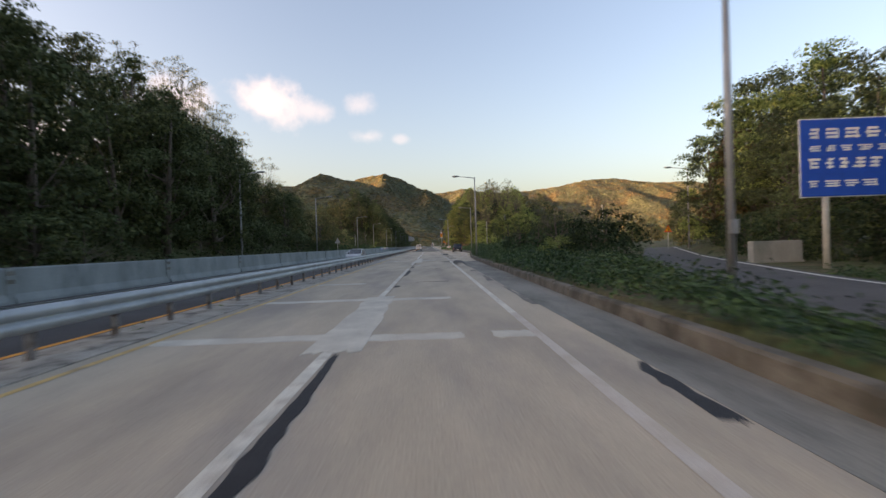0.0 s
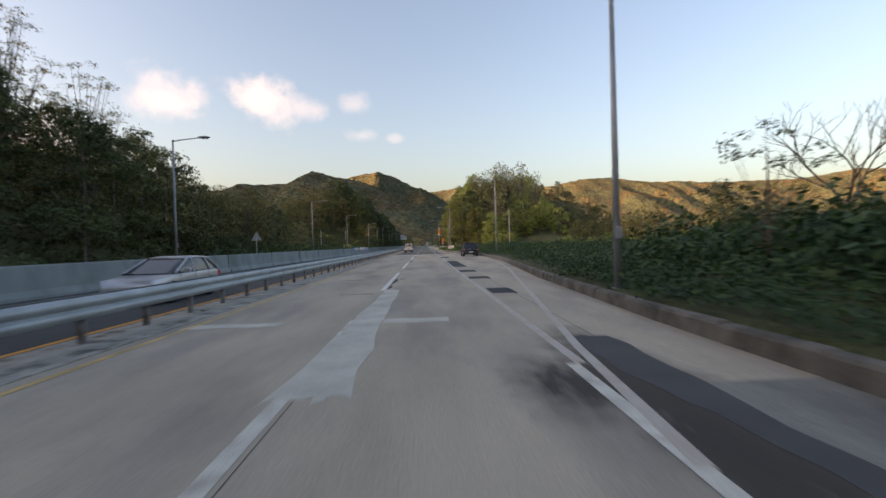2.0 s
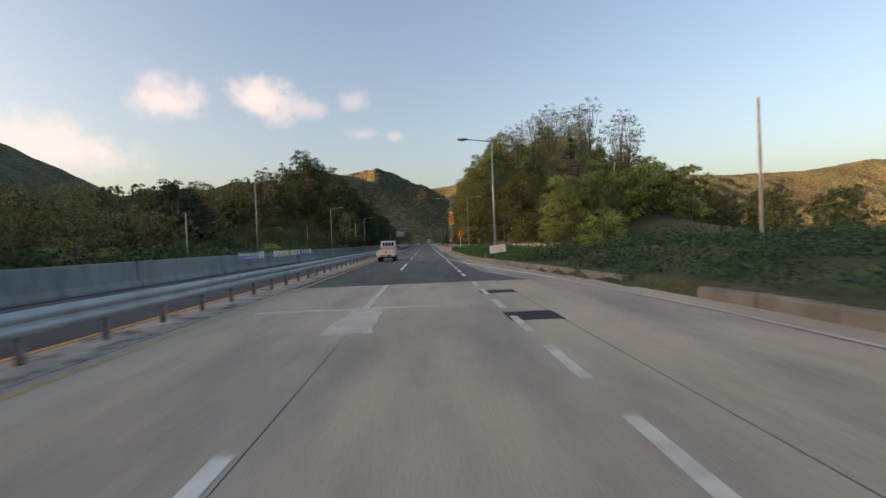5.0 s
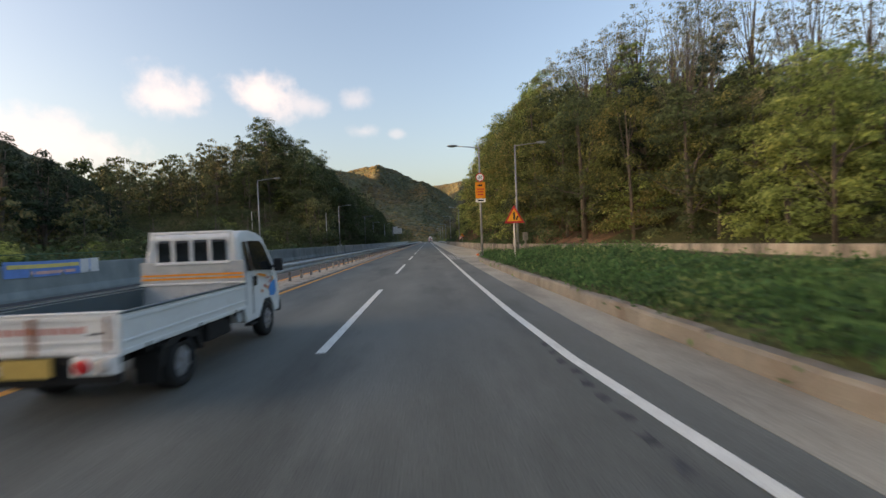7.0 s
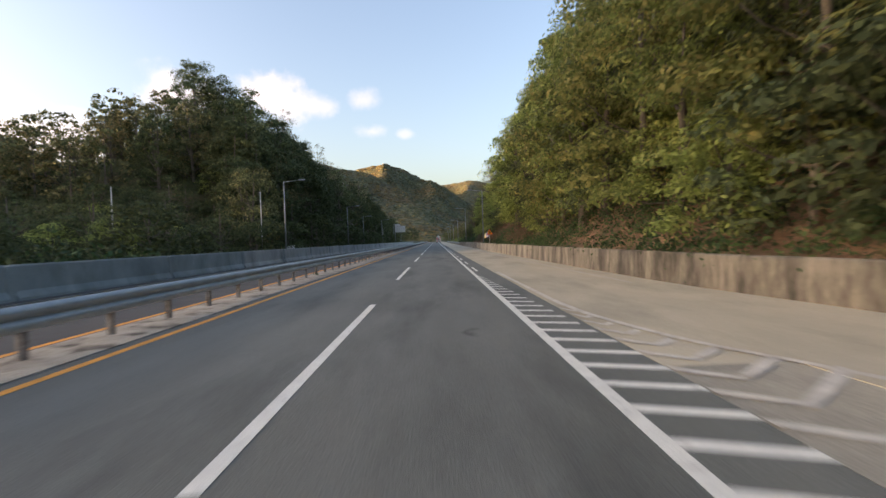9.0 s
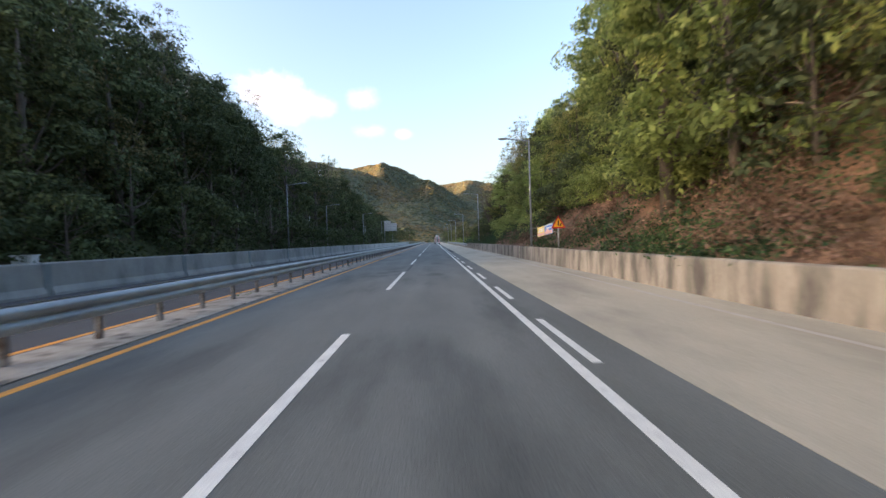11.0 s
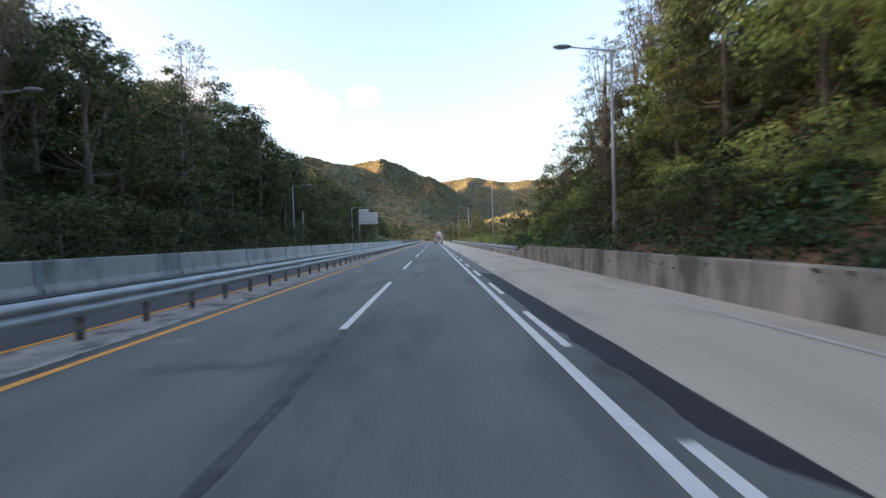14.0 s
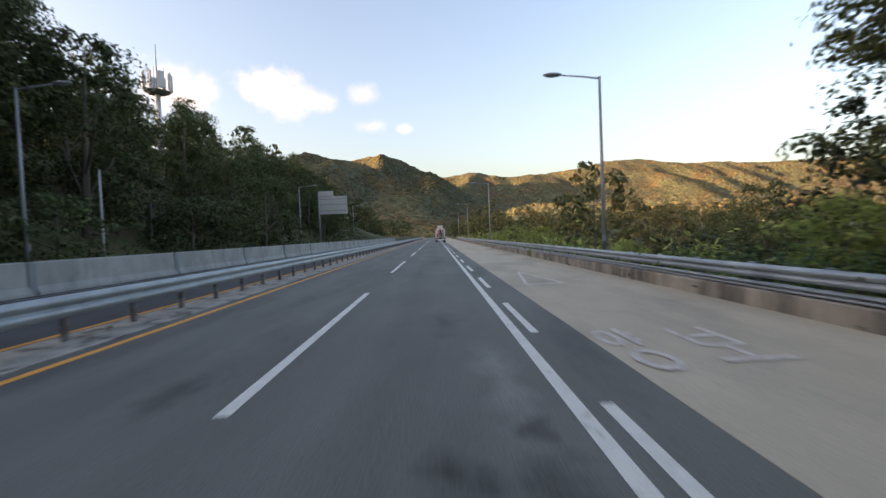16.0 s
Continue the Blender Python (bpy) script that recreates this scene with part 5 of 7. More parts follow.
def west_ridge():
    """A long ridge added in the west to block the valley's low sun."""
    ys, xs = steps(-2600, 2700, 40), steps(-2800, -1000, 50)
    v = []
    for y in ys:
        for x in xs:
            k = max(0.0, 1 - abs(x + 1900) / 900)
            # raised further north to keep the near mountain in shade
            h = 318 + 230 * smooth(700, 1300, y) - 55 * smooth(2200, 2400, y) - 75 * smooth(2450, 2650, y) + 18 * noise.noise((0.0, y * 0.0016, 4.0))
            v.append((x, y, h * k ** 0.9 + 14 * noise.noise((x * 0.01, y * 0.01, 1.0)) * min(1, 3 * k) - 3))
    n = len(xs)
    f = [(j * n + i, j * n + i + 1, (j + 1) * n + i + 1, (j + 1) * n + i) for j in range(len(ys) - 1) for i in range(n - 1)]
    thing("mountain", mesh("mountain", v, f, WOODS_HAZED, True), "wooded ridge added in the west to block the low sun", "mountain", kind="structure")


west_ridge()


# ---- marks and repairs on the road ----
STAIN = material("stained_asphalt", (0.042, 0.043, 0.044), 0.7, scale=1.5, vary=0.15, fine=50, fine_vary=0.2, bump=0.2, tint=(0.070, 0.072, 0.073), tint_scale=3.0, tint_range=(0.42, 0.62))
PAINT_LETTER = material("worn_lettering_paint", (0.54, 0.52, 0.47), 0.8, scale=2.0, vary=0.15, fine=40, fine_vary=0.15, bump=0.1, tint=(0.42, 0.385, 0.33), tint_scale=2.5, tint_range=(0.5, 0.7))
SPALL = material("spalled_concrete", (0.150, 0.142, 0.130), 0.9, scale=1.5, vary=0.3, fine=30, fine_vary=0.25, bump=0.5, tint=(0.27, 0.245, 0.205), tint_scale=1.2, tint_range=(0.46, 0.62))


def ragged(name, outline, z, mat, label, category="road patch", jag=0.03, seed=0, n=7):
    """A thin flat repair with a worn, uneven edge."""
    rnd = random.Random(seed)
    pts = []
    k = len(outline)
    for i in range(k):
        (x0, y0), (x1, y1) = outline[i], outline[(i + 1) % k]
        for j in range(n):
            t = j / n
            pts.append((x0 + (x1 - x0) * t + rnd.uniform(-jag, jag), y0 + (y1 - y0) * t + rnd.uniform(-jag, jag) * 2))
    v = [(x, y, z) for x, y in pts] + [(x, y, z - 0.02) for x, y in pts]
    m = len(pts)
    f = [tuple(range(m))] + [(i, m + i, m + (i + 1) % m, (i + 1) % m) for i in range(m)]
    me = mesh(name, v, f, mat)
    bm = bmesh.new(); bm.from_mesh(me)
    bmesh.ops.recalc_face_normals(bm, faces=bm.faces[:])
    bmesh.ops.triangulate(bm, faces=bm.faces[:])
    bm.to_mesh(me); bm.free()
    return thing(name, me, label, category, kind="structure")


def rect(x0, x1, y0, y1):
    return [(x0, y0), (x1, y0), (x1, y1), (x0, y1)]


for k, (x0, x1, y0, y1) in enumerate(((-5.25, -2.15, 8.45, 8.95), (-1.3, 0.42, 8.25, 8.80), (0.95, 1.82, 8.2, 8.75), (-5.3, -2.2, 14.45, 14.95), (-1.4, 0.43, 14.35, 14.9),
                                      (-5.34, -3.08, 21.0, 21.45), (-2.63, -1.0, 38.6, 39.1), (-5.4, -3.35, 50.9, 51.4), (-1.15, 0.31, 50.8, 51.4), (-5.55, -3.44, 81.3, 81.9), (-4.6, 0.2, 114.3, 114.7))):
    ragged("cement_strip", rect(x0, x1, y0, y1), 0.004, PATCH_CEMENT, "pale cement strip filled across a slab joint", jag=0.035, seed=k)
ragged("cement_patch", [(-2.15, 7.4), (-1.25, 7.5), (-1.38, 15.6), (-2.2, 15.3)], 0.0075, PATCH_CEMENT, "pale cement patch smeared along the lane joint", jag=0.05, seed=31, n=10)
ragged("cement_patch", [(-1.95, 45.9), (-1.08, 45.9), (-1.18, 58.3), (-1.68, 58.5)], 0.0075, PATCH_CEMENT, "pale cement patch smeared along the lane joint", jag=0.06, seed=32, n=10)
ragged("cement_patch", [(-2.2, 111.0), (-1.2, 111.0), (-1.3, 114.5), (-2.0, 114.5)], 0.0075, PATCH_CEMENT, "pale cement patch on the lane joint", jag=0.06, seed=33)
def tar_seam(y0, y1, width, seed):
    """Tar poured into a joint: one straight side, one bulging side."""
    rnd = random.Random(seed)
    ys = steps(y0, y1, 0.25)
    left = [(-1.66 + rnd.uniform(-0.02, 0.01), y) for y in ys]
    right = []
    for i, y in enumerate(ys):
        t = i / max(1, len(ys) - 1)
        w = width * (0.35 + 0.65 * math.sin(math.pi * min(1, max(0, t))) ** 0.7) * (0.7 + 0.6 * abs(noise.noise((y * 1.3, seed, 0.0))) * 2)
        right.append((-1.66 + max(0.03, w), y))
    ragged("tar_seam", left[::-1] + right, 0.010, TAR, "black tar filling a broken lane joint", jag=0.012, seed=seed, n=2)


for k, (y0, y1, w) in enumerate(((0.2, 7.2, 0.22), (18.9, 19.6, 0.30), (25.6, 31.4, 0.24), (34.6, 36.4, 0.22), (37.8, 38.5, 0.2), (41.8, 42.9, 0.2), (29.2, 29.9, 0.14), (86.7, 88.9, 0.2), (92.9, 94.5, 0.14), (58.7, 60.3, 0.13), (61.2, 63.7, 0.16), (104.0, 105.2, 0.12), (-6, -2, 0.2))):
    tar_seam(y0, y1, w, 50 + k)
thing("joint", strip("joint", -40, CHANGE, -1.655, -1.645, 0.0035, TAR, 8), "thin dark joint between concrete lanes", "joint", kind="structure")
thing("joint", strip("joint", -40, CHANGE, 2.682, 2.700, 0.0035, GUTTER, 8), "dark joint between lane and shoulder", "joint", kind="structure")
for k, (x0, x1, y0, y1) in enumerate(((1.99, 2.81, 56.1, 57.9), (1.82, 2.86, 62.7, 64.15), (1.82, 2.80, 68.2, 70.2), (1.64, 2.80, 74.5, 86.15), (1.62, 2.72, 97.3, 101.2), (1.62, 2.75, 111.7, 112.9), (1.62, 2.75, 116.9, 117.8))):
    ragged("asphalt_patch", rect(x0, x1, y0, y1), 0.004, ASPHALT_NEW, "rectangular black asphalt patch cut into the concrete", jag=0.015, seed=80 + k)
for k in range(6):
    y = 73.98 + 2.03 * k
    line(y, y + 1.12, 1.76, 0.17, PAINT, "fresh white dash on the asphalt patch", 0.0085)
for y in (97.9, 99.7):
    line(y, y + 1.0, 1.73, 0.17, PAINT, "fresh white dash on the asphalt patch", 0.0085)
ragged("asphalt_patch", [(2.48, 12.6), (2.64, 12.4), (2.66, 17.9), (2.52, 17.6)], 0.003, SPALL, "broken dark edge at the shoulder joint", jag=0.05, seed=93)
ragged("asphalt_patch", [(2.4, 4.2), (2.64, 4.0), (2.66, 6.2), (2.5, 6.0)], 0.003, TAR, "broken dark edge at the shoulder joint", jag=0.04, seed=94)
ragged("asphalt_patch", [(2.3, 20.6), (2.64, 20.5), (2.66, 24.5), (2.5, 24.2)], 0.003, SPALL, "broken dark edge at the shoulder joint", jag=0.05, seed=95)
for k, (x0, x1, y0, y1) in enumerate(((-4.24, -3.32, 63.9, 64.02), (-1.6, -1.16, 63.7, 63.95), (0.86, 1.5, 81.25, 81.36), (-3.2, -2.0, 57.1, 57.2), (-0.9, 0.6, 21.2, 21.3), (2.3, 2.62, 29.0, 29.6), (-0.4, 1.2, 33.0, 33.08))):
    ragged("tar_crack", rect(x0, x1, y0, y1), 0.0028, TAR, "thin dark crack across the slab", "crack", 0.03, 130 + k)
ragged("asphalt_patch", [(2.30, 48.9), (2.95, 48.7), (2.93, 44.0), (2.79, 40.8), (2.72, 37.5), (2.71, 34.0), (2.64, 34.0), (2.60, 37.5), (2.63, 40.8), (2.50, 45.0), (2.22, 46.6)], 0.0045, ASPHALT_OLD, "dark broken asphalt along the shoulder joint", jag=0.05, seed=96)
# old longitudinal seam that shows between the lane dashes
for k in (1, 2, 3):
    y0 = 227.4 + 17.6 * k
    ragged("asphalt_seam", [(-1.72, y0 + 8.3), (-1.70, y0), (-1.60, y0), (-1.55, y0 + 3), (-1.58, y0 + 8.3)], 0.0034, STAIN, "dark worn seam between the lanes", "road seam", 0.03, 150 + k, 8)
# tar drops along the inside of the edge line
for k in range(13):
    y, x = 142.8 + 0.5 * k, 1.72 + 0.02 * math.sin(k * 2.3)
    ragged("tar_drop", [(x - 0.05, y - 0.12), (x + 0.06, y - 0.1), (x + 0.05, y + 0.13), (x - 0.05, y + 0.1)], 0.0030, STAIN, "dark drop of tar beside the edge line", "tar drop", 0.025, 190 + k, 3)
# fresh overlay on the asphalt
ragged("asphalt_patch", [(2.3, 282.4), (2.72, 281.6), (2.73, 300.0), (2.18, 301.5), (2.16, 289.0), (2.24, 285.6)], 0.003, ASPHALT_NEW, "fresh black asphalt strip beside the merging lane", jag=0.05, seed=110, n=9)
# hatching where the slip road joins
for k in range(26):
    y = 181.4 + 0.78 * k
    w = max(0.15, min(1.0, (203.0 - y) / 16.0))
    x1 = 1.8 + 0.95 * w
    v = [(1.80, y + 0.02, LINE_Z), (x1, y - 0.28 * w, LINE_Z), (x1, y - 0.28 * w + 0.2, LINE_Z), (1.80, y + 0.22, LINE_Z)]
    thing("hatch_line", mesh("hatch_line", v, [(0, 1, 2, 3)], PAINT), "white hatch stripe at the merging wedge", "road line", kind="structure")
apron = lerp_table([(183.6, 5.2), (184.5, 5.0), (185.45, 4.64), (186.13, 4.31), (186.83, 3.93), (187.9, 3.55), (190, 3.1), (192, 2.95), (203, 2.90)])
for k in range(9):
    yb, xv = 183.58 + 0.85 * k, max(2.95, 3.48 - 0.075 * k)
    xo = apron(yb + 0.9)
    v = [(a, b, 0.011) for a, b in ((2.77, yb + 0.48), (xv, yb), (xv, yb + 0.2), (2.77, yb + 0.68), (xo, yb + 0.82 * (xo - xv)), (xo, yb + 0.82 * (xo - xv) + 0.24))]
    thing("hatch_line", mesh("hatch_line", v, [(0, 1, 2, 3), (1, 4, 5, 2)], PAINT_LETTER), "worn bent hatch stripe on the concrete apron", "road line", kind="structure")
line(183.6, 203, apron, 0.15, PAINT_LETTER, "worn line edging the hatched apron", 0.014, 0.8)


def glyph(name, strokes, x, y, sx, sy, label):
    """Painted road lettering from straight strokes, drawn long for the driver."""
    v, f = [], []
    for (x0, y0), (x1, y1) in strokes:
        d = Vector(((x1 - x0) * sx, (y1 - y0) * sy))
        nrm = Vector((-d.y, d.x)).normalized()
        wx = Vector((nrm.x * 0.055, nrm.y * 0.10))
        a, b = Vector((x + x0 * sx, y + y0 * sy)), Vector((x + x1 * sx, y + y1 * sy))
        i = len(v)
        h = 0.002 + 0.0006 * i / 4
        v += [(*(a - wx), h), (*(b - wx), h), (*(b + wx), h), (*(a + wx), h)]
        f.append((i, i + 1, i + 2, i + 3))
    thing(name, mesh(name, v, f, PAINT_LETTER), label, "road marking", kind="structure")


def ring(cx, cy, rx, ry, n=12):
    p = [(cx + rx * math.cos(2 * math.pi * k / n), cy + ry * math.sin(2 * math.pi * k / n)) for k in range(n)]
    return [(p[k], p[(k + 1) % n]) for k in range(n)]


glyph("road_lettering", ring(0.28, 0.75, 0.2, 0.2) + [((0.72, 0.5), (0.72, 1.0)), ((0.72, 0.84), (0.95, 0.84)), ((0.72, 0.66), (0.95, 0.66))] + ring(0.5, 0.2, 0.34, 0.18), 2.86, 324.3, 0.66, 2.4, "worn white painted letters on the merging lane")
glyph("road_lettering", [((0.2, 0.5), (0.2, 1.0)), ((0.8, 0.5), (0.8, 1.0)), ((0.2, 0.75), (0.8, 0.75)), ((0.2, 0.5), (0.8, 0.5)), ((0.5, 0.2), (0.5, 0.48)), ((0.0, 0.18), (1.0, 0.18))], 3.98, 324.2, 0.92, 2.4, "worn white painted letters on the merging lane")
glyph("road_arrow", [((0.0, 0.0), (1.0, 0.0)), ((0.0, 0.0), (0.5, 1.0)), ((1.0, 0.0), (0.5, 1.0))], 3.3, 334.0, 1.2, 5.0, "worn white painted yield triangle on the merging lane")
glyph("road_arrow", [((0.06, 0.0), (0.0, 0.79)), ((0.33, 1.0), (0.78, 0.46)), ((0.78, 0.46), (1.0, 0.0))], 3.35, 310.3, 1.17, 4.2, "worn white painted merging arrow")


# ---- signs ----
def plain(name, base, rough=0.5, **kw):
    return material(name, base, rough, scale=2.0, vary=0.06, fine=12, fine_vary=0.05, bump=0, **kw)


SIGN_RED, SIGN_YELLOW, SIGN_ORANGE = plain("sign_red", (0.55, 0.03, 0.03)), plain("sign_yellow", (0.85, 0.38, 0.02)), plain("sign_orange", (0.80, 0.27, 0.01))
SIGN_WHITE, SIGN_BLUE, SIGN_BLACK = plain("sign_white", (0.72, 0.72, 0.72)), plain("sign_blue", (0.012, 0.075, 0.42)), plain("sign_black", (0.02, 0.02, 0.02))
SIGN_BACK = plain("sign_back_aluminium", (0.50, 0.50, 0.50), 0.5, metal=0.4)
BANNER_BLUE, BANNER_YELLOW, BANNER_PINK = plain("banner_blue", (0.16, 0.30, 0.66), 0.8), plain("banner_yellow", (0.82, 0.66, 0.22), 0.8), plain("banner_pink", (0.80, 0.48, 0.42), 0.8)
ROPE = plain("rope", (0.45, 0.42, 0.36), 0.9)


def tri(size, z):
    return [(-size / 2, z), (size / 2, z), (0, z + size * 0.88)]


def warning_sign(x, y, z0, size, low, label, glyph_w=0.09, turn=0):
    root = thing("warning_sign", None, label, "warning sign", group="triangular warning signs", m=pose(x, y, z0, 0, 0, turn))
    part("post", tube([(0, 0.06, 0), (0, 0.06, low + size * 0.6)], 0.05, 10), POLE_WHITE, root, smooth=True)
    plate = part("plate", prism(tri(size, low), 0.02, "y", bevel=0.006), SIGN_RED, root, "red-edged triangular plate")
    part("field", prism([(a * 0.72, low + size * 0.1 + (b - low) * 0.72) for a, b in tri(size, low)], 0.006, "y"), SIGN_YELLOW, plate, "yellow-orange field", pose(0, -0.014, 0))
    part("back", prism(tri(size * 0.98, low + 0.004), 0.004, "y"), SIGN_BACK, plate, "grey metal back", pose(0, 0.014, 0))
    bm = box(glyph_w * size, 0.004, 0.36 * size, 0, -0.02, low + size * 0.17)
    part("symbol", bm, SIGN_BLACK, plate, "black road symbol")
    part("branch", box(glyph_w * 0.8 * size, 0.004, 0.22 * size, 0.1 * size, -0.02, low + size * 0.15, rot=Matrix.Rotation(radians(25), 4, "Y")), SIGN_BLACK, plate)
    return root


warning_sign(4.6, 166.5, 0.3, 1.08, 2.13, "orange triangular merge warning sign with red border")
warning_sign(7.75, 247.9, 0.95, 0.92, 1.25, "orange triangular warning sign above the retaining wall")
warning_sign(-18.2, 92.0, 0.4, 1.15, 2.2, "back of a triangular warning sign beside the far lane", turn=180)
warning_sign(29.5, 58.0, 0.4, 1.0, 2.0, "orange warning sign beside the slip road")


def camera_sign():
    """The speed limit disc and camera notice on the lamp post."""
    root = thing("speed_sign", None, "round 80 limit sign over an orange camera notice", "speed sign", m=pose(3.95, 176.08, 0))
    disc = part("disc", tube([(0, 0.012, 6.15), (0, -0.012, 6.15)], 0.32, 24), SIGN_RED, root, "red-rimmed disc")
    part("face", tube([(0, -0.013, 6.15), (0, -0.018, 6.15)], 0.25, 24), SIGN_WHITE, disc, "white face")
    text = bpy.data.curves.new("digits", "FONT")
    text.body, text.size, text.align_x, text.align_y, text.extrude = "80", 0.34, "CENTER", "CENTER", 0.002
    tmp = bpy.data.objects.new("tmp", text)
    scene.collection.objects.link(tmp)
    me = bpy.data.meshes.new_from_object(tmp.evaluated_get(bpy.context.evaluated_depsgraph_get()))
    bpy.data.objects.remove(tmp)
    me.materials.clear(); me.materials.append(SIGN_BLACK)
    child("digits", me, disc, pose(0, -0.021, 6.15, 90, 0, 0), "black digits")
    board = part("board", box(0.72, 0.02, 1.18, 0, 0, 4.62, 0.008), SIGN_ORANGE, root, "orange notice board")
    part("camera_symbol", box(0.34, 0.006, 0.13, -0.02, -0.013, 5.5, 0.003), SIGN_BLACK, board)
    for z, w in ((5.25, 0.5), (5.05, 0.46), (4.86, 0.4)):
        part("text_bar", box(w, 0.004, 0.07, 0, -0.013, z), SIGN_RED, board)
    low = part("lower_plate", box(0.72, 0.02, 0.26, 0, 0, 4.33, 0.006), SIGN_WHITE, root, "white lower plate")
    part("text_bar", box(0.46, 0.004, 0.1, 0, -0.013, 4.41), SIGN_BLACK, low)


camera_sign()


def blue_sign():
    root = thing("direction_sign", None, "large blue direction sign with pale lettering", "road sign", m=pose(18.6, 20.0, 0.0, 0, 0, -4))
    for x in (-1.4, 1.4):
        part("post", tube([(x, 0.12, -0.2), (x, 0.12, 6.3)], 0.13, 12), POLE_WHITE, root, smooth=True)
    plate = part("plate", box(5.0, 0.06, 3.35, 0, 0, 3.25, 0.02), SIGN_BLUE, root, "blue plate")
    part("rim", box(5.08, 0.04, 3.43, 0, 0.03, 3.21, 0.01), SIGN_WHITE, root, "white rim")
    rnd = random.Random(4)
    for z, h in ((5.75, 0.5), (5.2, 0.28), (4.45, 0.5), (3.65, 0.32)):
        x = -2.2
        while x < (1.6 if z > 5 else 0.4):
            w = rnd.uniform(0.45, 0.8)
            for q in range(3):
                part("text_bar", box(w * rnd.uniform(0.5, 0.95), 0.008, h * 0.2, x + w / 2 + rnd.uniform(-0.05, 0.05), -0.035, z + h * (0.05 + 0.33 * q), 0.002), SIGN_WHITE, plate)
            part("text_bar", box(h * 0.16, 0.008, h * 0.9, x + w * rnd.uniform(0.2, 0.9), -0.037, z, 0.002), SIGN_WHITE, plate)
            x += w + 0.12
    part("arrow", box(0.7, 0.008, 0.35, 1.6, -0.035, 4.6, 0.002), SIGN_WHITE, plate)


blue_sign()


def rear_sign():
    """The far carriageway's overhead sign, seen from behind, on one mast."""
    root = thing("road_sign", None, "grey back of a road sign on a tall mast", "road sign", m=pose(-17.2, 396.0, 0.4))
    part("mast", tube([(-1.2, 0, 0), (-1.2, 0, 9.0)], [0.16, 0.12], 10), LAMP_STEEL, root, smooth=True)
    part("plate", box(4.6, 0.08, 2.9, 1.1, 0, 5.4, 0.02), SIGN_BACK, root, "plain aluminium back")
    part("top_plate", box(2.4, 0.08, 0.8, 0.0, 0, 8.35, 0.02), SIGN_BACK, root)
    for z in (5.9, 6.9, 7.8):
        part("rail", box(4.6, 0.06, 0.1, 1.1, -0.08, z), LAMP_STEEL, root)
    part("arm", box(2.6, 0.1, 0.1, 0.0, 0.08, 7.0), LAMP_STEEL, root)


rear_sign()


def banner(x0, y0, x1, y1, z0, z1, mats, label, tilt=0.0, sag=0.0):
    """A cloth banner between two points, gently rippled, with printed bands."""
    root = thing("banner", None, label, "banner", group="cloth banners")
    n = 16
    for b, (u0, u1, w0, w1, mat, out) in enumerate(mats):
        v, f = [], []
        for i in range(n + 1):
            u = u0 + (u1 - u0) * i / n
            rip = 0.03 * math.sin(u * 19) + 0.02 * math.sin(u * 41)
            for w in (w0, w1):
                z = z0 + (z1 - z0) * w + tilt * u - sag * 4 * u * (1 - u)
                nx, ny = (y1 - y0), -(x1 - x0)
                ln = math.hypot(nx, ny)
                v.append((x0 + (x1 - x0) * u + nx / ln * (rip + out), y0 + (y1 - y0) * u + ny / ln * (rip + out), z))
        f = [(2 * i, 2 * i + 2, 2 * i + 3, 2 * i + 1) for i in range(n)]
        me = mesh("cloth" if b == 0 else "print", v, f, mat)
        ob = child("cloth" if b == 0 else "print", me, root)
        sol = ob.modifiers.new("thickness", "SOLIDIFY")
        sol.thickness = 0.003
    return root


banner(7.55, 252.9, 7.75, 249.3, 1.68, 2.36, ((0, 1, 0, 1, SIGN_WHITE, 0), (0, 0.5, 0.0, 1, BANNER_YELLOW, 0.010), (0.5, 1, 0.0, 1, BANNER_BLUE, 0.010), (0.1, 0.46, 0.66, 0.78, SIGN_WHITE, 0.018), (0.08, 0.44, 0.45, 0.57, SIGN_WHITE, 0.018), (0.06, 0.48, 0.08, 0.32, BANNER_PINK, 0.018), (0.52, 0.98, 0.05, 0.36, BANNER_PINK, 0.018), (0.55, 0.8, 0.36, 0.55, BANNER_PINK, 0.018), (0.52, 0.98, 0.88, 1, SIGN_WHITE, 0.018), (0.62, 0.95, 0.58, 0.68, SIGN_WHITE, 0.018)), "yellow and blue printed cloth banner tied to posts", 0.25)
for a, b in (((7.6, 255.3, 2.4), (7.55, 252.9, 2.34)), ((7.6, 255.3, 1.8), (7.55, 252.9, 1.8)), ((7.75, 249.3, 2.6), (7.75, 247.95, 2.9)), ((7.75, 249.3, 2.05), (7.75, 247.95, 1.95))):
    thing("rope", bm_mesh("rope", tube([a, b], 0.012, 5), ROPE), "thin cord holding the banner", "rope", group="banner cords")
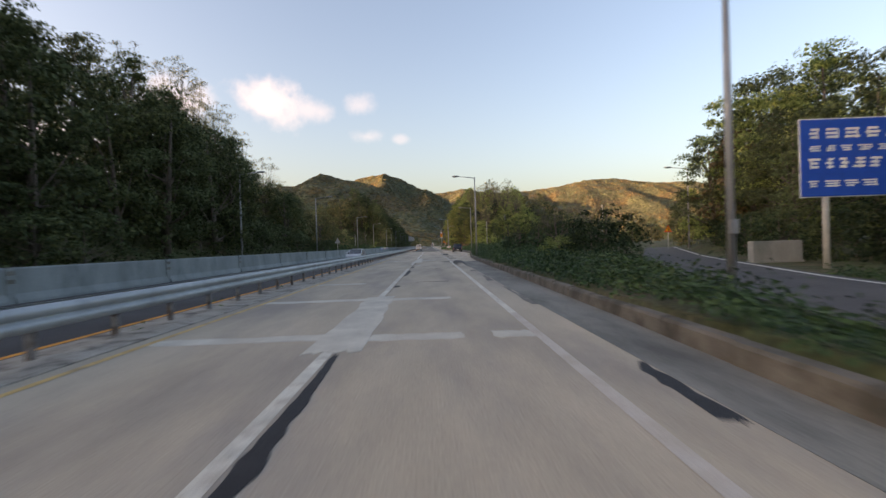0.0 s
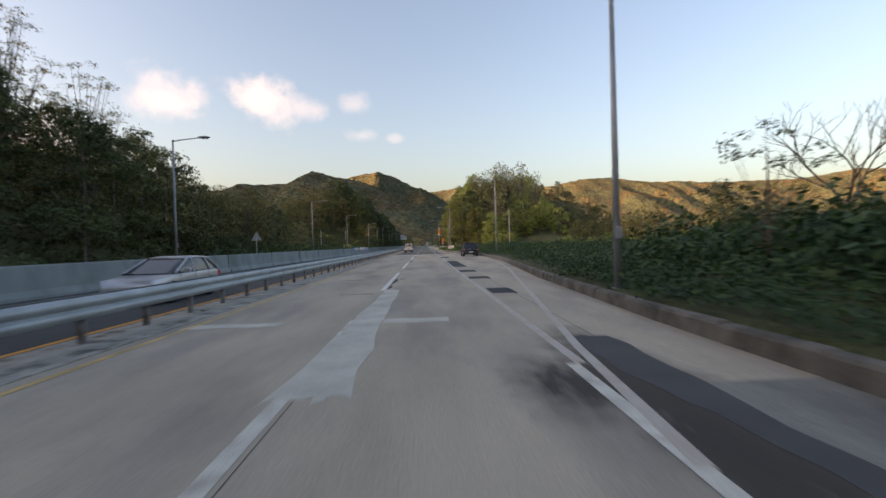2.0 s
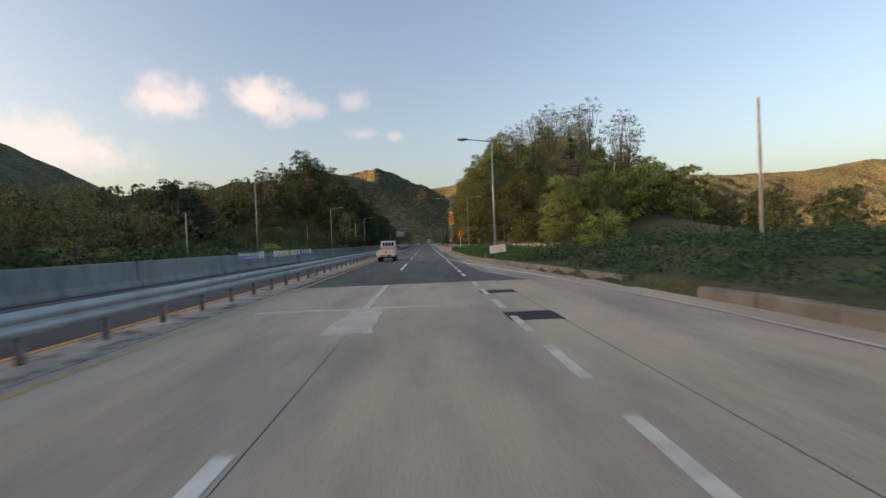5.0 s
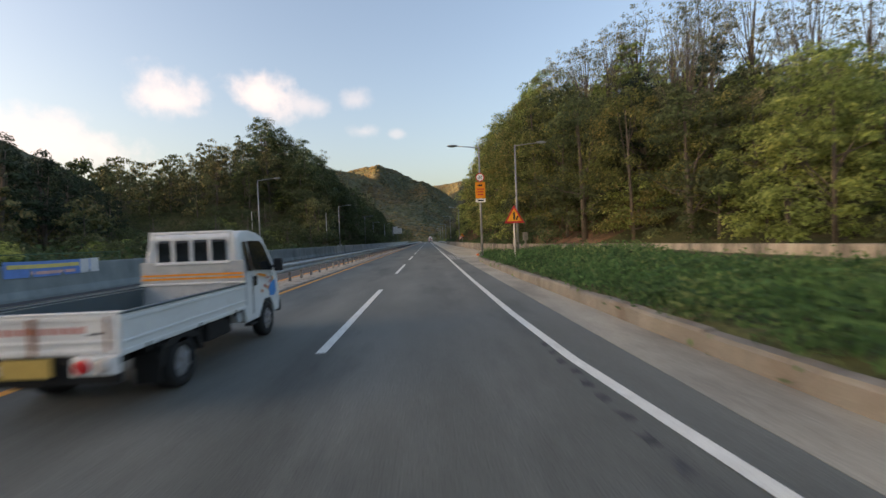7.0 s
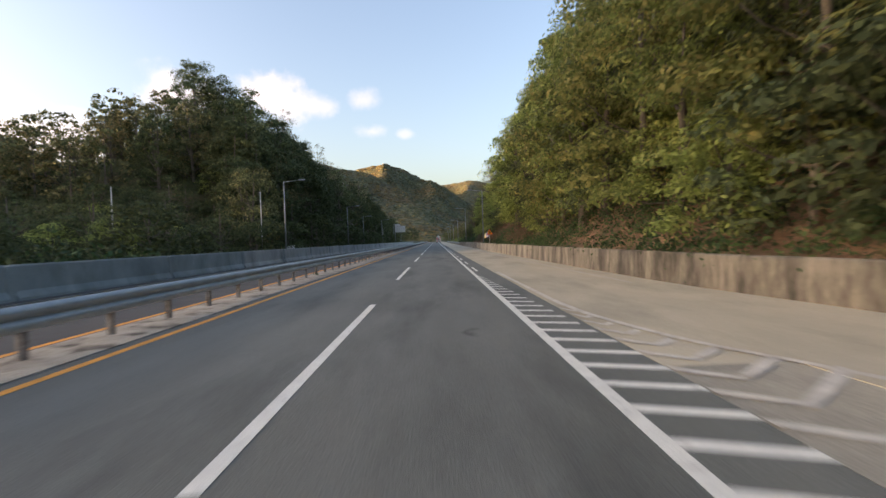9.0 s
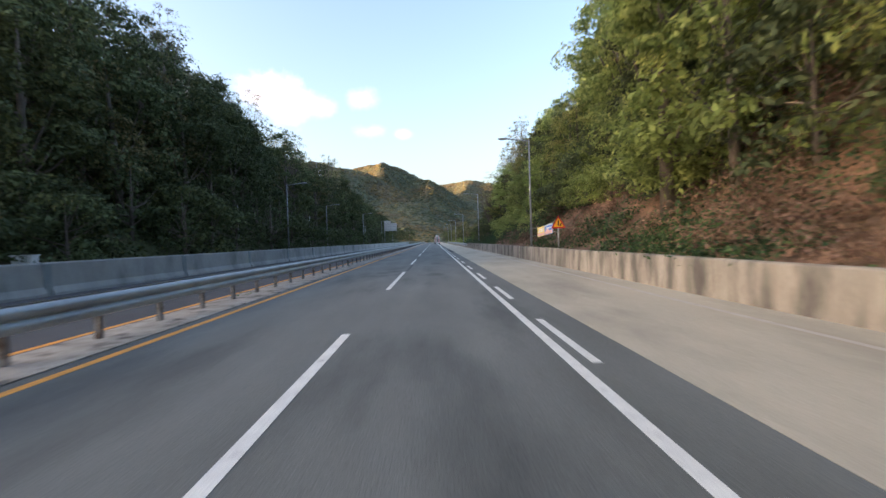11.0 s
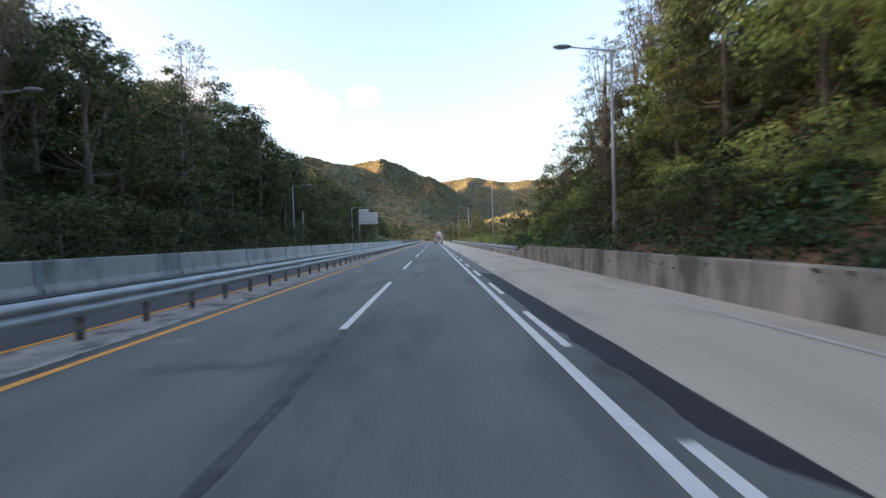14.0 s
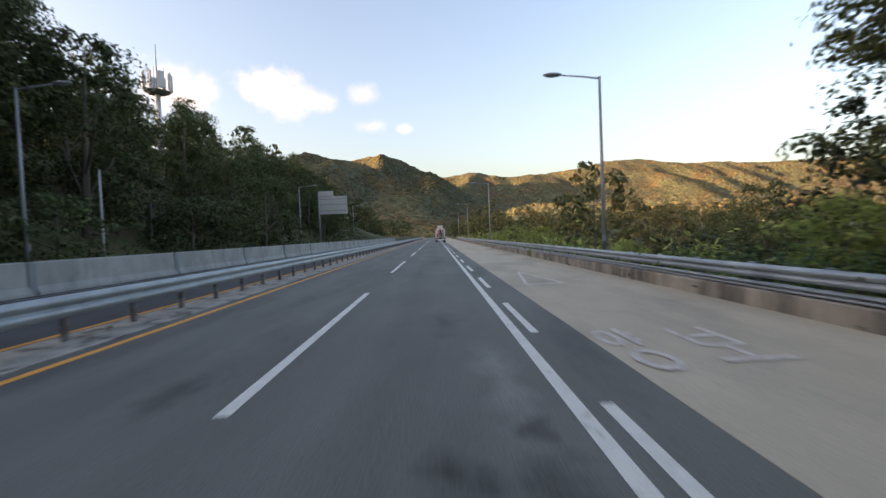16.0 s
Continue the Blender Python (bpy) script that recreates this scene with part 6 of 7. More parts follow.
for y0, y1, kind in ((139.8, 145.8, 0), (148.5, 153.9, 1), (154.3, 158.0, 2), (158.6, 163.4, 0)):
    mats = {0: ((0, 1, 0, 1, BANNER_BLUE, 0), (0.02, 0.75, 0.55, 0.8, BANNER_YELLOW, 0.012), (0.25, 0.7, 0.15, 0.35, BANNER_PINK, 0.012), (0.76, 1, 0, 1, SIGN_WHITE, 0.012)),
            1: ((0, 1, 0, 1, SIGN_WHITE, 0), (0.3, 1, 0.7, 1, BANNER_YELLOW, 0.012), (0.3, 1, 0.1, 0.45, BANNER_PINK, 0.012)),
            2: ((0, 1, 0, 1, SIGN_WHITE, 0), (0.1, 0.9, 0.55, 0.85, BANNER_YELLOW, 0.012), (0.15, 0.8, 0.1, 0.4, BANNER_PINK, 0.012))}[kind]
    banner(-15.02, y0, -15.02, y1, 0.86, 1.46, mats, "printed cloth banner hung along the concrete barrier", 0.0, 0.03)


def mesh_fence(x, y0, y1, z0, top):
    """A green wire fence: posts, two rails and crossing wires."""
    root = thing("wire_fence", None, "green wire mesh fence behind the concrete barrier", "fence")
    n = int((y1 - y0) / 2)
    for k in range(n + 1):
        part("post", tube([(x, y0 + 2 * k, z0), (x, y0 + 2 * k, top + 0.05)], 0.03, 6), FENCE_GREEN, root)
    for z in (top - 0.02, z0 + 0.75):
        part("rail", tube([(x, y0, z), (x, y1, z)], 0.018, 5), FENCE_GREEN, root)
    bm = bmesh.new()
    for y in steps(y0, y1, 0.12):
        tube([(x, y, z0 + 0.3), (x, y, top)], 0.005, 3, bm, False)
    for z in steps(z0 + 0.3, top, 0.15):
        tube([(x, y0, z), (x, y1, z)], 0.005, 3, bm, False)
    part("wire_mesh", bm, FENCE_GREEN, root)["kind"] = "stuff"


FENCE_GREEN = plain("green_fence_paint", (0.045, 0.12, 0.075), 0.6)
mesh_fence(-17.0, 146.0, 168.0, 0.3, 1.72)


def side_board():
    root = thing("notice_board", None, "small tilted white notice tied to the lamp post", "notice", m=pose(5.15, 136.1, 0.3, 4, -6, -6))
    part("board", box(1.15, 0.03, 0.55, 0, 0, 0.45, 0.01), SIGN_WHITE, root)
    for z, w in ((0.82, 0.9), (0.68, 0.8), (0.55, 0.6)):
        part("text_bar", box(w, 0.004, 0.06, 0, -0.018, z), BANNER_PINK, root)


side_board()
LITTER = plain("litter_plastic", (0.62, 0.15, 0.03), 0.5)
for x, y in ((4.45, 138.3), (3.75, 177.6)):
    root = thing("litter_bag", None, "crumpled orange plastic bag in the grass", "litter", m=pose(x, y, 0.32))
    bm = bmesh.new()
    bmesh.ops.create_icosphere(bm, subdivisions=3, radius=0.115)
    for q in bm.verts:
        q.co *= 1 + 0.35 * noise.noise(q.co * 7)
        q.co.z = q.co.z * 0.8 + 0.12
    part("bag", bm, LITTER, root)


def concrete_block(x, y, z, sx, sy, sz, mat, name, label):
    root = thing(name, None, label, "concrete block", m=pose(x, y, z))
    part("block", box(sx, sy, sz, 0, 0, 0, 0.04), mat, root)
    part("foot", box(sx * 1.05, sy * 1.2, 0.12, 0, 0, -0.1, 0.02), mat, root)


concrete_block(19.8, 26.8, 0.15, 2.9, 0.5, 1.15, BARRIER, "concrete_block", "grey concrete block beside the slip road")


def cabinet(x, y, z, w, h, label, mat):
    root = thing("control_cabinet", None, label, "cabinet", group="roadside cabinets", m=pose(x, y, z))
    part("body", box(w, 0.4, h, 0, 0, 0.15, 0.02), mat, root)
    part("door", box(w * 0.86, 0.02, h * 0.86, 0, -0.21, 0.15 + h * 0.07, 0.005), mat, root)
    part("roof", box(w * 1.1, 0.48, 0.06, 0, 0, 0.15 + h, 0.01), mat, root)
    part("plinth", box(w * 0.9, 0.36, 0.35, 0, 0, -0.2), GUTTER, root)


PALE_POST = plain("pale_post_grey", (0.25, 0.25, 0.225), 0.7)
CABINET = plain("cabinet_grey", (0.20, 0.19, 0.18), 0.6)


def post_box(x, y, z, w, h, foot, label, mat):
    root = thing("post_box", None, label, "cabinet", group="roadside cabinets", m=pose(x, y, z))
    part("body", box(w, 0.26, h, 0, 0, foot, 0.02), mat, root)
    part("door", box(w * 0.84, 0.02, h * 0.84, 0, -0.138, foot + h * 0.08, 0.005), mat, root)
    part("roof", box(w * 1.12, 0.32, 0.04, 0, 0, foot + h, 0.01), mat, root)
    part("post", tube([(0, 0, -0.4), (0, 0, foot + 0.02)], w * 0.22, 10), mat, root)


post_box(9.45, 187.1, 0.97, 0.46, 0.74, 0.36, "grey steel control box on a post above the retaining wall", CABINET)
post_box(6.95, 179.3, 0.3, 0.21, 0.58, 0.62, "pale narrow marker box on a post by the slip road", PALE_POST)
cabinet(-18.4, 240.0, 0.4, 0.9, 1.0, "white roadside cabinet behind the barrier", SIGN_WHITE)


def antenna():
    root = thing("antenna_tower", None, "telecom tower with panel antennas above the trees", "antenna tower", m=pose(-42.8, 395.0, land(-42.8, 395.0) - 8.6))
    H = 23.5
    part("mast", tube([(0, 0, 0), (0, 0, H - 5), (0, 0, H)], [0.55, 0.4, 0.35], 12), SIGN_BACK, root, smooth=True)
    part("platform", tube([(0, 0, H - 0.4), (0, 0, H)], [1.2, 2.0], 12), LAMP_STEEL, root)
    for k in range(8):
        a = 2 * math.pi * k / 8
        m = pose(2.0 * math.cos(a), 2.0 * math.sin(a), H + 0.2, 0, 0, math.degrees(a))
        part("panel_antenna", box(0.3, 0.9 if k % 2 else 0.5, 2.6, 0, 0, 0, 0.04), SIGN_BACK, root, m=m)
        part("rail_post", tube([(0, 0, -0.3), (0, 0, 3.4)], 0.05, 6), LAMP_STEEL, root, m=pose(1.8 * math.cos(a + 0.3), 1.8 * math.sin(a + 0.3), H))
    part("spire", tube([(0, 0, H), (0, 0, H + 7.5)], [0.16, 0.05], 6), LAMP_STEEL, root)


antenna()
# slip road leaving to the side
thing("road", strip("road", 3, 76, lambda y: slip_x(y) - 4.6, lambda y: slip_x(y) + 0.45, 0.20, ASPHALT_OLD, 2.0, 0.6), "asphalt slip road curving away behind the bank", "road", kind="structure")
line(3, 76, lambda y: slip_x(y), 0.17, PAINT, "white edge line of the slip road", 0.206, 2.0)


# ---- vehicles ----
PAINT_TRUCK = material("white_truck_paint", (0.66, 0.67, 0.66), 0.4, spec=0.5, scale=1.5, vary=0.06, fine=14, fine_vary=0.05, bump=0, tint=(0.45, 0.38, 0.28), tint_scale=2.2, tint_range=(0.62, 0.8))
PAINT_NAVY = plain("dark_navy_car_paint", (0.018, 0.024, 0.034), 0.25, spec=0.6)
PAINT_SILVER = plain("silver_car_paint", (0.45, 0.46, 0.48), 0.3, metal=0.5)
CAR_GLASS = plain("dark_car_glass", (0.012, 0.014, 0.016), 0.08, spec=0.8)
TYRE, RIM = plain("tyre_rubber", (0.022, 0.022, 0.022), 0.9), plain("wheel_rim", (0.45, 0.45, 0.46), 0.35, metal=0.7)
LIGHT_RED, LIGHT_CLEAR = plain("red_lamp_lens", (0.60, 0.03, 0.03), 0.2, spec=0.6), plain("clear_lamp_lens", (0.55, 0.50, 0.45), 0.2, spec=0.6)
PLATE_YELLOW = plain("yellow_number_plate", (0.50, 0.35, 0.10), 0.5)
CHASSIS, BED_GREY, RUST = plain("black_chassis", (0.02, 0.02, 0.02), 0.7), plain("grey_bed_steel", (0.075, 0.10, 0.11), 0.65), plain("rust", (0.28, 0.12, 0.05), 0.9)


def wheel(parent, x, y, r, w, side):
    tyre_bm = bmesh.new()
    prof = [(0.62, -0.5), (0.92, -0.5), (1.0, -0.3), (1.0, 0.3), (0.92, 0.5), (0.62, 0.5)]
    n = 24
    rings = [[tyre_bm.verts.new((b * w, a * r * math.cos(2 * math.pi * k / n), a * r * math.sin(2 * math.pi * k / n))) for a, b in prof] for k in range(n)]
    for k in range(n):
        for j in range(len(prof)):
            q, p = rings[k], rings[(k + 1) % n]
            jj = (j + 1) % len(prof)
            tyre_bm.faces.new((q[j], q[jj], p[jj], p[j]))
    root = child("wheel", None, parent, pose(x, y, r))
    part("tyre", tyre_bm, TYRE, root, smooth=True)
    rim = bmesh.new()
    tube([(-0.3 * w * side, 0, 0), (0.32 * w * side, 0, 0), (0.42 * w * side, 0, 0)], [0.62 * r, 0.63 * r, 0.55 * r], 24, rim)
    for k in range(6):
        a = 2 * math.pi * k / 6
        box(0.05, 0.10 * r, 0.5 * r, 0.42 * w * side, 0, 0, 0.0, rim, Matrix.Rotation(a, 4, "X"))
    part("rim", rim, RIM, root)


def pickup_truck(x, y):
    """A small flat-bed cab-over truck; its tail is at y, its nose points along the road."""
    root = thing("pickup_truck", None, "worn white flatbed truck with orange stripe and rusty tailgate", "truck", m=pose(x, y, 0))
    W, BED, C = 0.86, 3.18, 0.34
    part("chassis", box(0.75, 4.8, 0.16, 0, 2.5, 0.42, 0.02), CHASSIS, root)
    part("rear_underrun", box(1.5, 0.08, 0.10, 0, 0.16, 0.36, 0.02), CHASSIS, root)
    part("bed_floor", box(2 * W - 0.04, BED, 0.08, 0, BED / 2 + 0.03, 0.70, 0.01), BED_GREY, root, "worn grey bed floor")
    part("bed_beam", box(2 * W - 0.12, 0.10, 0.12, 0, 0.12, 0.58, 0.01), CHASSIS, root)
    for yy in (0.75, 1.7, 2.65):
        part("bed_beam", box(2 * W - 0.1, 0.08, 0.10, 0, yy, 0.60, 0.01), CHASSIS, root)
    for s in (-1, 1):
        g = part("side_gate", box(0.045, BED, 0.41, s * (W - 0.03), BED / 2 + 0.03, 0.66, 0.012), PAINT_TRUCK, root)
        for z, h in ((0.67, 0.05), (0.78, 0.035), (1.0, 0.045)):
            part("rib", box(0.022, BED - 0.04, h, s * (W - 0.005), BED / 2 + 0.03, z, 0.009), PAINT_TRUCK, g)
        for yy in (0.45, 1.6, 2.75):
            part("hinge", box(0.03, 0.06, 0.10, s * (W - 0.005), yy, 0.61, 0.006), CHASSIS, g)
            part("hook", box(0.02, 0.03, 0.05, s * (W + 0.004), yy + 0.2, 0.64, 0.004), CHASSIS, g)
        part("gate_cap", box(0.075, BED + 0.02, 0.022, s * (W - 0.03), BED / 2 + 0.03, 1.072, 0.007), BED_GREY, g, "dull grey top rail")
        part("liner", box(0.012, BED - 0.06, 0.28, s * (W - 0.06), BED / 2 + 0.03, 0.78, 0.003), BED_GREY, g, "dark scuffed inner face")
        part("corner_post", box(0.06, 0.06, 0.42, s * (W - 0.03), 0.03, 0.66, 0.01), PAINT_TRUCK, root)
        part("mud_guard", prism([(-0.5, 0.36), (-0.44, 0.60), (-0.2, 0.68), (0.2, 0.68), (0.44, 0.60), (0.5, 0.36), (0.46, 0.36), (0.36, 0.56), (-0.36, 0.56), (-0.46, 0.36)], 0.32, "x"), CHASSIS, root, m=pose(s * 0.68, 1.2, 0))
        part("mud_flap", box(0.28, 0.02, 0.34, s * 0.68, 0.72, 0.18, 0.004), CHASSIS, root)
        part("tank" if s < 0 else "battery_box", box(0.3, 0.8, 0.28, s * 0.60, 2.45, 0.36, 0.04), CHASSIS, root)
        lamp_box = part("tail_lamp", box(0.42, 0.10, 0.19, s * 0.62, 0.0, 0.49, 0.02), PAINT_TRUCK, root, "white tail lamp housing")
        part("red_lens", tube([(s * 0.52, -0.05, 0.585), (s * 0.52, -0.075, 0.585), (s * 0.52, -0.085, 0.585)], [0.072, 0.072, 0.05], 18), LIGHT_RED, lamp_box, "round red lens", smooth=True)
        part("clear_lens", tube([(s * 0.70, -0.05, 0.585), (s * 0.70, -0.072, 0.585), (s * 0.70, -0.08, 0.585)], [0.066, 0.066, 0.046], 18), LIGHT_CLEAR, lamp_box, "round clear lens", smooth=True)
        part("bezel", tube([(s * 0.70, -0.045, 0.585), (s * 0.70, -0.06, 0.585)], 0.078, 18), RIM, lamp_box)
    tail = part("tailgate", box(2 * W - 0.1, 0.05, 0.40, 0, 0.03, 0.68, 0.012), PAINT_TRUCK, root, "white tailgate with rust streaks")
    for z, h in ((0.70, 0.045), (0.80, 0.03), (1.02, 0.05)):
        part("rib", box(2 * W - 0.16, 0.022, h, 0, 0.002, z, 0.008), PAINT_TRUCK, tail)
    part("liner", box(2 * W - 0.2, 0.012, 0.28, 0, 0.062, 0.78, 0.003), BED_GREY, tail, "dark scuffed inner face")
    part("gate_cap", box(2 * W, 0.07, 0.022, 0, 0.03, 1.082, 0.007), PAINT_TRUCK, tail)
    for xx, w, h in ((0.02, 0.055, 0.37), (0.05, 0.02, 0.30), (-0.42, 0.03, 0.16), (-0.70, 0.10, 0.10), (0.74, 0.03, 0.34)):
        part("rust_streak", box(w, 0.004, h, xx, -0.010, 1.06 - h, 0.001), RUST, tail, "brown rust streak")
    for k in range(10):
        part("text_bar", box(0.075, 0.004, 0.065, -0.47 + 0.105 * k, 0.003, 0.90), TEXT_RED, tail)
    part("text_bar", box(0.12, 0.004, 0.02, 0.62, 0.003, 0.88), CHASSIS, tail)
    part("number_plate", box(0.50, 0.02, 0.19, -0.05, -0.02, 0.48, 0.008), PLATE_YELLOW, root, "yellow number plate")
    # headboard behind the cab
    head = part("headboard", box(2 * W - 0.02, 0.05, 0.78, 0, BED + 0.06, 0.70, 0.015), PAINT_GREY, root, "grey painted headboard")
    for z in (1.185, 1.245):
        part("stripe", box(2 * W - 0.08, 0.006, 0.032, 0, BED + 0.033, z), SIGN_ORANGE, head, "orange stripe")
    part("rail", box(2 * W - 0.02, 0.03, 0.03, 0, BED + 0.03, 1.10, 0.008), PAINT_TRUCK, head)
    for s in (-1, 1):
        part("guard_post", box(0.07, 0.05, 0.48, s * (W - 0.16), BED + 0.06, 1.48, 0.015, rot=Matrix.Rotation(radians(-s * 7), 4, "Y")), PAINT_TRUCK, head)
    part("guard_top", box(1.36, 0.05, 0.05, 0, BED + 0.06, 1.93, 0.018), PAINT_TRUCK, head)
    # cab
    cw = 0.81
    side = [(2.92, 0.62), (2.90, 1.60), (2.96, 1.86), (3.10, 1.96), (3.5, 1.985), (3.92, 1.95), (4.16, 1.86), (4.56, 1.22), (4.70, 1.02), (4.76, 0.62), (4.70, 0.40), (4.42, 0.40), (4.36, 0.62), (4.18, 0.76), (3.86, 0.76), (3.68, 0.62), (3.62, 0.40), (3.0, 0.40)]
    cab_bm = prism([(a + C, b) for a, b in side], 2 * cw, "x", bevel=0.05)
    for q in cab_bm.verts:
        if q.co.z > 1.25:
            q.co.x *= 1 - 0.15 * ((q.co.z - 1.25) / 0.72) ** 1.3
    cab = part("cab", cab_bm, PAINT_TRUCK, root, "white cab", smooth=False)
    rear = part("rear_window", box(1.10, 0.02, 0.36, 0, 2.885 + C, 1.47, 0.03), CAR_GLASS, cab, "dark rear window")
    for k in range(3):
        part("guard_bar", box(0.055, 0.03, 0.42, -0.30 + 0.30 * k, 2.865 + C, 1.44, 0.01), PAINT_TRUCK, rear)
    for z in (1.43, 1.83):
        part("window_frame", box(1.2, 0.03, 0.05, 0, 2.87 + C, z, 0.012), PAINT_TRUCK, rear)
    lean = math.degrees(math.atan(cw * 0.15 / 0.72))
    for s in (-1, 1):
        tilt = Matrix.Translation((s * (cw - 0.030), C, 1.5)) @ Matrix.Rotation(radians(-s * lean), 4, "Y") @ Matrix.Translation((0, 0, -1.5))
        part("side_window", prism([(3.36, 1.28), (3.34, 1.80), (3.92, 1.80), (4.08, 1.70), (4.34, 1.27), (4.30, 1.22)], 0.014, "x", bevel=0.004), CAR_GLASS, cab, "dark side window", tilt)
        part("quarter_window", prism([(3.10, 1.28), (3.10, 1.78), (3.24, 1.80), (3.26, 1.26)], 0.014, "x", bevel=0.004), CAR_GLASS, cab, "dark quarter window", tilt)
        part("door_seam", box(0.006, 0.012, 0.68, s * (cw + 0.001), 3.30 + C, 0.52), CHASSIS, cab)
        part("door_seam", box(0.006, 0.012, 0.46, s * (cw + 0.001), 4.30 + C, 0.78), CHASSIS, cab)
        part("door_handle", box(0.035, 0.09, 0.17, s * (cw + 0.01), 3.42 + C, 1.00, 0.012), BLACK, cab)
        part("decal", prism([(3.44, 1.20), (3.95, 1.11), (4.02, 1.15), (3.66, 1.20)], 0.006, "x"), SIGN_ORANGE, cab, "orange swoosh decal", pose(s * (cw + 0.001), C, 0))
        part("decal", prism([(4.16, 0.74), (4.12, 0.90), (4.30, 1.00), (4.50, 1.02), (4.52, 0.80), (4.40, 0.72)], 0.006, "x"), DECAL_BLUE, cab, "blue printed decal", pose(s * (cw + 0.001), C, 0))
        for k, (yy, zz) in enumerate(((3.76, 0.84), (3.92, 0.92), (4.06, 0.88), (4.2, 0.99), (4.34, 1.03))):
            part("decal", box(0.006, 0.06, 0.06, s * (cw + 0.003), yy + C, zz, 0.002), SIGN_RED if k % 2 else SIGN_ORANGE, cab, "small coloured sticker")
        part("text_bar", box(0.006, 0.18, 0.03, s * (cw + 0.002), 4.1 + C, 1.08), TEXT_RED, cab)
        m = part("mirror", box(0.17, 0.09, 0.25, s * (cw + 0.14), 4.30 + C, 1.20, 0.035), BLACK, root)
        part("mirror_arm", tube([(s * (cw - 0.04), 4.36 + C, 1.28), (s * (cw + 0.10), 4.32 + C, 1.32)], 0.022, 6), BLACK, m)
        part("step", box(0.12, 0.3, 0.04, s * 0.74, 3.35 + C, 0.32, 0.01), CHASSIS, root)
        part("filler_ring", box(0.05, 0.16, 0.16, s * 0.80, 3.0, 0.47, 0.03), PAINT_GREY, root)
        part("headlight", box(0.32, 0.05, 0.18, s * 0.55, 4.745 + C, 0.66, 0.02), LIGHT_CLEAR, cab)
        wheel(root, s * 0.69, 1.20, 0.32, 0.30, s)
        wheel(root, s * 0.71, 4.02 + C, 0.33, 0.20, s)
    part("windscreen", box(1.30, 0.02, 0.74, 0, 0, 0, 0.03, rot=Matrix.Rotation(radians(32), 4, "X")), CAR_GLASS, cab, "dark windscreen", pose(0, 4.60 + C, 1.22))
    part("bumper", box(1.62, 0.12, 0.24, 0, 4.78 + C, 0.36, 0.04), BLACK, root)
    return root


PAINT_GREY = material("grey_truck_paint", (0.40, 0.42, 0.43), 0.45, spec=0.4, scale=1.5, vary=0.1, fine=14, fine_vary=0.06, bump=0, tint=(0.28, 0.29, 0.29), tint_scale=2.0, tint_range=(0.5, 0.7))
TEXT_RED, DECAL_BLUE = plain("faded_red_print", (0.52, 0.24, 0.20)), plain("blue_print", (0.05, 0.26, 0.62))
pickup_truck(-3.93, 146.23)


def loft(stations, mat_name):
    """Cross-sections (y, [(half width, z), ...]) joined into a closed body."""
    bm = bmesh.new()
    rings = []
    for y, prof in stations:
        pts = [(x, z) for x, z in prof] + [(-x, z) for x, z in reversed(prof)]
        rings.append([bm.verts.new((x, y, z)) for x, z in pts])
    n = len(rings[0])
    for a, b in zip(rings, rings[1:]):
        for k in range(n):
            bm.faces.new((a[k], a[(k + 1) % n], b[(k + 1) % n], b[k]))
    bm.faces.new(rings[0][::-1])
    bm.faces.new(rings[-1])
    return bm


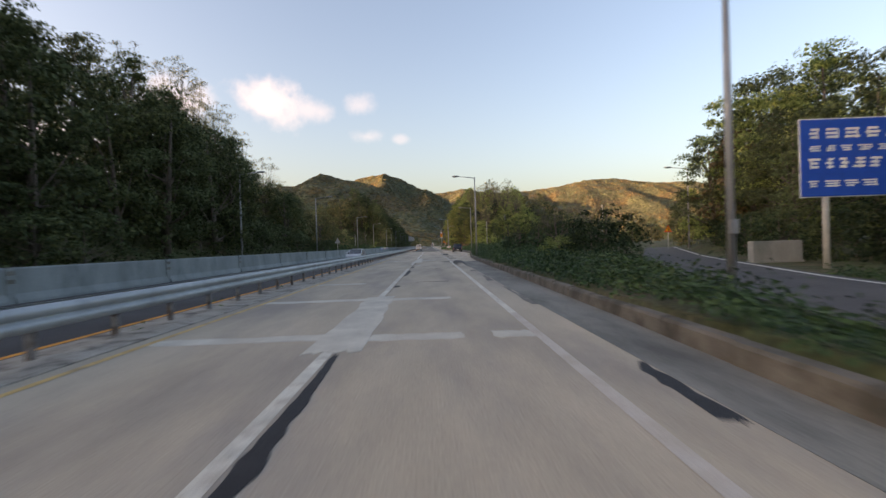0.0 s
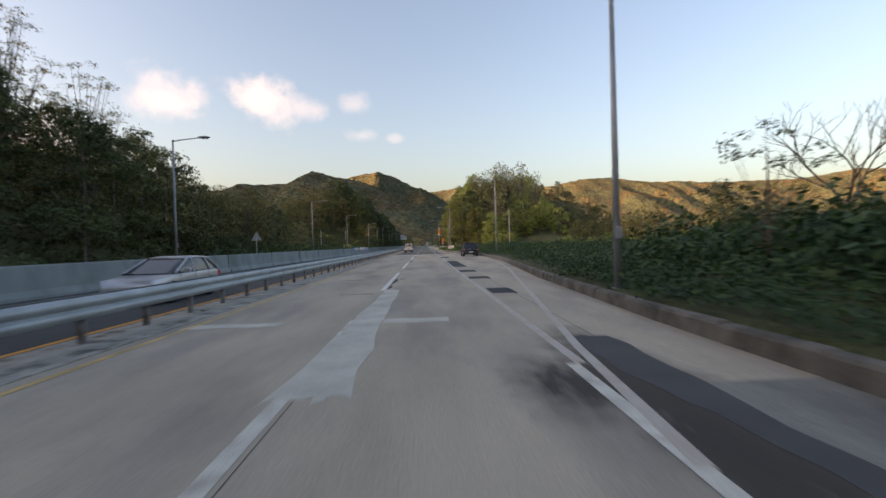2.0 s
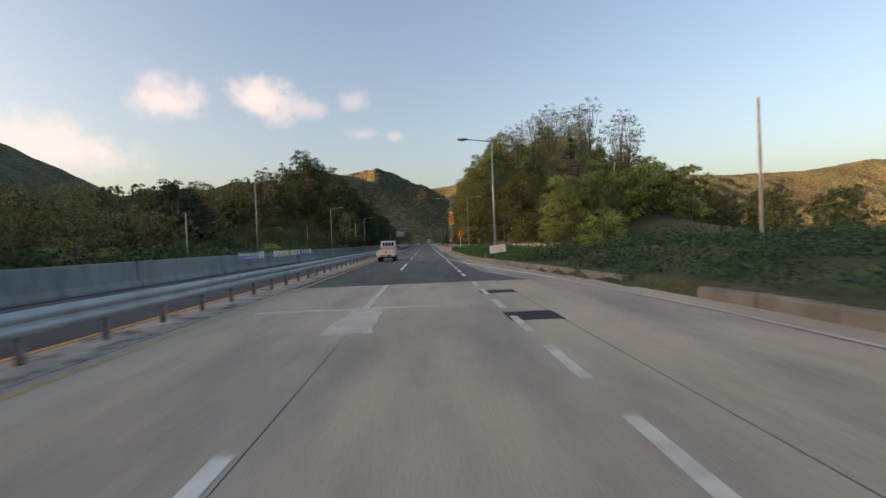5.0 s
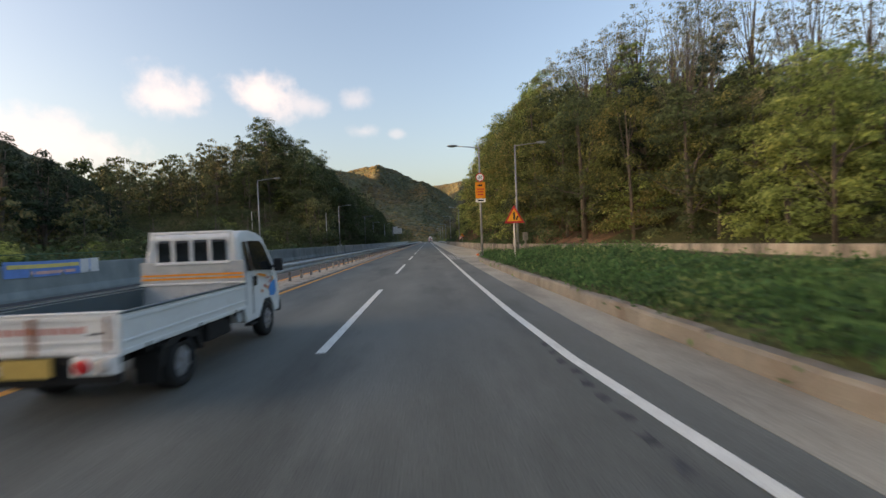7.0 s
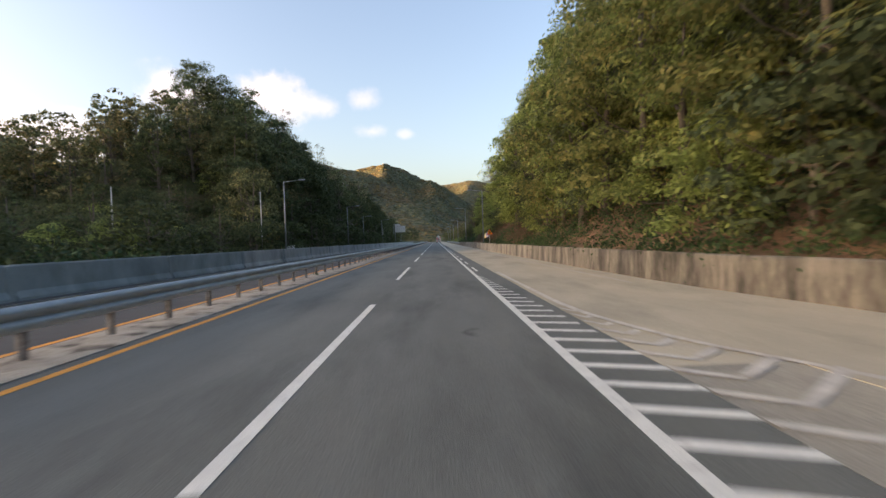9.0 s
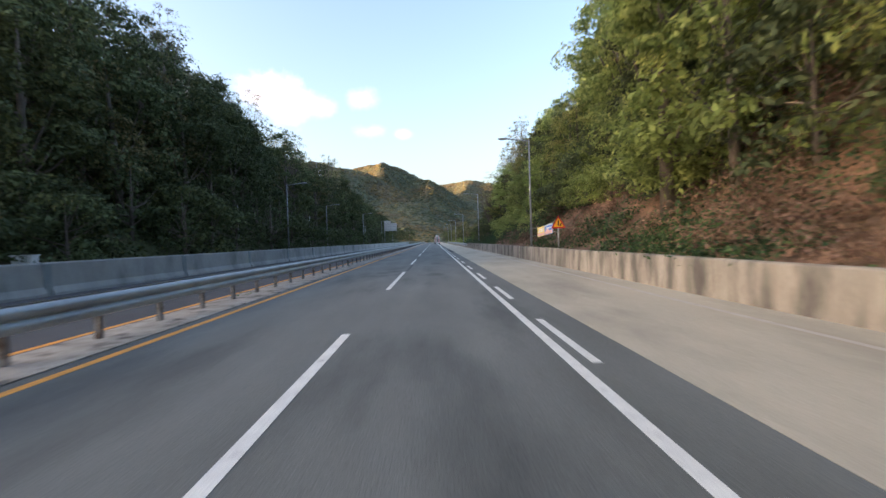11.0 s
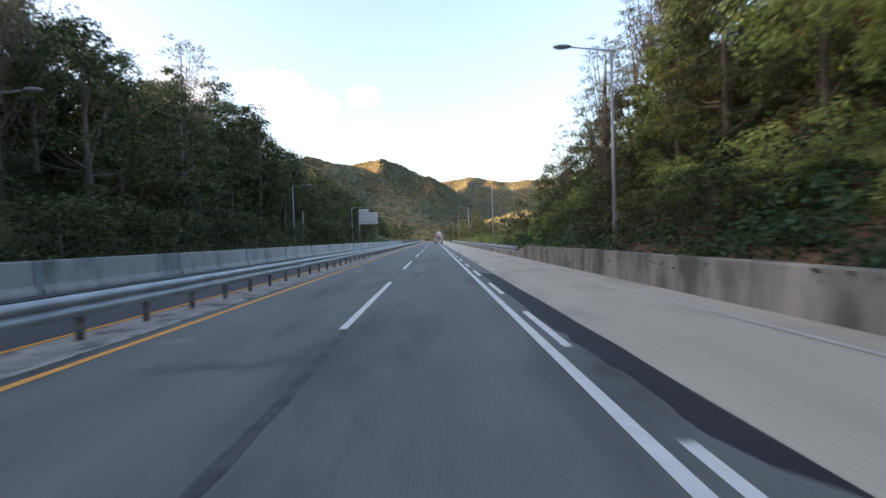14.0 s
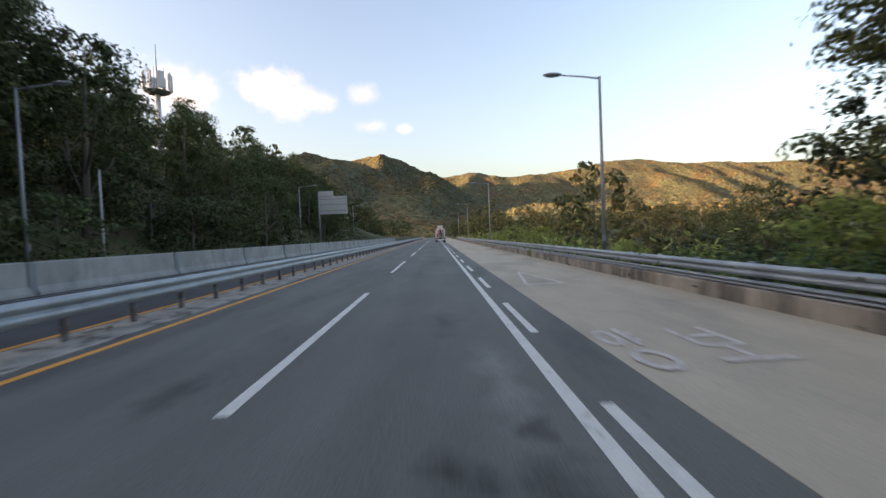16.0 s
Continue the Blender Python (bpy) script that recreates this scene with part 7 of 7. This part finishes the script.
def car(name, label, paint, x, y, turn, L=4.85, W=0.95, H=1.78, belt=1.08, rear_glass=0.35, roof_rear=0.55, roof_front=2.95, hood=3.6, wheels=(0.95, 3.85), r=0.37, plate=SIGN_WHITE, clear=0.24, rails=True, chrome=True):
    """A passenger car, tail at local y = 0, nose at L."""
    root = thing(name, None, label, "car", m=pose(x, y, 0, 0, 0, turn))
    low = lambda w, top, z0=clear: [(w * 0.90, z0), (w * 0.985, z0 + 0.12), (w, 0.62), (w * 0.995, 0.84), (w * 0.955, top)]
    body = loft([(0.0, low(W * 0.90, belt - 0.06, clear + 0.16)), (0.07, low(W * 0.95, belt, clear + 0.1)), (0.5, low(W, belt + 0.01)), (roof_front, low(W, belt - 0.02)), (hood, low(W, belt - 0.03)), (L - 0.5, low(W * 0.98, belt - 0.13)), (L - 0.1, low(W * 0.92, belt - 0.26, clear + 0.06)), (L, low(W * 0.84, belt - 0.34, clear + 0.14))], "body")
    b = part("body", body, paint, root, smooth=True)
    b.modifiers.new("edge", "BEVEL").width = 0.03
    cab = lambda w0, w1, top: [(w0, belt - 0.04), (w0 * 0.99, belt + 0.02), (w0 + (w1 - w0) * 0.5, belt + (top - belt) * 0.55), (w1, top - 0.05), (w1 * 0.8, top)]
    glass = loft([(0.10, cab(W * 0.92, W * 0.86, belt + 0.02)), (roof_rear, cab(W * 0.94, W * 0.76, H - 0.07)), (1.6, cab(W * 0.95, W * 0.78, H - 0.04)), (roof_front - 0.5, cab(W * 0.95, W * 0.77, H - 0.07)), (hood + 0.02, cab(W * 0.94, W * 0.82, belt))], "glass")
    g = part("glasshouse", glass, CAR_GLASS, root, "dark tinted windows", smooth=False)
    roof = loft([(roof_rear - 0.06, [(W * 0.74, H - 0.10), (W * 0.765, H - 0.07), (W * 0.6, H - 0.03)]), (1.6, [(W * 0.77, H - 0.08), (W * 0.785, H - 0.045), (W * 0.6, H)]), (roof_front - 0.45, [(W * 0.755, H - 0.11), (W * 0.775, H - 0.08), (W * 0.6, H - 0.035)])], "roof")
    top = part("roof", roof, paint, root, smooth=True)
    for s in (-1, 1):
        for (y0, z0, y1, z1, wd) in ((roof_rear + 0.02, H - 0.09, 0.14, belt, 0.11), (1.05, H - 0.07, 0.92, belt, 0.10), (2.05, H - 0.07, 2.12, belt, 0.06), (roof_front - 0.48, H - 0.09, hood - 0.02, belt, 0.07)):
            part("pillar", tube([(s * W * 0.775, y0, z0), (s * W * 0.87, (y0 + y1) / 2, (z0 + z1) / 2), (s * W * 0.945, y1, z1)], wd / 2, 6), paint, root)
        if rails:
            part("roof_rail", tube([(s * W * 0.70, 0.75, H - 0.03), (s * W * 0.71, 0.9, H + 0.05), (s * W * 0.71, 2.2, H + 0.05), (s * W * 0.70, 2.35, H - 0.03)], 0.018, 6), RIM, top)
        tl = part("tail_lamp", box(0.20, 0.22, 0.34, s * W * 0.86, 0.12, belt - 0.40, 0.03), LIGHT_RED, root, "red tail lamp")
        part("clear_strip", box(0.14, 0.02, 0.08, s * W * 0.86, 0.005, belt - 0.28, 0.005), LIGHT_CLEAR, tl)
        part("mirror", box(0.2, 0.13, 0.16, s * (W + 0.1), hood - 0.55, belt - 0.02, 0.04), paint, root)
        part("headlight", box(0.3, 0.2, 0.16, s * W * 0.7, L - 0.12, belt - 0.48, 0.04), LIGHT_CLEAR, root)
        part("sill", box(0.05, wheels[1] - wheels[0] - 2 * r - 0.1, 0.1, s * W * 0.96, sum(wheels) / 2, clear - 0.02, 0.02), BLACK, root)
        for yy in (1.05, 2.08, 3.15):
            part("door_seam", box(0.006, 0.014, 0.62, s * (W * 0.998), yy, 0.42), BLACK, root)
        for yy in (1.22, 2.24):
            part("door_handle", box(0.03, 0.2, 0.035, s * W * 0.985, yy, belt - 0.16, 0.008), RIM if chrome else paint, root)
        for yy in wheels:
            part("wheel_arch", prism([(math.cos(a) * (r + 0.07), math.sin(a) * (r + 0.07) + r) for a in steps(-0.35, math.pi + 0.35, 0.3)], 0.16, "x"), BLACK, root, m=pose(s * (W - 0.072), yy, 0))
            wheel(root, s * (W - 0.10), yy, r, 0.24, s)
    part("rear_bumper", box(2 * W * 0.9, 0.16, 0.26, 0, 0.02, clear + 0.10, 0.05), BLACK, root)
    gate = part("tailgate_trim", box(2 * W * 0.62, 0.02, 0.05, 0, 0.0, belt - 0.20, 0.006), paint, root)
    for k in range(7):
        part("text_bar", box(0.07, 0.004, 0.035, -0.39 + 0.13 * k, -0.012, belt - 0.19), RIM, gate)
    part("number_plate", box(0.5, 0.02, 0.12, 0, -0.075, clear + 0.26, 0.006), plate, root, "plain number plate")
    return root


car("parked_car", "dark navy pickup-style car parked on the concrete lay-by", PAINT_NAVY, 5.62, 100.45, 0.6)
car("oncoming_car", "silver car on the far carriageway", PAINT_SILVER, -9.3, 60.0, 180, 4.6, 0.9, 1.5, 0.95, 0.3, 0.75, 2.75, 3.4, (0.9, 3.6), 0.32, SIGN_WHITE, 0.2, False)


def mixer_truck(x, y):
    root = thing("mixer_truck", None, "concrete mixer truck seen from behind, far ahead", "truck", m=pose(x, y, 0))
    part("chassis", box(0.9, 7.6, 0.3, 0, 3.9, 0.75, 0.03), CHASSIS, root)
    drum = bmesh.new()
    tube([(0, 0.6, 3.0), (0, 1.4, 2.85), (0, 3.0, 2.6), (0, 4.3, 2.35), (0, 5.4, 2.1)], [0.45, 0.8, 1.18, 1.1, 0.6], 20, drum)
    d = part("drum", drum, PAINT_TRUCK, root, "pale grey mixing drum", smooth=True)
    for k in range(3):
        a = 2.1 * k
        part("spiral_band", tube([(1.2 * math.cos(a + t) * (0.72 + 0.1 * t), 1.0 + 1.0 * t, 2.9 - 0.18 * t + 1.2 * math.sin(a + t) * (0.72 + 0.1 * t)) for t in steps(0, 2.2, 0.25)], 0.1, 6), SIGN_RED, d, "red painted band")
    part("hopper", prism([(-0.7, 3.9), (0.7, 3.9), (0.35, 3.1), (-0.35, 3.1)], 0.8, "y", bevel=0.03), PAINT_TRUCK, root, m=pose(0, 0.35, 0))
    part("chute", tube([(0, 0.3, 2.9), (0.2, -0.2, 2.0), (0.3, -0.3, 1.3)], [0.2, 0.24, 0.2], 10), BED_GREY, root)
    part("cab", box(2.4, 1.9, 2.0, 0, 6.9, 0.9, 0.12), PAINT_TRUCK, root)
    for s in (-1, 1):
        part("rear_frame", tube([(s * 0.75, 0.2, 0.8), (s * 0.55, 0.3, 3.0)], 0.08, 6), SIGN_RED, root)
        part("tail_lamp", box(0.35, 0.06, 0.16, s * 0.95, -0.05, 0.85, 0.02), LIGHT_RED, root)
        part("mud_flap", box(0.55, 0.03, 0.6, s * 0.92, 0.3, 0.3), CHASSIS, root)
        part("fender", box(0.6, 2.6, 0.06, s * 0.92, 1.6, 1.1, 0.02), PAINT_TRUCK, root)
        for yy in (1.0, 2.3, 6.6):
            wheel(root, s * 0.95, yy, 0.5, 0.5, s)
    part("rear_bumper", box(2.3, 0.1, 0.2, 0, -0.02, 0.5, 0.02), SIGN_WHITE, root)


mixer_truck(1.5, 430.0)
